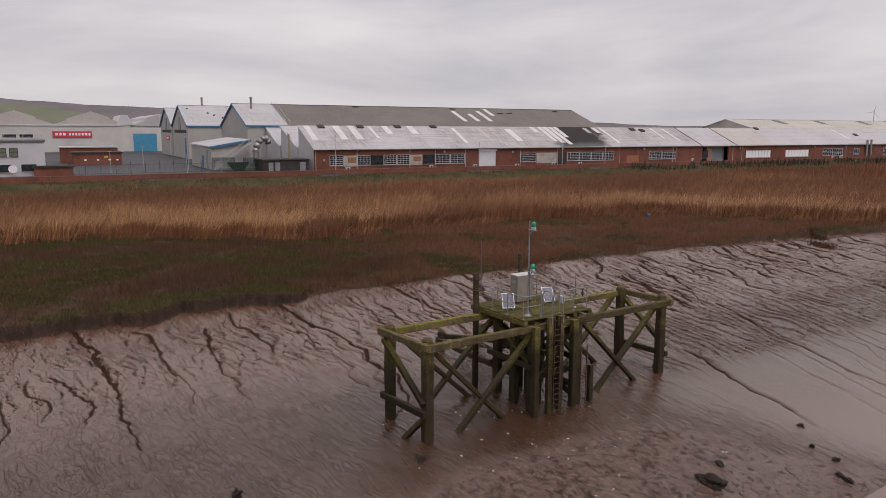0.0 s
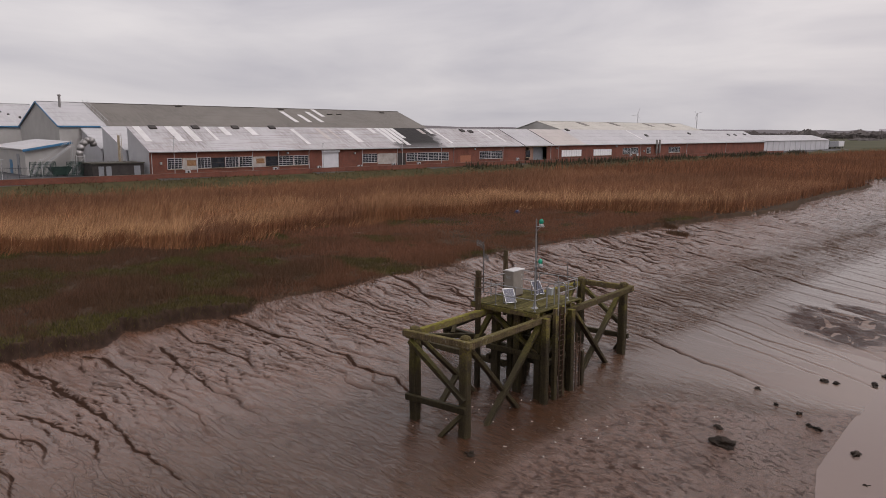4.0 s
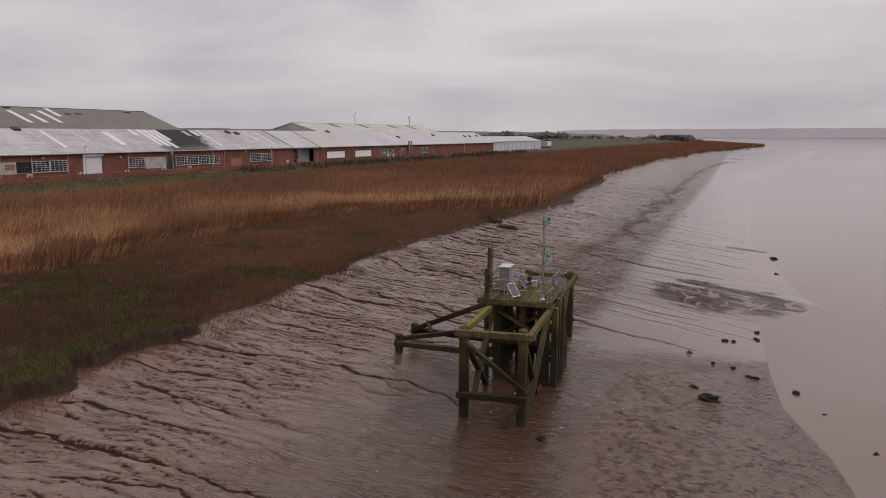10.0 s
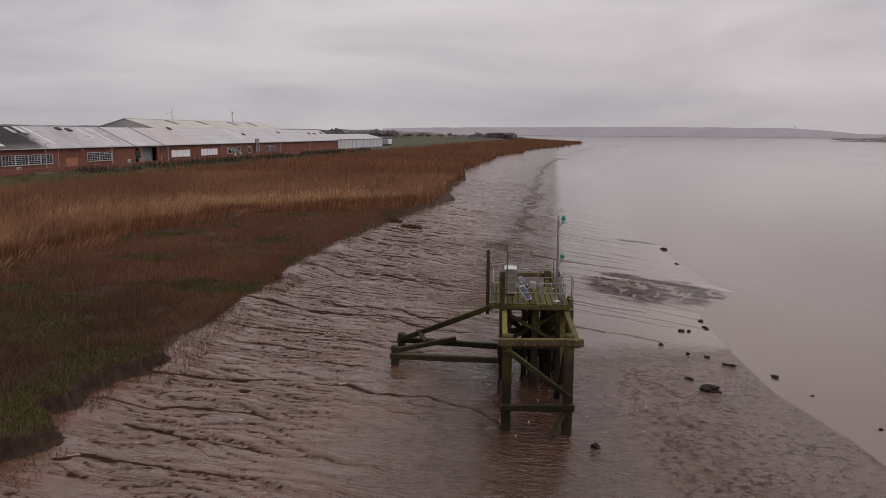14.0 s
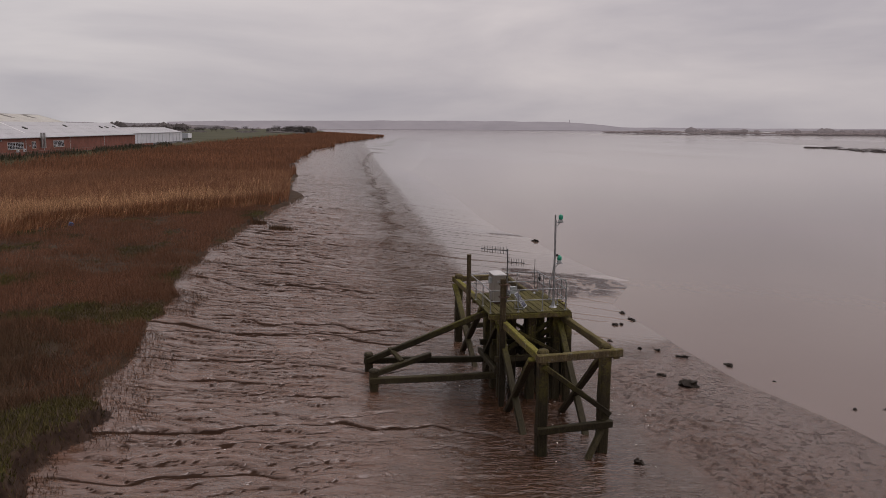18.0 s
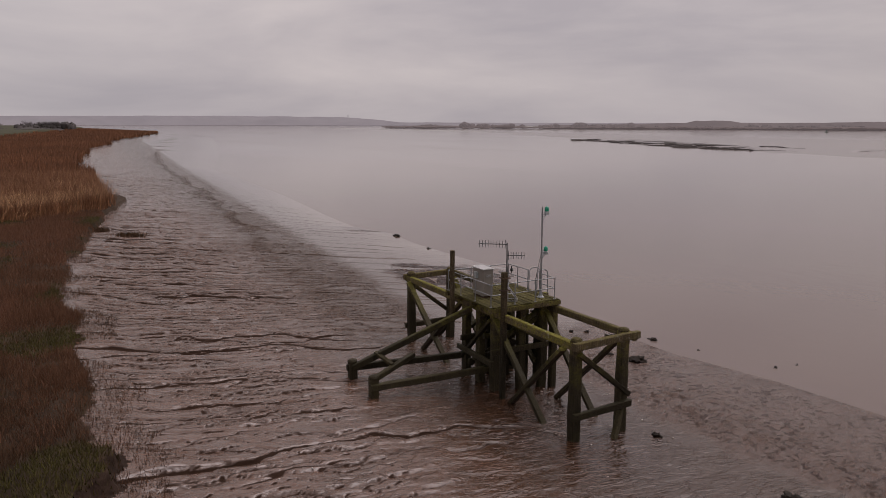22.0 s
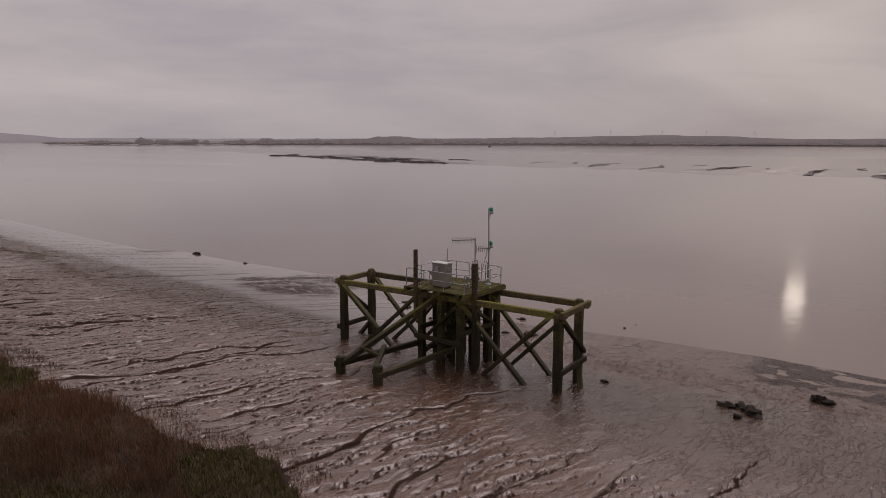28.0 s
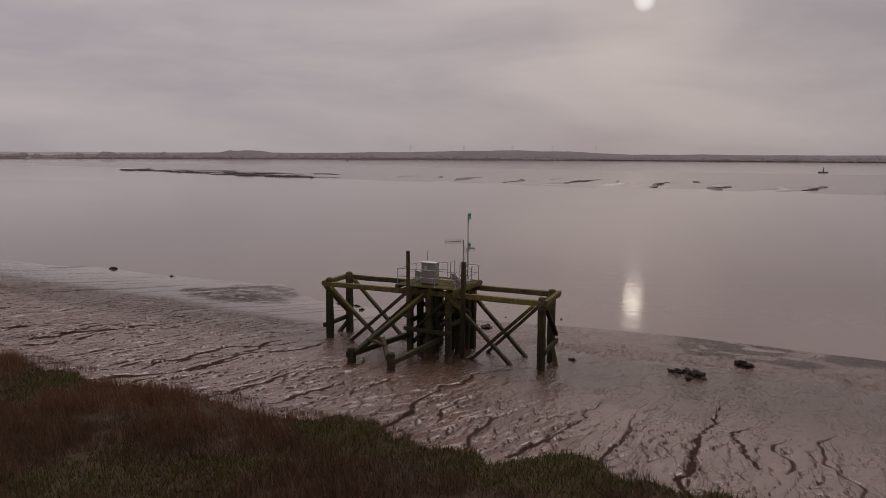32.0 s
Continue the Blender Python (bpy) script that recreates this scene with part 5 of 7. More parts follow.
# tufts that stand out on the mud below the edge
x, y, r = scatter(15, -20.5, -11.5, -32, 56, 85)
s = x - bank_x(y)
k = (s > -0.3) & (s < 3.0) & (y < 38) & (fbm(x * 0.55, y * 0.35, 77) + 0.30 * (1 - s / 2.2) > 0.69)
k |= (s > -0.3) & (s < 2.7) & (y > -13) & (y < 6) & (fbm(x * 0.5, y * 0.4, 83) + 0.36 * (1 - s / 2.6) + r.normal(0, 0.03, len(x)) > 0.64)
k |= ((x + 12.8) / 1.5) ** 2 + ((y - 51.0) / 0.9) ** 2 < 1
k |= ((x + 15.6) / 1.2) ** 2 + ((y - 54.8) / 0.9) ** 2 < 1
x, y = x[k], y[k]
blades("mud_tufts", x, y, r.uniform(0.10, 0.34, len(x)), r.uniform(0.015, 0.035, len(x)), (0.04, 0.02), [SEDGE], "sparse brown tufts rooted in the mud", "marsh plants", 16, fine=False, spread=0.35)

# two small tufted islands out on the mud
for tx, ty, tw, seed in ((-12.8, 51.0, 1.7, 61), (-15.6, 54.8, 1.3, 62)):
    r = np.random.RandomState(seed)
    m = 420
    x, y = tx + r.normal(0, 0.42, m) * tw, ty + r.normal(0, 0.26, m) * tw
    blades("mud_tufts", x, y, r.uniform(0.25, 0.6, m), r.uniform(0.05, 0.11, m), (0.04, 0.02), [SEDGE], "small island of dark marsh plants on the mud", "marsh plants", seed, fine=False)

# grass of the flood bank
x, y, r = scatter(17, -125, -45, -70, 330, 5)
n = inland_n(x, y)
k = (n > -13.0) & (n < -5.0) & (fbm(x * 0.15, y * 0.15, 78) > 0.30)
x, y = x[k], y[k]
blades("bank_grass", x, y, r.uniform(0.15, 0.5, len(x)), r.uniform(0.08, 0.2, len(x)), (0.05, 0.1), [TURF], "rough green and straw grass on the flood bank", "grass", 18, fine=False)

# driftwood and a blue drum caught at the reed edge
log = new("driftwood", Geo().bar((-1.1, 0, 0.08), (1.1, 0.1, 0.12), 0.16, 0.14, (0, 0, 1), 0.3, 5, 0.25, rng).mesh("driftwood", simple("bleached_driftwood", (0.22, 0.19, 0.16), (0.38, 0.34, 0.29), 5, 0.9)))
log.matrix_basis = pose(-37.5, 22, height_at(-37.5, 22), 0, 0, 60)
tagged(log, "bleached driftwood log lying on the marsh", "driftwood")
drum = thing("plastic_drum", pose(-35, 50, height_at(-35, 50) + 0.22, 90, 0, 20), "blue plastic drum washed up at the reed edge", "drum")
part("body", Geo().lathe([(0.26, 0), (0.29, 0.03), (0.29, 0.28), (0.30, 0.3), (0.29, 0.32), (0.29, 0.6), (0.30, 0.62), (0.29, 0.64), (0.29, 0.88), (0.26, 0.92)], 14), simple("blue_plastic", (0.02, 0.05, 0.14), (0.035, 0.08, 0.2), 4, 0.5), drum)
part("bung", Geo().lathe([(0.04, 0.92), (0.04, 0.95)], 8, (0.14, 0, 0)), BLACK, drum)


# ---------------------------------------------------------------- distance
# distance haze is put into the material as a faint even glow
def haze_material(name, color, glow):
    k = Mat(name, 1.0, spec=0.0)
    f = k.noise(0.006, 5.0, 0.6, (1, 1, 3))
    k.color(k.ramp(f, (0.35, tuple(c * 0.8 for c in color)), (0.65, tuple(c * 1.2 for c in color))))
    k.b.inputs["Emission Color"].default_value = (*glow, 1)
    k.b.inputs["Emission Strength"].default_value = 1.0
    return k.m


EYE0 = np.array([-8.0, -34.0])


def ridge(name, dist, profile, deep, mat, label, seed, rough=0.05, step=0.25):
    """A far ridge seen over the azimuths of the profile: (degrees from +y towards +x, elevation in degrees)."""
    az = np.arange(profile[0][0], profile[-1][0] + step, step)
    el = np.interp(az, [p[0] for p in profile], [p[1] for p in profile]) + (fbm(az * 0.9, az * 0, seed, 5) - 0.5) * 2 * rough
    top = 13.3 + np.tan(np.radians(el)) * dist
    rad = np.radians(az)
    way = np.stack([np.sin(rad), np.cos(rad)], 1)
    rows = []
    for d, z in ((dist - deep * 0.45, np.minimum(0.3, top)), (dist - deep * 0.2, np.minimum(top * 0.55, top)), (dist, top), (dist + deep, np.full(len(az), -3.0))):
        rows.append(np.c_[EYE0 + way * d, z])
    n = len(az)
    v = np.concatenate(rows)
    f = np.concatenate([np.stack([np.arange(n - 1) + n * j, np.arange(n - 1) + n * j + 1, np.arange(n - 1) + n * j + n + 1, np.arange(n - 1) + n * j + n], 1) for j in range(3)])
    return tagged(new(name, fast_mesh(name, v, f, [mat], None, True)), label, "hills", kind="structure")


# own colour first, then the glow that stands in for haze
FAR_HILL = haze_material("far_hill_haze_glow", (0.10, 0.09, 0.09), (0.205, 0.185, 0.205))
FAR_SHORE = haze_material("far_shore_haze_glow", (0.085, 0.070, 0.066), (0.100, 0.082, 0.084))
FAR_RISE = haze_material("far_bank_haze_glow", (0.085, 0.072, 0.070), (0.120, 0.102, 0.107))
NEAR_HILL = haze_material("wooded_hill_haze_glow", (0.085, 0.075, 0.070), (0.075, 0.068, 0.078))
GREEN_HILL = haze_material("green_field_haze_glow", (0.090, 0.095, 0.062), (0.075, 0.073, 0.064))
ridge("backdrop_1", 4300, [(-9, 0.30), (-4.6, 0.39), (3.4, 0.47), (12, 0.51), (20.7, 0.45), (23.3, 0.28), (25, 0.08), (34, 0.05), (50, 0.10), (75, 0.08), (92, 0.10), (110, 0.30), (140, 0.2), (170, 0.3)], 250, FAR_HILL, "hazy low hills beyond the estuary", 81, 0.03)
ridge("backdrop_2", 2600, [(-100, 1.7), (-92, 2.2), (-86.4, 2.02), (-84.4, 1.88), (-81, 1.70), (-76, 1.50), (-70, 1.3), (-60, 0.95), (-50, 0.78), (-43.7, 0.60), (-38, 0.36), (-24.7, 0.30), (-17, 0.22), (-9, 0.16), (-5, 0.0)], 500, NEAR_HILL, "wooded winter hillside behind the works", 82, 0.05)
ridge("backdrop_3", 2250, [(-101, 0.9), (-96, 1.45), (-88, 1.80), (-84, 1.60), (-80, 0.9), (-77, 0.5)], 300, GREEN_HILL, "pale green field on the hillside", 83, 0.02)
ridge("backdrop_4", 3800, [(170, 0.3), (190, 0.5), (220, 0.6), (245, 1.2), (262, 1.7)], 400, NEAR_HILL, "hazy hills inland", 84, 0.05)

# low wooded far shore: many small crowns
bm = bmesh.new()
bmesh.ops.create_icosphere(bm, subdivisions=1, radius=1.0)
ico_v = np.array([v.co[:] for v in bm.verts])
ico_f = np.array([[v.index for v in f.verts] for f in bm.faces])
bm.free()


def crowns(name, az0, az1, dist, count, size, tall, mat, label, seed, gap=0.4):
    r = np.random.RandomState(seed)
    az = r.uniform(az0, az1, count)
    keep = fbm(az * 1.3, az * 0, seed, 3) > gap
    az = az[keep]
    n = len(az)
    d = dist + r.uniform(-60, 160, n)
    s = r.uniform(0.5, 1.0, n) * (0.5 + fbm(az * 0.8, az * 0, seed + 5, 3))
    c = np.stack([EYE0[0] + np.sin(np.radians(az)) * d, EYE0[1] + np.cos(np.radians(az)) * d, 1.0 + s * tall * 0.45], 1)
    j = 1 + r.uniform(-0.35, 0.35, (n, len(ico_v), 1))
    v = ico_v[None] * j * np.stack([s * size, s * size, s * tall * 0.55], 1)[:, None] + c[:, None]
    f = ico_f[None] + (np.arange(n) * len(ico_v))[:, None, None]
    return tagged(new(name, fast_mesh(name, v.reshape(-1, 3), f.reshape(-1, 3), [mat])), label, "woods", kind="stuff")


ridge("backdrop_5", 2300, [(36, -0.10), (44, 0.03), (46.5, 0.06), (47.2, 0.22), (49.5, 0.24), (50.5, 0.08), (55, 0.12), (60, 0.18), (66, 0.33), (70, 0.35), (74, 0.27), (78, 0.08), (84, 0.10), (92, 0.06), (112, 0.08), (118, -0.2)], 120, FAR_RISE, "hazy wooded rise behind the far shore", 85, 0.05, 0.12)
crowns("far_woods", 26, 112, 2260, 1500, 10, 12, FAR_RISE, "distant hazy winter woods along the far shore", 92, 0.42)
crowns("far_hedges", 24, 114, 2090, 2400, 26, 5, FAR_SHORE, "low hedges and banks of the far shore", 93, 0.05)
# pylons carry the far hill's haze glow too
for az in (61.0, 65.2, 69.0, 72.1, 75.4):
    rad = radians(az)
    py = thing("pylon", pose(EYE0[0] + math.sin(rad) * 2500, EYE0[1] + math.cos(rad) * 2500, 1, 0, 0, -az), "hazy far lattice pylon beyond the shore", "pylon", "far pylons")
    for sx in (-1, 1):
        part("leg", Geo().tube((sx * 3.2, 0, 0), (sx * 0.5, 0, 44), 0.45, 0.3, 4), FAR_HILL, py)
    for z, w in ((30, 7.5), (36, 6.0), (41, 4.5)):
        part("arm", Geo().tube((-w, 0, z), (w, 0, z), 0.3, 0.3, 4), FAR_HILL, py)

# bare winter trees in the fields beyond the works
BARK = simple("winter_bark", (0.040, 0.034, 0.030), (0.085, 0.075, 0.068), 1.5, 0.9)
TWIGS = simple("winter_twigs", (0.045, 0.038, 0.036), (0.095, 0.082, 0.076), 0.8, 0.95, bump=0, vary=0.3, island=True)


def tree(seed, tall, spread):
    r = random.Random(seed)
    root = thing("tree", pose(0, 0, 0), "bare winter tree standing in a field hedge", "tree", "field trees")
    g = Geo().tube((0, 0, -0.3), (0.1, 0, tall * 0.35), 0.30, 0.2, 7)
    ends = []
    for i in range(9):
        a = i * 2.4 + r.uniform(-0.3, 0.3)
        p0 = Vector((0.1, 0, tall * r.uniform(0.2, 0.36)))
        p1 = p0 + Vector((math.cos(a) * spread * 0.32, math.sin(a) * spread * 0.32, tall * r.uniform(0.18, 0.35)))
        p2 = p1 + Vector((math.cos(a + 0.4) * spread * 0.25, math.sin(a + 0.4) * spread * 0.25, tall * r.uniform(0.1, 0.25)))
        g.tube(p0, p1, 0.13, 0.08, 5).tube(p1, p2, 0.08, 0.03, 4)
        ends += [p1, p2, p1.lerp(p2, 0.5)]
    part("trunk", g, BARK, root)
    c = Geo()
    for i in range(520):
        p = r.choice(ends) + Vector((r.gauss(0, 0.16), r.gauss(0, 0.16), r.gauss(0, 0.10))) * spread
        p.z = max(p.z, tall * 0.16)
        d = Vector((r.uniform(-1, 1), r.uniform(-1, 1), r.uniform(-0.2, 1))).normalized() * r.uniform(0.5, 1.3)
        e = d.orthogonal().normalized() * r.uniform(0.06, 0.22)
        c.add([p - e, p + e, p + d], [(0, 1, 2)])
    part("crown", c, TWIGS, root)
    return root


kinds = [tree(5, 8.5, 7.5), tree(6, 6.0, 7.0), tree(8, 10.5, 9.0)]
tr = random.Random(31)
first = set()
for i in range(76):
    if i < 46:
        az, d = tr.uniform(-20, -3), tr.uniform(1060, 1200)
    elif i < 64:
        az, d = tr.gauss(-0.1, 0.55), tr.uniform(1060, 1140)
    else:
        az, d = tr.uniform(-36, -19), tr.uniform(700, 900)
    x, y = EYE0[0] + math.sin(radians(az)) * d, EYE0[1] + math.cos(radians(az)) * d
    k = tr.choice((0, 1, 2)) if i >= 46 else tr.choice((0, 1, 1))
    m = pose(x, y, height_at(x, y) - 0.1, 0, 0, tr.uniform(0, 360))
    if k in first:
        copy_thing(kinds[k], m)
    else:
        first.add(k)
        kinds[k].matrix_basis = m
crowns("thicket", -1.9, 1.4, 1130, 150, 5.0, 10.5, TWIGS, "dark leafless thicket at the end of the land", 96, 0.0)
crowns("far_woods", -25, -8, 1300, 700, 8, 14, TWIGS, "hazy brown winter woods beyond the works", 97, 0.38)
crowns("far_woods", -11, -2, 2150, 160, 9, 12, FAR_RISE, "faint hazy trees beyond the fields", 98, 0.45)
crowns("hedge", -30, 0.5, 1000, 1500, 7, 5.5, TWIGS, "dark winter hedges across the far fields", 95, 0.15)

# wind turbines far inland, a monument on the hill, two buoys in the river
WHITE = simple("white_coating", (0.52, 0.52, 0.54), (0.66, 0.66, 0.68), 0.5, 0.5, bump=0)
for px, py, ph, ang, size in ((-794, 1700, 56, 20, 17), (-644, 1700, 57, 75, 13)):
    wt = thing("wind_turbine", pose(px, py, 4), "white three-bladed wind turbine far inland", "wind turbine", "turbines")
    part("tower", Geo().tube((0, 0, 0), (0, 0, ph - 4), 1.4, 0.8, 10), WHITE, wt)
    part("nacelle", Geo().bar((0, 2, ph - 3.4), (0, -2.6, ph - 3.4), 1.8, 1.8, (0, 0, 1), 0.25), WHITE, wt)
    for b in range(3):
        a = radians(ang + 120 * b)
        part("blade", Geo().tube((0, -2.4, ph - 3.4), (math.sin(a) * size, -2.4, ph - 3.4 + math.cos(a) * size), 0.7, 0.2, 5), WHITE, wt)
monument = thing("tower", pose(1570, 4050, 0), "slender far tower on the hill", "tower")
part("shaft", Geo().lathe([(3.5, 0), (3, 30), (2.5, 46), (2, 58)], 8), FAR_HILL, monument)
part("cap", Geo().lathe([(3, 54), (3, 57), (1, 62)], 8), FAR_HILL, monument)
for bx, by in ((700, -42), (1245, 822)):
    buoy = thing("buoy_float", pose(bx, by, WATER_Z + (0.3 if bx > 700 else 0.0), 0, 0, 80 if bx < 800 else 0), "small navigation float far out in the estuary", "buoy", "river buoys")
    part("hull", Geo().prism([(-4.5, 0.9), (-3.4, -0.3), (3.4, -0.3), (4.5, 0.9)], -1.3, 1.3), simple("float_hull", (0.03, 0.05, 0.045), (0.06, 0.08, 0.07), 1, 0.6), buoy)
    part("tower", Geo().bar((0, 0, 0.9), (0, 0, 3.6), 1.0, 1.0, (0, 1, 0), 0.2).bar((0, 0, 3.6), (0, 0, 4.8), 0.5, 0.5, (0, 1, 0), 0.2), simple("float_tower", (0.02, 0.10, 0.08), (0.03, 0.15, 0.11), 1, 0.6), buoy)


def creek_bank(a, b, tall, seed):
    """A low eroded clay step along a creek on the sandbank, highest in its middle."""
    r = random.Random(seed)
    a, b = Vector((*a, 0)), Vector((*b, 0))
    side = Vector((b.y - a.y, a.x - b.x, 0)).normalized()
    if side.x > 0:
        side.negate()
    n = 26
    v, f = [], []
    for i in range(n + 1):
        t = i / n
        p = a.lerp(b, t) + side * (3.0 * math.sin(t * 7 + seed) + r.uniform(-0.6, 0.6))
        h = tall * math.sin(math.pi * min(1, t * 1.15 + 0.02) ** 0.8) ** 0.7 * r.uniform(0.55, 1.15) if 0 < i < n else 0.02
        z = -0.98
        v += [p + side * 0.5 + Vector((0, 0, z - 0.4)), p + side * 0.3 + Vector((0, 0, z + h * 0.6)), p + Vector((0, 0, z + h)), p - side * 5 + Vector((0, 0, z - 0.4))]
        if i:
            k = 4 * i
            f += [(k - 4 + j, k + j, k + j + 1, k - 3 + j) for j in range(3)]
    ob = new("creek_bank", Geo().add(v, f).mesh("creek_bank", CLAY))
    return tagged(ob, "dark eroded clay step beside a creek in the sandbank", "creek bank", kind="structure")


STEPS = [(340, 196, 420, 211), (341, 172, 415, 196), (321, 148, 410, 164), (314, 115, 413, 134), (353, 103, 391, 105), (307, 82, 410, 82), (328, 61, 395, 66), (294, 38, 409, 37), (345, 22, 402, 30), (288, 10, 330, 8), (300, -28, 372, -34)]
for i, (ax, ay, bx, by) in enumerate(STEPS):
    creek_bank((ax, ay), (bx, by), 0.45 + 0.14 * (i % 3), i * 3)
# broken dark clay along the outer edge of the bank
cl = random.Random(44)
for i in range(34):
    t = cl.random()
    y0 = 235 + 250 * t
    x0 = 318 + 78 * t**1.3 + cl.uniform(0, 62) * (1 - 0.4 * t)
    run = cl.uniform(14, 42)
    creek_bank((x0, y0), (x0 + run * cl.uniform(0.05, 0.4), y0 + run), cl.uniform(0.45, 0.95), 50 + i)

# ---------------------------------------------------------------- the works behind the flood bank
BASE = pose(-106.57, 36.15, 5.3, 0, 0, 83.89)


def at(u, n, z=0.0, turn=0.0):
    return BASE @ pose(u, n, z, 0, 0, turn)


def brick_material():
    k = Mat("red_brick_wall", 0.85, spec=0.3)
    br = k.n.new("ShaderNodeTexBrick")
    for key, v in (("Color1", (0.225, 0.075, 0.045, 1)), ("Color2", (0.165, 0.052, 0.034, 1)), ("Mortar", (0.16, 0.085, 0.065, 1)), ("Scale", 1.0), ("Mortar Size", 0.012), ("Brick Width", 0.225), ("Row Height", 0.075)):
        br.inputs[key].default_value = v
    m = k.n.new("ShaderNodeMapping")
    m.inputs["Rotation"].default_value = (radians(90), 0, 0)
    k.l.new(k.co, m.inputs["Vector"])
    k.l.new(m.outputs[0], br.inputs["Vector"])
    dirt = k.noise(0.35, 5.0, 0.62, (1, 1, 0.7))
    k.color(k.mix(k.range(dirt, 0.42, 0.68, 0.0, 0.65), br.outputs["Color"], (0.090, 0.034, 0.024)))
    return k.m


def roof_material(name, dark, light, burnt=False):
    k = Mat(name, 0.65, spec=0.18)
    streak = k.noise(0.9, 5.0, 0.65, (3.0, 0.25, 1), k.co)
    patch = k.noise(0.12, 4.0, 0.6, (1, 1, 1), k.co)
    c = k.mix(k.range(patch, 0.35, 0.68), k.ramp(streak, (0.30, dark), (0.66, light)), light)
    if burnt:
        u, n = k.axis("X", k.co), k.axis("Y", k.co)
        d = k.math("ABSOLUTE", k.math("SUBTRACT", u, k.math("ADD", 67.6, k.math("MULTIPLY", n, 0.36))), 0)
        soot = k.range(k.math("ADD", d, k.math("MULTIPLY", k.noise(0.35, 5.0, 0.65, None, k.co), 9.0)), 9.6, 13.6, 1.0, 0.0, True)
        soot = k.math("MULTIPLY", soot, k.range(n, 0.0, 2.5, 0.75, 1.0))
        lines_ = k.noise(1.0, 3.0, 0.5, (0.15, 2.2, 1), k.co)
        c = k.mix(k.range(lines_, 0.56, 0.66, 0.0, 0.5), c, (0.25, 0.21, 0.19))
    # laps of the sheets and the grime that gathers along them
    lap = k.math("FRACT", k.math("MULTIPLY", k.axis("Y", k.co), 1 / 2.45), 0)
    grime = k.math("MULTIPLY", k.range(lap, 0.0, 0.14, 1.0, 0.0), k.range(k.noise(0.25, 4.0, 0.6, (1, 4, 1), k.co), 0.40, 0.62, 0.0, 0.55))
    c = k.mix(grime, c, (0.10, 0.085, 0.075))
    if burnt:
        c = k.mix(k.math("MULTIPLY", soot, 0.97), c, (0.013, 0.011, 0.010))
    k.color(c)
    w = k.n.new("ShaderNodeTexWave")
    w.wave_type, w.bands_direction = "BANDS", "X"
    w.inputs["Scale"].default_value = 1.6
    k.l.new(k.co, w.inputs["Vector"])
    k.bump(w.outputs["Fac"], 0.35, 0.05)
    return k.m


BRICK = brick_material()
ROOF_OLD = roof_material("weathered_sheet_roof", (0.185, 0.160, 0.148), (0.440, 0.430, 0.436), True)
ROOF_PALE = roof_material("pale_sheet_roof", (0.330, 0.324, 0.326), (0.440, 0.434, 0.440))
ROOF_TAN = roof_material("tan_sheet_roof", (0.360, 0.325, 0.300), (0.450, 0.415, 0.390))
ROOF_GREY = roof_material("asbestos_cement_roof", (0.100, 0.091, 0.080), (0.170, 0.156, 0.138))
ROOF_CREAM = roof_material("lichened_cream_roof", (0.330, 0.310, 0.265), (0.470, 0.450, 0.405))
CLAD = simple("grey_wall_cladding", (0.330, 0.320, 0.300), (0.410, 0.400, 0.380), 0.3, 0.6, bump=0.1)
CLAD_WHITE = simple("white_sheet_cladding", (0.430, 0.432, 0.452), (0.530, 0.530, 0.548), 0.3, 0.55, bump=0.15)
CLAD_CREAM = simple("cream_render", (0.430, 0.420, 0.395), (0.520, 0.510, 0.485), 0.2, 0.7, bump=0.1)
BLUE = simple("blue_trim_paint", (0.030, 0.125, 0.240), (0.050, 0.170, 0.300), 2.0, 0.5, bump=0.05)
BLUE_DOOR = simple("blue_roller_door", (0.045, 0.215, 0.350), (0.060, 0.270, 0.420), 1.0, 0.5, bump=0.1)
RED_SIGN = simple("red_sign_face", (0.480, 0.030, 0.060), (0.560, 0.045, 0.080), 1.0, 0.5, bump=0)
SIGN_WHITE = simple("white_sign_paint", (0.72, 0.72, 0.72), (0.82, 0.82, 0.82), 1.0, 0.5, bump=0)
FRAME_WHITE = simple("pale_window_frame", (0.400, 0.400, 0.410), (0.560, 0.560, 0.570), 3.0, 0.6, bump=0.05)
GLASS_DARK = simple("dirty_dark_glass", (0.010, 0.012, 0.016), (0.035, 0.040, 0.050), 1.2, 0.12, bump=0.03)
PALE_WALL = simple("patched_pale_render", (0.280, 0.255, 0.230), (0.460, 0.430, 0.390), 0.8, 0.8, bump=0.1)
SHUTTER = simple("pale_roller_shutter", (0.560, 0.560, 0.580), (0.660, 0.660, 0.680), 1.0, 0.5, bump=0.1)
SHUTTER_GREY = simple("grey_roller_shutter", (0.170, 0.180, 0.195), (0.240, 0.250, 0.265), 1.0, 0.5, bump=0.1)
ROOFLIGHT = simple("translucent_roof_sheet", (0.480, 0.468, 0.450), (0.610, 0.602, 0.590), 0.6, 0.4, bump=0.05)
DARK = simple("dark_brown_cladding", (0.022, 0.018, 0.016), (0.050, 0.042, 0.038), 0.8, 0.8, bump=0.1)
PIPE = simple("grey_pipe_paint", (0.36, 0.36, 0.36), (0.48, 0.48, 0.48), 2.0, 0.5, 0.2, 0.1)
DUCT = simple("dull_metal_duct", (0.22, 0.21, 0.20), (0.34, 0.33, 0.32), 1.0, 0.45, 0.6, 0.1)
CREAM_STEEL = simple("yellowed_steel", (0.300, 0.250, 0.170), (0.400, 0.340, 0.250), 2.0, 0.7, 0.1, 0.1)


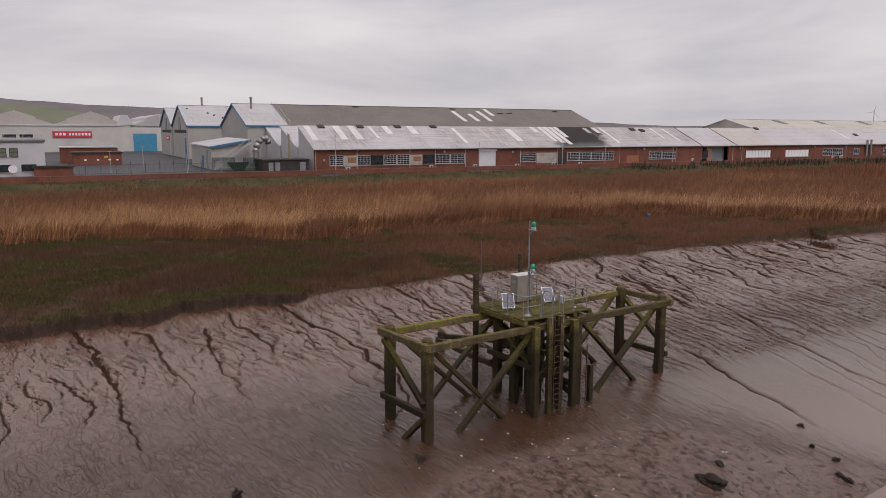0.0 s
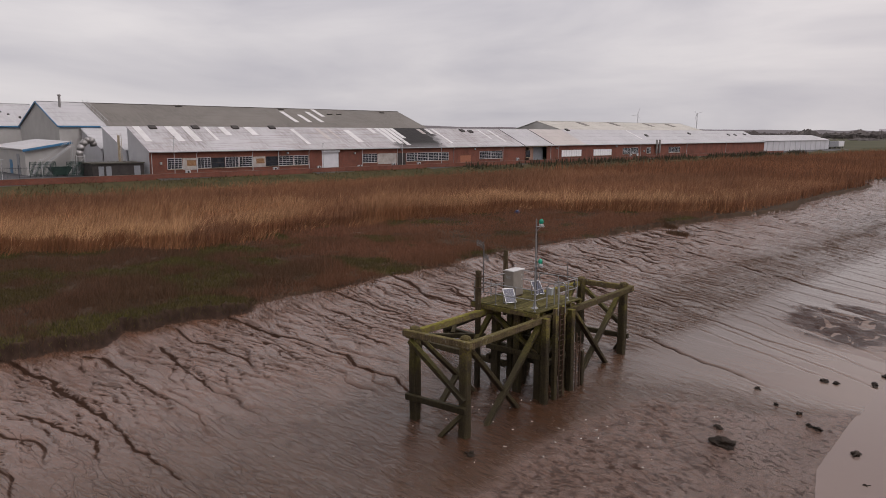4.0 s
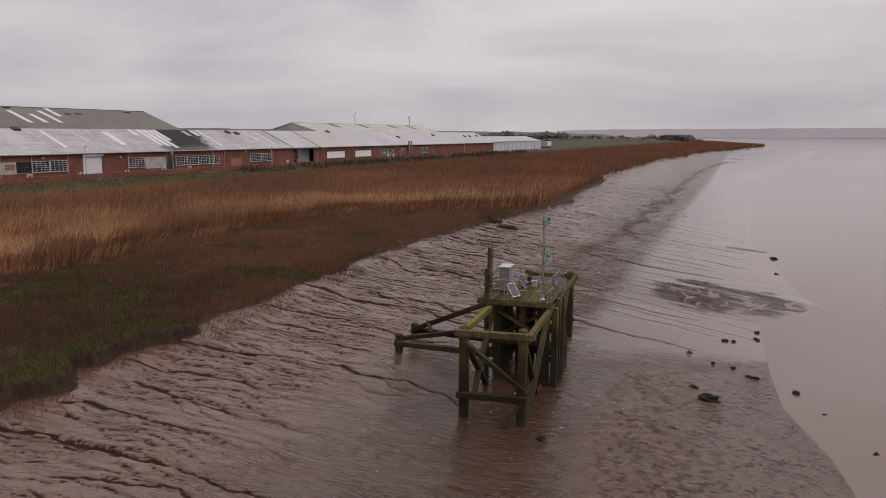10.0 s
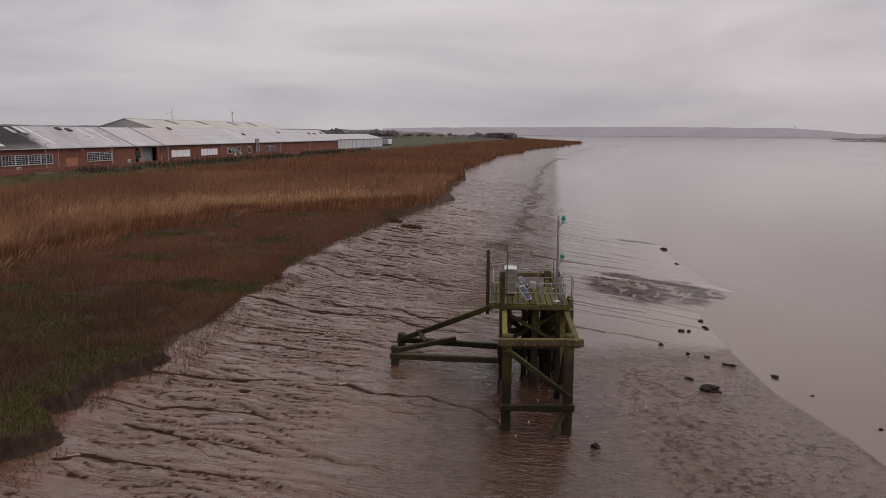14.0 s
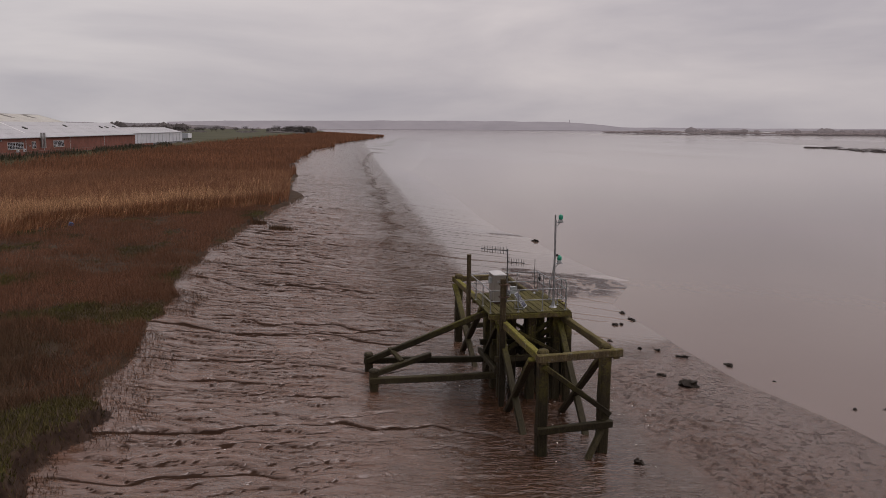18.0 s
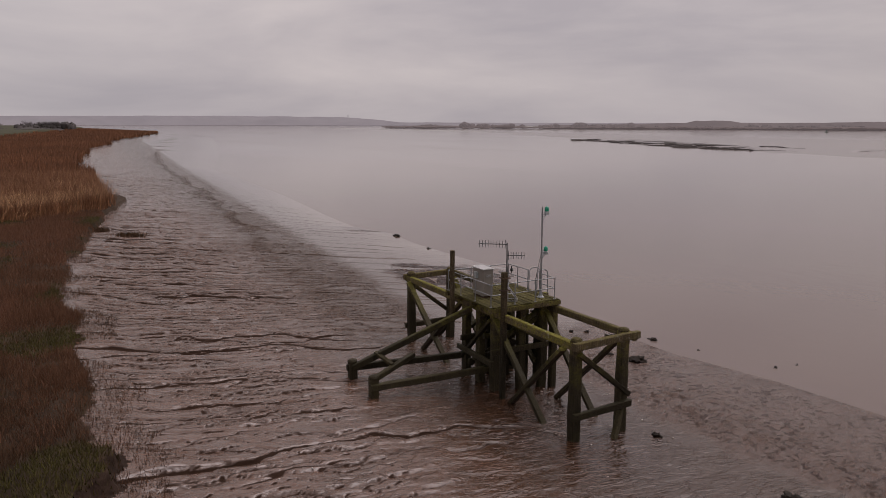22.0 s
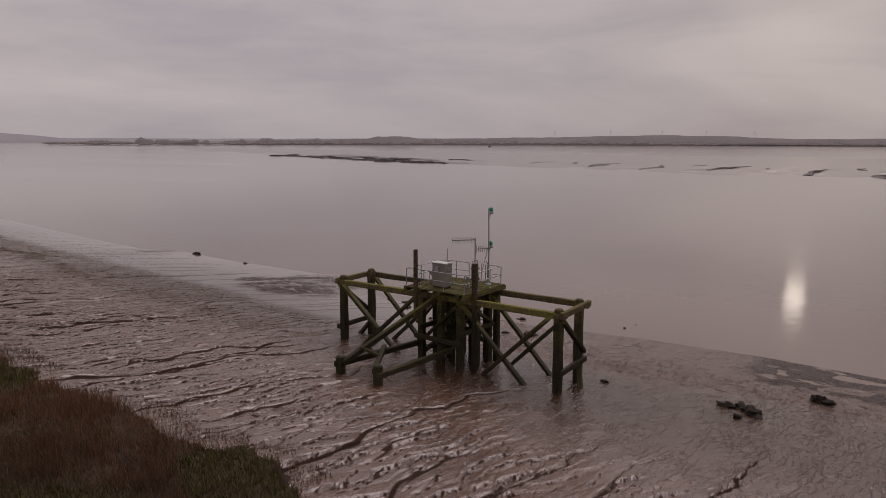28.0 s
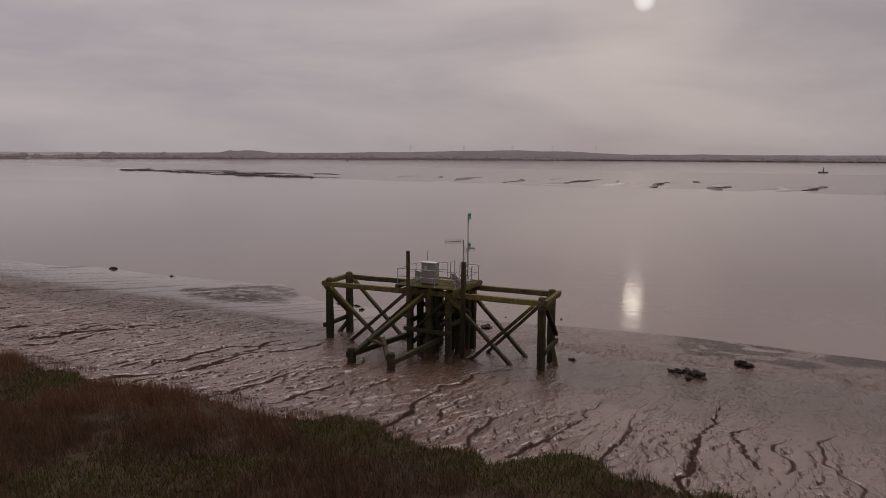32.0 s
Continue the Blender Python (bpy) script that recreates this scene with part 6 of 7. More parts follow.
def window(parent, u0, u1, z0, z1, cols, rows, n=0.0, glass=None, name="window", label="", mat=None):
    """A steel window set in the wall face at n, with its bars, glass and sill."""
    win = part(name, Geo().bar((u0, n - 0.02, z0), (u1, n - 0.02, z0), 0.10, 0.09).bar((u0, n - 0.02, z1), (u1, n - 0.02, z1), 0.10, 0.09)
               .bar((u0, n - 0.02, z0), (u0, n - 0.02, z1), 0.10, 0.09).bar((u1, n - 0.02, z0), (u1, n - 0.02, z1), 0.10, 0.09), mat or FRAME_WHITE, parent, label)
    for i in range(1, cols):
        x = u0 + (u1 - u0) * i / cols
        part("glazing_bar", Geo().bar((x, n - 0.03, z0), (x, n - 0.03, z1), 0.05, 0.05), mat or FRAME_WHITE, win)
    for i in range(1, rows):
        z = z0 + (z1 - z0) * i / rows
        part("glazing_bar", Geo().bar((u0, n - 0.03, z), (u1, n - 0.03, z), 0.05, 0.06), mat or FRAME_WHITE, win)
    part("pane", Geo().box(u0, n - 0.015, z0, u1, n + 0.02, z1), glass or GLASS_DARK, win)
    part("sill", Geo().bar((u0 - 0.1, n - 0.08, z0 - 0.08), (u1 + 0.1, n - 0.08, z0 - 0.08), 0.2, 0.08), CREAM_STEEL, win)
    return win


def shutter_door(parent, u0, u1, z1, n, mat, label, slats=12, box=True):
    d = part("roller_door", Geo().box(u0, n - 0.03, 0, u1, n + 0.05, z1), mat, parent, label)
    slat = Geo().bar((u0 + 0.05, n - 0.04, 0), (u1 - 0.05, n - 0.04, 0), 0.03, z1 / slats - 0.03, (0, 0, 1), 0.2).mesh("slat", mat)
    for i in range(slats):
        part("slat", slat, None, d).location.z = z1 * (i + 0.5) / slats
    if box:
        part("shutter_box", Geo().bar((u0 - 0.15, n - 0.2, z1 + 0.2), (u1 + 0.15, n - 0.2, z1 + 0.2), 0.4, 0.42, (0, 0, 1), 0.1), mat, d)
    return d


def gable_shed(name, u0, u1, n0, n1, eave, ridge_z, wall, roof, label, trim=None, over=0.3):
    """A shed with its ridge along u; both gable walls, side walls and two roof slopes."""
    s = thing(name, at(u0, n0), label, "shed", "works sheds")
    du, dn = u1 - u0, n1 - n0
    mid, t = dn / 2, 0.25
    gable = [(0, 0), (dn, 0), (dn, eave), (mid, ridge_z), (0, eave)]
    for u in (0, du - t):
        part("gable_wall", Geo().add([(x, y, z) for x in (u, u + t) for y, z in gable], [(0, 1, 2, 3, 4), (9, 8, 7, 6, 5)] + [((i + 1) % 5, i, 5 + i, 5 + (i + 1) % 5) for i in range(5)]), wall, s)
    part("side_wall", Geo().box(t, 0, 0, du - t, t, eave - 0.02), wall, s)
    part("side_wall", Geo().box(t, dn - t, 0, du - t, dn, eave - 0.02), wall, s)
    k = (ridge_z - eave) / mid
    for a, b in (((-over, eave - k * over), (mid, ridge_z)), ((dn + over, eave - k * over), (mid, ridge_z))):
        (ya, za), (yb, zb) = a, b
        part("roof_slope", Geo().add([(u, y, z + h) for h in (0.02, 0.16) for u, y, z in ((-over, ya, za), (du + over, ya, za), (du + over, yb, zb), (-over, yb, zb))],
                                     [(3, 2, 1, 0), (4, 5, 6, 7), (0, 1, 5, 4), (1, 2, 6, 5), (2, 3, 7, 6), (3, 0, 4, 7)]), roof, s)
    part("ridge_cap", Geo().bar((-over, mid, ridge_z + 0.18), (du + over, mid, ridge_z + 0.18), 0.5, 0.10), roof, s)
    if trim:
        for ya, za in ((-over, eave - k * over), (dn + over, eave - k * over)):
            part("barge_board", Geo().bar((-over - 0.05, ya, za + 0.02), (-over - 0.05, mid, ridge_z + 0.02), 0.12, 0.36, (0, 0, 1)), trim, s)
        part("fascia", Geo().bar((-over, -over - 0.05, eave - k * over), (du + over, -over - 0.05, eave - k * over), 0.12, 0.36), trim, s)
    return s


# long brick range with a lean-to roof along the river
WALL_H, ROOF_N, ROOF_RISE = 4.25, 10.0, 4.55
works = thing("brick_works", at(0, 0), "long derelict single-storey red brick works with sheet roof and broken windows", "building")
OPEN = [(37.7, 42.3, 0, 3.6), (106.9, 116.8, 0, 3.9)]
cuts = sorted({0.0, 268.8, *(v for o in OPEN for v in o[:2])})
for a, b in zip(cuts, cuts[1:]):
    if any(abs(a - o[0]) < 0.01 for o in OPEN):
        top = next(o[3] for o in OPEN if abs(a - o[0]) < 0.01)
        part("lintel_wall", Geo().box(a, 0, top, b, 0.35, WALL_H), BRICK, works)
    else:
        part("front_wall", Geo().box(a, 0, -0.4, b, 0.35, WALL_H), BRICK, works)
part("end_wall", Geo().add([(u, y, z) for u in (0, 0.3) for y, z in ((0.36, 0), (ROOF_N, 0), (ROOF_N, WALL_H + ROOF_RISE), (0.36, WALL_H + 0.15))],
                           [(0, 1, 2, 3), (7, 6, 5, 4), (1, 0, 4, 5), (2, 1, 5, 6), (3, 2, 6, 7), (0, 3, 7, 4)]), CLAD_WHITE, works, "white sheet-clad end wall")
part("end_wall", Geo().box(268.5, 0.36, 0, 268.8, 30, WALL_H), BRICK, works)
part("back_wall", Geo().box(0.3, ROOF_N - 0.2, 0, 268.5, ROOF_N, WALL_H + ROOF_RISE - 0.1), CLAD_WHITE, works)


def slope(u, n, lift=0.0):
    return (u, n, WALL_H + ROOF_RISE * n / ROOF_N + lift)


def roof_sheet(name, u0, u1, n0, n1, mat, lift=0.0, thick=0.12, parent=None, label=""):
    v = [slope(u, n, lift + h) for h in (0.0, thick) for u, n in ((u0, n0), (u1, n0), (u1, n1), (u0, n1))]
    return part(name, Geo().add(v, [(3, 2, 1, 0), (4, 5, 6, 7), (0, 1, 5, 4), (1, 2, 6, 5), (2, 3, 7, 6), (3, 0, 4, 7)]), mat, parent or works, label)


for u0, u1, mat, label in ((-0.2, 106.3, ROOF_OLD, "stained sheet roof scorched black by fire"), (106.5, 119.7, ROOF_PALE, ""), (119.9, 136.3, ROOF_TAN, ""), (136.4, 269.1, ROOF_PALE, "")):
    roof_sheet("roof", u0, u1, -0.45, ROOF_N + 0.05, mat, label=label)
for u in (106.4, 119.8):
    part("roof_joint", Geo().bar(slope(u, -0.45, 0.14), slope(u, ROOF_N, 0.14), 0.25, 0.12), DARK, works)
for u0, u1, n0, n1 in ((0.9, 2.2, 3.6, 9.8), (7.2, 8.7, 3.7, 9.9), (10.6, 12.1, 3.7, 9.9), (15.3, 16.0, 4.1, 9.8), (18.5, 19.9, 6.2, 9.8), (24.5, 26.1, 6.2, 9.9), (35.4, 36.4, 2.0, 9.0), (49.8, 51.5, 2.8, 8.6),
                       (57.7, 58.9, 7.2, 9.8), (60.1, 61.2, 2.5, 9.8), (61.6, 63.0, 1.8, 9.7), (63.4, 64.6, 1.0, 9.7), (64.9, 66.1, 4.6, 9.8), (76.7, 77.9, 6.9, 9.7), (79.1, 79.9, 1.6, 9.7), (173.2, 174.2, 2.7, 9.6), (96.5, 97.2, 4, 9.4), (100.5, 101.3, 2.2, 9.2)):
    roof_sheet("roof_light", u0, u1, n0, n1, ROOFLIGHT, 0.13, 0.06, label="pale translucent roof sheet")
for u0, u1, n0, n1 in ((42.2, 43.4, 4.2, 9.6), (45.5, 46.2, 4.6, 9.5), (73.8, 75.0, 6.9, 9.4)):
    roof_sheet("roof_patch", u0, u1, n0, n1, ROOF_TAN, 0.13, 0.05)
for u0, n0 in ((3.9, 8.7), (12.7, 8.8), (21.6, 8.9), (30.5, 9.0), (89.2, 8.1), (92.0, 7.5), (138.2, 8.9), (180, 5.0), (214, 6.5), (246, 5.5), (252, 5.4), (262, 5.8)):
    v = roof_sheet("roof_vent", u0, u0 + 1.45, n0, n0 + 1.1, DARK, 0.13, 0.3, label="dark open roof vent")
part("gutter", Geo().bar((-0.2, -0.55, WALL_H - 0.06), (269, -0.55, WALL_H - 0.06), 0.16, 0.14), PIPE, works)
for u0, u1, cols in ((3.2, 6.0, 4), (9.1, 11.8, 4), (14.9, 17.7, 4), (17.9, 20.7, 4), (26.9, 30.4, 4), (30.6, 34.1, 4), (48.9, 53.1, 5), (62.2, 65.6, 4), (65.8, 69.2, 4), (69.4, 72.8, 4), (73.0, 76.4, 4), (88.0, 92.3, 5), (92.5, 96.9, 5), (157.1, 161.6, 5), (161.8, 166.4, 5), (172, 174.6, 3), (187, 195, 8)):
    window(works, u0, u1, 1.0, 2.95, cols, 5, label="steel window with many broken dark panes")
for u0, u1 in ((11.9, 14.7), (23.9, 26.7), (107.1, 108.9)):
    window(works, u0, u1, 1.0, 2.9, 2, 2, mat=DARK, label="dark bare window opening")
for u0, u1 in ((123.8, 133.8), (140.3, 150.4)):
    window(works, u0, u1, 0.85, 2.75, 8, 1, glass=SIGN_WHITE, label="window blanked with white panels")
for u0, u1, z0, z1 in ((6.15, 9.0, 0.75, 2.95), (20.85, 23.75, 0.8, 2.95)):
    bd = part("boarded_panel", Geo().box(u0, -0.06, z0, u1, -0.004, z1), PALE_WALL, works, "pale boarded-up opening with rusty grille")
    part("grille", Geo().box(u0 + 0.8, -0.10, z0 + 0.75, u1 - 0.25, -0.062, z1 - 0.4), simple("rust_orange_board", (0.16, 0.07, 0.03), (0.36, 0.22, 0.11), 3, 0.9), bd)
part("pale_render_panel", Geo().box(53.3, -0.05, 0.55, 59.0, -0.004, 3.0), PALE_WALL, works, "patched pale rendered panel")
part("dark_doorway", Geo().box(59.4, -0.03, 0, 61.9, -0.003, 3.0), DARK, works)
part("brick_infill", Geo().box(80.6, -0.08, 0.1, 84.5, -0.004, 2.0), simple("orange_brick_infill", (0.26, 0.10, 0.055), (0.33, 0.14, 0.08), 3, 0.9), works, "fresh orange brick infill")
shutter_door(works, 37.8, 42.2, 3.55, 0.12, SHUTTER, "white roller shutter door", 14)
shutter_door(works, 111.0, 116.6, 3.8, 1.4, SHUTTER_GREY, "grey roller door in a deep recess", 14, False)
part("recess_pier", Geo().box(109.0, 0.4, 0, 110.9, 1.5, 3.9), simple("pale_pier_brick", (0.24, 0.14, 0.10), (0.32, 0.20, 0.15), 3, 0.9), works)
part("recess_beam", Geo().bar((106.9, -0.12, 4.0), (116.8, -0.12, 4.0), 0.3, 0.3), CREAM_STEEL, works)
part("duct_stack", Geo().tube((177.6, -0.55, 0.9), (177.6, -0.55, 5.6), 0.33, 0.33, 10), DUCT, works)
part("duct_stack", Geo().tube((179.6, -0.55, 0.9), (179.6, -0.55, 5.6), 0.33, 0.33, 10), DUCT, works)
for u in (0.25, 8.95, 20.8, 26.8, 34.3, 48.7, 59.2, 78.2, 97.2, 118.4, 122, 168, 200, 232):
    part("drainpipe", Geo().path([(u, -0.5, WALL_H - 0.1), (u, -0.10, WALL_H - 0.6), (u, -0.10, 0.0)], 0.07, 6), PIPE, works)
for u, z in ((1.9, 1.9), (29, 3.3), (46.5, 3.0), (60.6, 3.6), (86, 3.4), (121, 3.2), (153, 3.4), (170, 1.6)):
    part("wall_box", Geo().bar((u, -0.18, z), (u, -0.18, z + 0.45), 0.3, 0.5, (0, 1, 0), 0.1), LAMP_GREY, works)
for u, h in ((6.5, 0.6), (25.2, 0.7), (36, 0.6), (47, 0.5), (57, 0.7), (65, 0.6), (102, 0.9), (160, 0.8), (164, 1.0)):
    c = thing("air_unit", at(u, -1.3), "pale outdoor air unit standing beside the brick wall", "air unit", "air units")
    part("case", Geo().bar((0, 0, 0.1), (0, 0, 0.1 + h), 0.9, 0.45, (0, 1, 0), 0.06), FRAME_WHITE, c)
    part("foot", Geo().box(-0.4, -0.2, 0, 0.4, 0.2, 0.1), LAMP_GREY, c)
    part("fan_grille", Geo().lathe([(0.22, 0), (0.22, 0.02)], 10).tube((0, 0, 0), (0, 0, 0.04), 0.05, 0.05, 6), DARK, c).matrix_basis = pose(0, -0.24, 0.1 + h / 2, 90, 0, 0)
for u, h in ((3.6, 7.0), (36.5, 5.5), (59, 6.0), (71.8, 5.2), (94, 4.5), (175, 4.6)):
    lp = thing("yard_lamp", at(u, -2.2), "slim steel yard lamp post near the works wall", "lamp post", "yard lamps")
    part("post", Geo().tube((0, 0, 0), (0, 0, h), 0.07, 0.05, 7), PIPE, lp)
    part("head", Geo().bar((0, 0.1, h), (0, -0.5, h + 0.05), 0.16, 0.1), PIPE, lp)

# saw-tooth bays and the big grey shed behind
for i, n0 in enumerate((12.6, 25.8)):
    bay = thing("sawtooth_bay", at(0.5, n0), "white sheet-clad saw-tooth factory bay", "factory bay", "saw-tooth bays")
    d, L = 12.0, 105.5
    part("end_wall", Geo().add([(u, y, z) for u in (0, 0.3) for y, z in ((0, 0), (d, 0), (d, 8.75), (0, 4.3))], [(0, 1, 2, 3), (7, 6, 5, 4), (1, 0, 4, 5), (2, 1, 5, 6), (3, 2, 6, 7), (0, 3, 7, 4)]), CLAD_WHITE, bay)
    part("roof", Geo().add([(u, y, z + h) for h in (0.02, 0.15) for u, y, z in ((-0.3, -0.3, 4.2), (L, -0.3, 4.2), (L, d, 8.78), (-0.3, d, 8.78))], [(3, 2, 1, 0), (4, 5, 6, 7), (0, 1, 5, 4), (1, 2, 6, 5), (2, 3, 7, 6), (3, 0, 4, 7)]), ROOF_PALE, bay)
    part("back_wall", Geo().box(0.3, d - 0.25, 0, L, d - 0.02, 8.7), CLAD_WHITE, bay)
    part("corner_trim", Geo().bar((-0.05, 0, 4.3), (-0.05, d, 8.8), 0.1, 0.3), FRAME_WHITE, bay)
grey = gable_shed("great_shed", 6.0, 103.0, 37.0, 66.0, 9.0, 14.35, CLAD, ROOF_GREY, "very long factory shed with grey asbestos-cement roof")
for u, a, b in ((51.3, 6.6, 11.7), (55.6, 6.8, 9.5), (59.8, 6.9, 12.0), (63.2, 11.4, 14.1)):
    k = (14.35 - 9.0) / 14.5
    part("roof_light", Geo().add([(x, y, 9.0 + k * y + h) for h in (0.17, 0.22) for x, y in ((u, a - 3), (u + 1.3, a - 3), (u + 1.3, b), (u, b))], [(3, 2, 1, 0), (4, 5, 6, 7), (0, 1, 5, 4), (1, 2, 6, 5), (2, 3, 7, 6), (3, 0, 4, 7)]), ROOFLIGHT, grey, "pale roof light strip")
for u, y in ((22, 13.6), (52, 13.4), (66.5, 10.2), (70, 10.5), (88.5, 12.8)):
    k = (14.35 - 9.0) / 14.5
    part("roof_vent", Geo().bar((u, y, 9.1 + k * y), (u + 1.6, y, 9.1 + k * y), 0.7, 0.5), DARK, grey)
gable_shed("blue_trimmed_shed", -4.0, 5.6, 37.0, 66.0, 9.0, 14.4, CLAD, ROOF_PALE, "grey-clad gabled shed end with blue trim", BLUE)
stack = thing("flue_stack", at(-0.2, 48, 12.5), "slim steel flue stack through the shed roof", "flue")
part("pipe", Geo().tube((0, 0, 0.0), (0, 0, 3.2), 0.28, 0.28, 9), DUCT, stack)
part("cowl", Geo().lathe([(0.28, 3.2), (0.42, 3.3), (0.42, 3.45), (0.1, 3.7)], 9), DUCT, stack)
walkway = thing("roof_walkway", at(5.8, 38.0, 9.2), "steel roof ladder with handrails up the shed roof", "roof ladder")
for dx in (0, 0.9):
    part("rail", Geo().tube((dx, 0.2, 0.95), (dx, 13.4, 5.95), 0.05, n=5), PIPE, walkway)
    part("stringer", Geo().tube((dx, 0.2, 0.25), (dx, 13.4, 5.25), 0.06, n=5), PIPE, walkway)
    for i in range(7):
        part("post", Geo().tube((dx, 0.3 + 2.1 * i, 0.25 + 0.79 * i), (dx, 0.3 + 2.1 * i, 1.0 + 0.79 * i), 0.04, n=5), PIPE, walkway)
gable2 = gable_shed("blue_trimmed_shed", -12.0, 3.0, 71.0, 98.0, 9.0, 14.7, CLAD, ROOF_PALE, "grey-clad gabled shed with pale roof and blue trim", BLUE)
gable1 = gable_shed("blue_trimmed_shed", -12.0, 3.0, 99.0, 124.0, 9.2, 14.6, CLAD, ROOF_PALE, "grey-clad gabled shed with pale roof and blue trim", BLUE)
for s, w in ((gable2, 27), (gable1, 25)):
    part("louvre", Geo().box(-0.10, w / 2 - 1.9, 8.0, -0.02, w / 2 + 1.9, 11.6), SHUTTER_GREY, s)
    part("band", Geo().box(-0.08, 2.0, 7.0, -0.02, w - 4, 7.9), DARK, s)
    part("door", Geo().box(-0.10, 3.2, 0, -0.02, 5.4, 5.6 if w == 27 else 4.0), BLUE if w == 27 else CLAD_CREAM, s)
part("sign", Geo().box(-0.12, 6.0, 4.7, -0.02, 12.5, 6.0), RED_SIGN, gable1, "small red and white sign")
part("sign_bar", Geo().box(-0.15, 7.0, 5.1, -0.121, 11.5, 5.6), SIGN_WHITE, gable1)
for u, y, z in ((7.0, 8.0, 12.2), (8.4, 6.5, 11.6), (10.5, 4.5, 10.9), (1.8, 11.2, 13.4)):
    part("roof_vent", Geo().bar((u, y, z), (u, y, z + 0.6), 0.5, 0.5, (0, 1, 0)), DARK, gable2)
part("flue", Geo().tube((6.5, 13.5, 14.4), (6.5, 13.5, 17.2), 0.3, 0.3, 8), DUCT, gable2)

# lean-to with blue fascia, outside stair, duct and dark store
lean = thing("lean_to", at(-17.1, 13.2), "low grey lean-to with pale roof and blue fascia", "lean-to")
LW, LD = 7.7, 22.6
part("wall", Geo().add([(x, y, z) for y in (0, 0.25) for x, z in ((0, 0), (LW, 0), (LW, 5.8), (0, 4.5))], [(0, 1, 2, 3), (7, 6, 5, 4), (1, 0, 4, 5), (2, 1, 5, 6), (3, 2, 6, 7), (0, 3, 7, 4)]), CLAD, lean)
part("wall", Geo().box(0, 0.26, 0, 0.25, LD, 4.5), CLAD, lean)
part("wall", Geo().box(LW - 0.25, 0.26, 0, LW, LD, 5.7), CLAD, lean)
part("roof", Geo().add([(u, y, z) for z0 in (4.5, 4.68) for u, y, z in ((-0.4, -0.5, z0), (LW + 0.2, -0.5, z0 + 1.4), (LW + 0.2, LD, z0 + 1.6), (-0.4, LD, z0 + 0.3))], [(3, 2, 1, 0), (4, 5, 6, 7), (0, 1, 5, 4), (1, 2, 6, 5), (2, 3, 7, 6), (3, 0, 4, 7)]), ROOF_PALE, lean)
part("fascia", Geo().bar((-0.45, -0.58, 4.45), (LW + 0.25, -0.58, 5.85), 0.12, 0.42), BLUE, lean)
for y, h in ((3.5, 3.8), (8.5, 2.6)):
    part("door", Geo().box(-0.07, y, 0, -0.004, y + 1.7, h), SHUTTER_GREY if h > 3 else BLUE, lean)
stair = thing("outside_stair", at(-17.2, 10.6), "galvanised outside stair against the grey shed", "stair")
for y in (0, 1.1):
    part("stringer", Geo().bar((0, y, 0.0), (7.2, y, 5.2), 0.08, 0.28), PIPE, stair)
    part("handrail", Geo().tube((0, y, 1.1), (7.2, y, 6.3), 0.04, n=6), PIPE, stair)
tread = Geo().box(-0.14, 0.04, -0.02, 0.14, 1.06, 0.02).mesh("tread", PIPE)
for i in range(26):
    part("tread", tread, None, stair).location = (0.2 + 7.0 * i / 26, 0, 0.2 + 5.0 * i / 26)
part("landing", Geo().box(7.2, 0, 5.15, 9.4, 1.1, 5.25), PIPE, stair)
for x in (7.3, 9.3):
    for y in (0.05, 1.05):
        part("leg", Geo().tube((x, y, 0), (x, y, 6.3), 0.05, n=6), PIPE, stair)
duct = thing("extract_duct", at(-9.4, 8.6), "large bent metal extract duct beside the works", "duct")
pts = [(0, 0, 3.4), (0.15, 0, 4.4), (0.6, 0, 5.4), (1.3, 0, 6.1), (2.0, 0.1, 6.4), (2.6, 0.3, 6.1), (2.8, 0.5, 5.3)]
part("bend", Geo().path(pts, 0.62, 14), DUCT, duct, smooth=True)
for x, y in ((-0.7, -0.7), (0.7, -0.7), (-0.7, 0.7), (0.7, 0.7)):
    part("leg", Geo().tube((x, y, 0), (x, y, 3.6), 0.07, n=6), PIPE, duct)
for z in (0.4, 2.0, 3.4):
    part("brace", Geo().tube((-0.7, -0.7, z), (0.7, -0.7, z + (1.2 if z < 3 else 0)), 0.05, n=5), PIPE, duct)
part("hopper", Geo().lathe([(0.25, 0.8), (0.75, 2.2), (0.75, 3.5)], 10), DUCT, duct)
store = thing("dark_store", at(-9.9, 0.7), "low dark flat-roofed store with pale doors", "store")
part("wall", Geo().box(0, 0, 0, 9.0, 0.25, 2.2), DARK, store)
part("wall", Geo().box(0, 0.26, 0, 0.25, 6.0, 2.2), DARK, store)
part("roof", Geo().box(-0.2, -0.2, 2.21, 9.1, 6.2, 2.42), simple("mossy_felt_roof", (0.035, 0.034, 0.026), (0.075, 0.070, 0.055), 0.8, 0.9), store)
for x, w in ((1.0, 0.9), (2.3, 0.9), (7.2, 1.1)):
    part("door", Geo().box(x, -0.06, 0.05, x + w, -0.004, 1.8), SHUTTER_GREY, store)
plant = thing("plant_stack", at(-3.4, 5.4), "rusty cream ladder and stack by the white end wall", "plant")
part("pipe", Geo().tube((0, 0, 0), (0, 0, 7.2), 0.22, 0.22, 8), CREAM_STEEL, plant)
for s in (-0.35, 0.35):
    part("stile", Geo().tube((s, -0.4, 0), (s, -0.4, 7.6), 0.04, n=5), CREAM_STEEL, plant)
rg = Geo().tube((-0.35, -0.4, 0), (0.35, -0.4, 0), 0.025, n=5).mesh("rung", CREAM_STEEL)
for i in range(20):
    part("rung", rg, None, plant).location.z = 0.3 + 0.36 * i

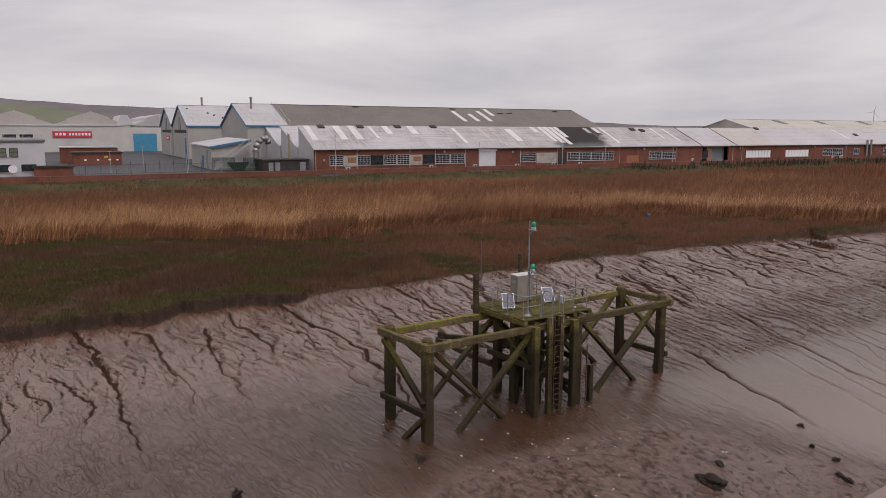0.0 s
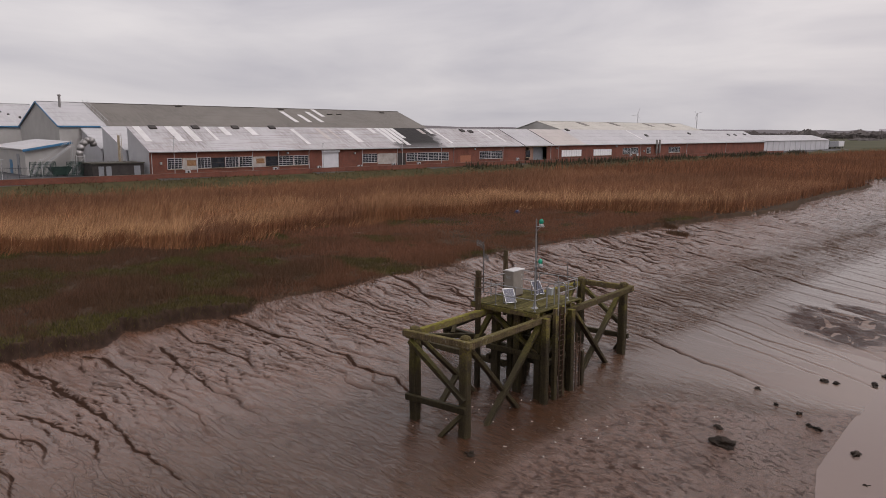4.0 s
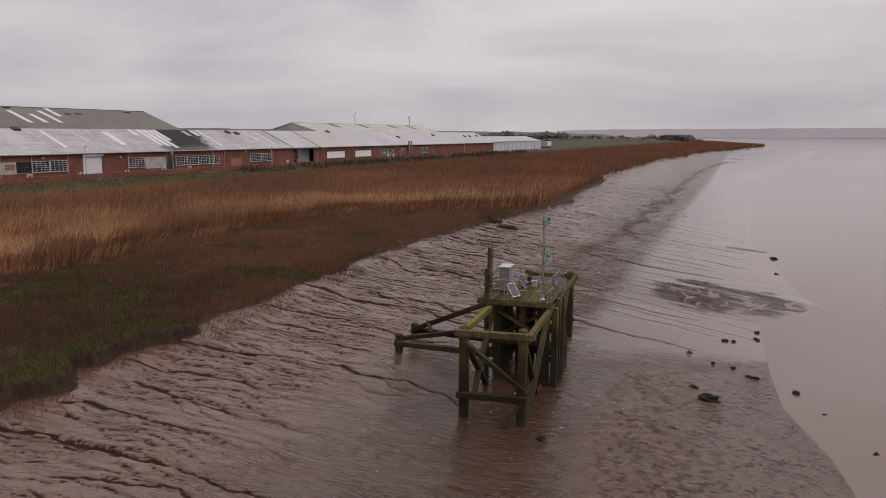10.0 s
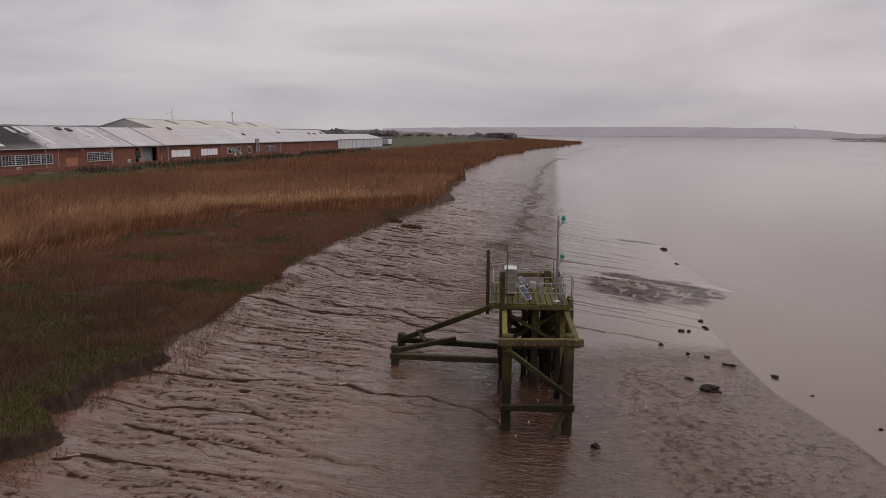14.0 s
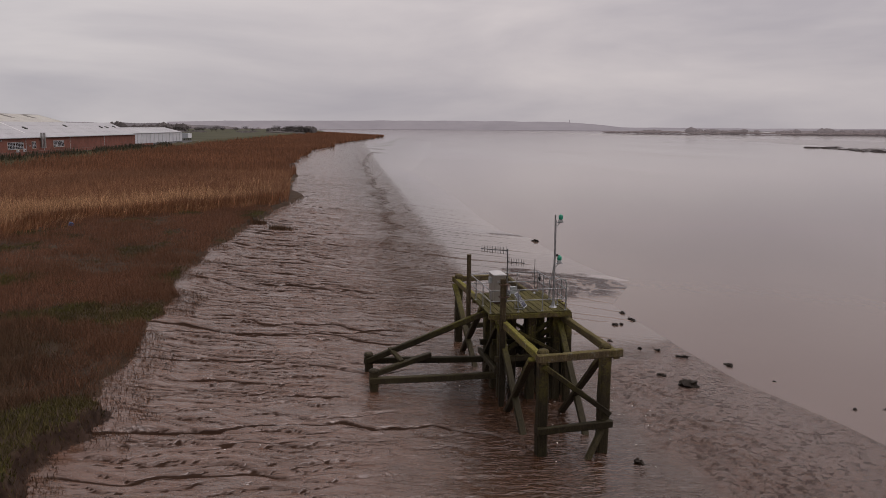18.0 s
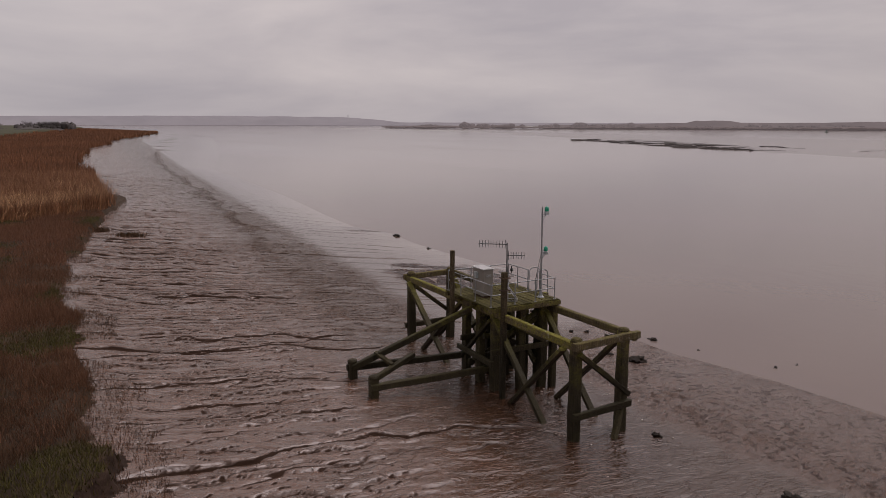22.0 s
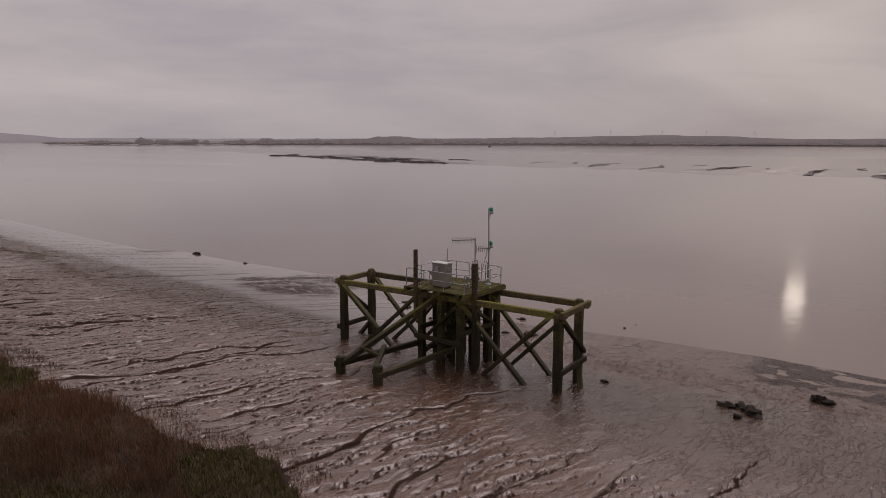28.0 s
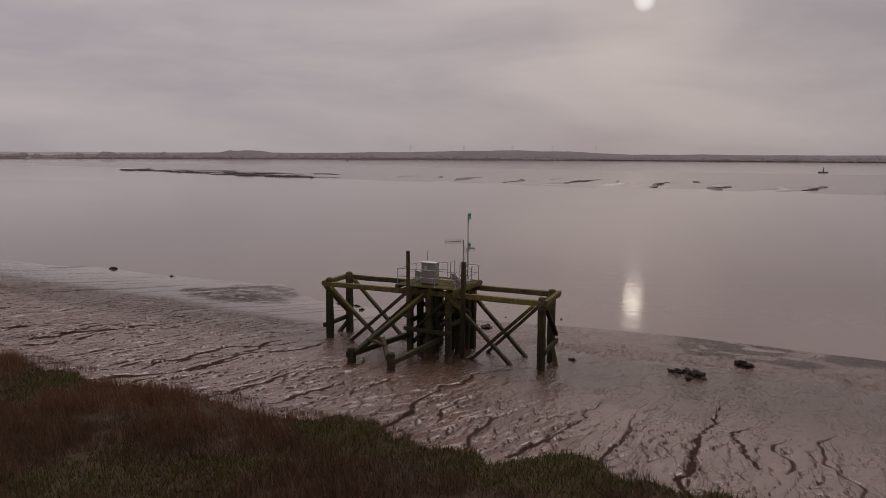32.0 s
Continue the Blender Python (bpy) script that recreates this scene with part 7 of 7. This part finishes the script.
# far cream hall with twin gabled roofs and a blue door
hall = thing("cream_hall", at(-90, 150), "large cream factory hall with grey gabled roofs and red sign", "hall")
part("front_wall", Geo().box(0, 0, 0, 68, 0.4, 9.4), CLAD_CREAM, hall)
part("front_wall", Geo().box(68, 0.0, 0, 71, 3, 10.4), CLAD_CREAM, hall)
part("front_wall", Geo().box(71.01, 0, 0, 84, 0.4, 8.6), CLAD_CREAM, hall)
part("parapet", Geo().bar((0, -0.1, 9.3), (68, -0.1, 9.3), 0.4, 0.5), FRAME_WHITE, hall)
for u0, u1, u2, top in ((21, 35, 48, 14.2), (45, 58.5, 71, 14.2), (70, 82, 96, 13.6), (-6, 8, 22, 14.2)):
    w = [(u0, 9.2), (u0 + (u1 - u0) * 0.5, 11.4 if top > 14 else 11.0), (u0 + (u1 - u0) * 0.55, 12.2), (u1, top), (u2 - (u2 - u1) * 0.55, 12.2), (u2 - (u2 - u1) * 0.5, 11.4), (u2, 9.2)]
    part("gabled_roof", Geo().prism(w, 0.5, 70), ROOF_PALE if top < 14 else ROOF_TAN, hall)
part("annex_roof", Geo().prism([(66.5, 9.5), (68.2, 13.0), (70.2, 13.1), (72.4, 9.5)], -0.2, 30), CLAD_WHITE, hall)
sign = part("sign", Geo().box(46.0, -0.35, 5.1, 58.3, -0.12, 7.2), RED_SIGN, hall, "long red sign with pale lettering bars")
for i, (a, w) in enumerate(((46.8, 1.0), (48.0, 1.0), (49.2, 1.0), (51.0, 0.8), (52.0, 0.8), (53.0, 0.8), (54.0, 0.8), (55.0, 0.8), (56.0, 1.0), (57.2, 0.7))):
    part("sign_bar", Geo().box(a, -0.42, 5.75, a + w * 0.8, -0.352, 6.6), SIGN_WHITE, sign)
shutter_door(hall, 71.8, 79.8, 6.4, -0.06, BLUE_DOOR, "large blue roller door", 16, False)
for u in (26, 31, 36):
    part("window", Geo().box(u, -0.05, 5.0, u + 4, -0.004, 6.2), GLASS_DARK, hall)

# white office block and brick huts
office = thing("white_office", at(-66.0, 5.0), "small white rendered office block with railed flat roof", "office")
part("wall", Geo().box(0, 0, 0, 19.4, 0.3, 5.8), CLAD_WHITE, office)
part("wall", Geo().box(19.1, 0.31, 0, 19.4, 14, 5.8), CLAD_WHITE, office)
part("roof", Geo().box(-0.2, -0.2, 5.81, 19.6, 14.2, 6.1), simple("grey_felt_roof", (0.09, 0.09, 0.09), (0.14, 0.14, 0.14), 0.8, 0.9), office)
for u in (8.2, 10.6, 12.2, 13.9):
    window(office, u + 0.3, u + 1.5, 3.4, 4.8, 1, 2, mat=DARK, glass=simple("green_grey_glass", (0.10, 0.12, 0.09), (0.16, 0.18, 0.14), 1, 0.2), label="small dark-framed window")
window(office, 11.5, 14.5, 0.8, 2.0, 3, 1, mat=DARK)
window(office, 15.8, 18.0, 0.9, 2.0, 2, 1, mat=DARK)
for z in (0.55, 1.05):
    part("roof_rail", Geo().tube((8, 0.1, 6.1 + z), (19.2, 0.1, 6.1 + z), 0.04, n=5).tube((19.2, 0.1, 6.1 + z), (19.2, 13, 6.1 + z), 0.04, n=5), PIPE, office)
for u in (8, 10.8, 13.6, 16.4, 19.2):
    part("rail_post", Geo().tube((u, 0.1, 6.1), (u, 0.1, 7.15), 0.04, n=5), PIPE, office)
for u in (6.6, 7.6, 8.6, 9.6, 10.6):
    part("flue", Geo().tube((u, 8, 6.1), (u, 8, 9.8), 0.28, 0.28, 8), FRAME_WHITE, office)
part("dish", Geo().lathe([(0.1, 0), (0.5, 0.15), (0.7, 0.4)], 10), FRAME_WHITE, office).matrix_basis = pose(14.5, -0.5, 1.2, 70, 0, 0)


def hut(u, n, w, d, h, roof, label):
    s = thing("brick_hut", at(u, n), label, "hut", "brick huts")
    part("wall", Geo().box(0, 0, 0, w, d, h), BRICK, s)
    part("roof", Geo().box(-0.25, -0.25, h + 0.01, w + 0.25, d + 0.25, h + 0.3), roof, s)
    return s


hut_a = hut(-41.2, 44, 10.0, 9.0, 2.6, DARK, "flat-roofed red brick hut with small pale notices")
for x in (2.2, 4.8, 7.2, 8.8):
    part("notice", Geo().box(x, -0.05, 1.0, x + 0.5, -0.004, 1.3), SIGN_WHITE, hut_a)
part("notice", Geo().box(6.4, -0.05, 1.6, 7.1, -0.004, 2.0), simple("yellow_notice", (0.5, 0.4, 0.04), (0.6, 0.48, 0.06), 2, 0.6), hut_a)
hut(-43.5, 56, 12.5, 8, 3.6, ROOF_PALE, "low brick building with pale flat roof")
hut(-48.4, 3.6, 6.0, 3.0, 1.5, DARK, "low brick enclosure with dark roof")
hut(-64, 70, 14, 10, 4.4, DARK, "dark brick outbuilding in the yard")

# second long shed, white shed and parked trailer at the far end
shed2 = gable_shed("cream_roofed_shed", 156.6, 261.0, 24.0, 48.0, 8.6, 11.9, CLAD, ROOF_CREAM, "long shed with lichened cream roof")
for u in (22, 44, 70, 88):
    k = 3.3 / 12
    part("roof_patch", Geo().add([(u + x, y, 8.6 + k * y + h) for h in (0.17, 0.24) for x, y in ((0, 6.5), (3.0, 6.5), (3.0, 11.3), (0, 11.3))], [(3, 2, 1, 0), (4, 5, 6, 7), (0, 1, 5, 4), (1, 2, 6, 5), (2, 3, 7, 6), (3, 0, 4, 7)]), ROOF_GREY, shed2)
infill = thing("link_roof", at(106.0, 10.2), "flat pale factory roof behind the brick range", "roof")
part("roof", Geo().box(0, 0, 8.3, 162, 27, 8.55), ROOF_PALE, infill)
part("wall", Geo().box(0, 26.6, 0, 162, 26.9, 8.29), CLAD, infill)
white = thing("white_shed", at(269.4, 0.2), "low white-clad shed at the end of the works", "shed", "works sheds")
WL, WD = 79.0, 18.0
part("wall", Geo().box(0, 0, 0, WL, 0.3, 4.6), CLAD_WHITE, white)
part("end_wall", Geo().add([(u, y, z) for u in (WL - 0.3, WL) for y, z in ((0.31, 0), (WD, 0), (WD, 4.6), (WD / 2, 6.9), (0.31, 4.6))], [(0, 1, 2, 3, 4), (9, 8, 7, 6, 5)] + [((i + 1) % 5, i, 5 + i, 5 + (i + 1) % 5) for i in range(5)]), CLAD_WHITE, white)
for a, b in ((-0.3, 4.5), (WD + 0.3, 4.5)):
    part("roof_slope", Geo().add([(u, y, z + h) for h in (0.02, 0.15) for u, y, z in ((-0.2, a, b), (WL + 0.3, a, b), (WL + 0.3, WD / 2, 6.95), (-0.2, WD / 2, 6.95))], [(3, 2, 1, 0), (4, 5, 6, 7), (0, 1, 5, 4), (1, 2, 6, 5), (2, 3, 7, 6), (3, 0, 4, 7)]), ROOF_PALE, white)
for i in range(12):
    part("wall_rib", Geo().bar((3 + 6.4 * i, -0.06, 0), (3 + 6.4 * i, -0.06, 4.5), 0.1, 0.2, (0, 1, 0)), FRAME_WHITE, white)
for i, u in enumerate((354, 368)):
    tra = thing("parked_trailer", at(u, 3), "parked pale box trailer beyond the white shed", "trailer", "parked trailers")
    part("box", Geo().bar((0, 0, 1.2), (12.5 - 4 * i, 0, 1.2), 2.5, 0.2).bar((0, 0, 2.6), (12.5 - 4 * i, 0, 2.6), 2.5, 2.6, (0, 0, 1), 0.03), SHUTTER if i else SHUTTER_GREY, tra)
    for x in (1.5, 2.9, 6.5):
        for y in (-1.1, 1.1):
            part("wheel", Geo().tube((x, y - 0.15, 0.5), (x, y + 0.15, 0.5), 0.5, 0.5, 12), BLACK, tra)

# flood wall, fence and lamp columns
COPING = simple("weathered_brick_coping", (0.11, 0.06, 0.045), (0.20, 0.12, 0.09), 1.0, 0.85, bump=0.2)
wall = thing("flood_wall", at(0, -4.7), "low red brick flood wall with a worn coping", "wall", kind="structure")
for i in range(34):
    u0 = -130 + 12.0 * i
    part("wall_panel", Geo().box(u0, -0.17, -0.9, u0 + 11.96, 0.17, 0.40), BRICK, wall)
    part("coping", Geo().bar((u0, 0, 0.43), (u0 + 11.95, 0, 0.43), 0.42, 0.06), COPING, wall)
fence = thing("palisade_fence", at(-43, 0.6), "dark grey steel security fence along the yard", "fence")
FENCE = simple("dark_fence_steel", (0.055, 0.060, 0.070), (0.10, 0.105, 0.115), 2.0, 0.6, 0.3, 0.05)
fpost = Geo().tube((0, 0, 0), (0, 0, 2.5), 0.05, 0.05, 6).mesh("post", FENCE)
pale = Geo().bar((0, 0, 0.1), (0, 0, 2.1), 0.022, 0.02, (0, 1, 0)).mesh("pale", FENCE)
for i in range(12):
    part("post", fpost, None, fence).location = (2.4 * i, 0, 0)
for i in range(64):
    part("pale", pale, None, fence).location = (0.41 * i + 0.2, 0, 0)
for z in (0.4, 1.9):
    part("rail", Geo().bar((0, 0, z), (26.4, 0, z), 0.03, 0.05), FENCE, fence)
for u, n, h in ((-21.5, 14, 8.0), (-29, 22, 4.5), (-36, 10, 4.0), (-24, 0, 3.4), (-17.5, 2.0, 3.2)):
    lp = thing("yard_lamp", at(u, n), "slim grey lamp column in the yard", "lamp post", "yard lamps")
    part("post", Geo().tube((0, 0, 0), (0, 0, h), 0.06, 0.04, 7), PIPE, lp)
    part("head", Geo().bar((-0.4, 0, h), (0.4, 0, h), 0.14, 0.08), PIPE, lp)
GREEN_STEEL = simple("dark_green_steel", (0.008, 0.026, 0.020), (0.018, 0.046, 0.036), 2.0, 0.55, 0.1, 0.05)
for u, n, count in ((-18.2, 6.5, 22), (-12.6, 5.2, 15)):
    gf = thing("green_palisade", at(u, n), "dark green palisade fence panel beside the lean-to", "fence", "green palisades")
    gp = Geo().prism([(-0.045, 0), (0.045, 0), (0.045, 2.55), (0, 2.7), (-0.045, 2.55)], -0.012, 0.012).mesh("pale", GREEN_STEEL)
    for i in range(count):
        part("pale", gp, None, gf).location = (0.19 * i, 0, 0.05)
    for z in (0.5, 2.2):
        part("rail", Geo().bar((-0.1, 0.04, z), (0.19 * count, 0.04, z), 0.04, 0.06), GREEN_STEEL, gf)
    for x in (0, 0.19 * count):
        part("post", Geo().bar((x, 0.1, 0), (x, 0.1, 2.6), 0.1, 0.1, (0, 1, 0)), GREEN_STEEL, gf)
skip = thing("waste_skip", at(-13.0, 8.0), "dark green steel waste skip in the yard", "skip")
part("body", Geo().prism([(-0.9, 0.15), (0.9, 0.15), (1.9, 1.55), (-1.9, 1.55)], -0.9, 0.9), GREEN_STEEL, skip)
part("rim", Geo().bar((-1.95, -0.92, 1.58), (1.95, -0.92, 1.58), 0.08, 0.1).bar((-1.95, 0.92, 1.58), (1.95, 0.92, 1.58), 0.08, 0.1), GREEN_STEEL, skip)
for x in (-0.7, 0.7):
    part("skid", Geo().box(x - 0.06, -0.8, 0, x + 0.06, 0.8, 0.15), GREEN_STEEL, skip)
bush = simple("bramble_scrub", (0.020, 0.022, 0.010), (0.060, 0.052, 0.026), 0.6, 0.9, bump=0, vary=0.35, island=True)
x, y, r = scatter(41, -100, -50, 110, 330, 3.0)
n_ = inland_n(x, y)
k_ = (n_ > -9) & (n_ < -5.0) & (fbm(x * 0.06, y * 0.06, 79) > 0.42)
x, y = x[k_], y[k_]
blades("bramble_scrub", x, y, r.uniform(0.6, 1.9, len(x)), r.uniform(0.15, 0.4, len(x)), (0.0, 0.1), [bush], "dark bramble scrub along the flood wall", "scrub", 42, fine=False)
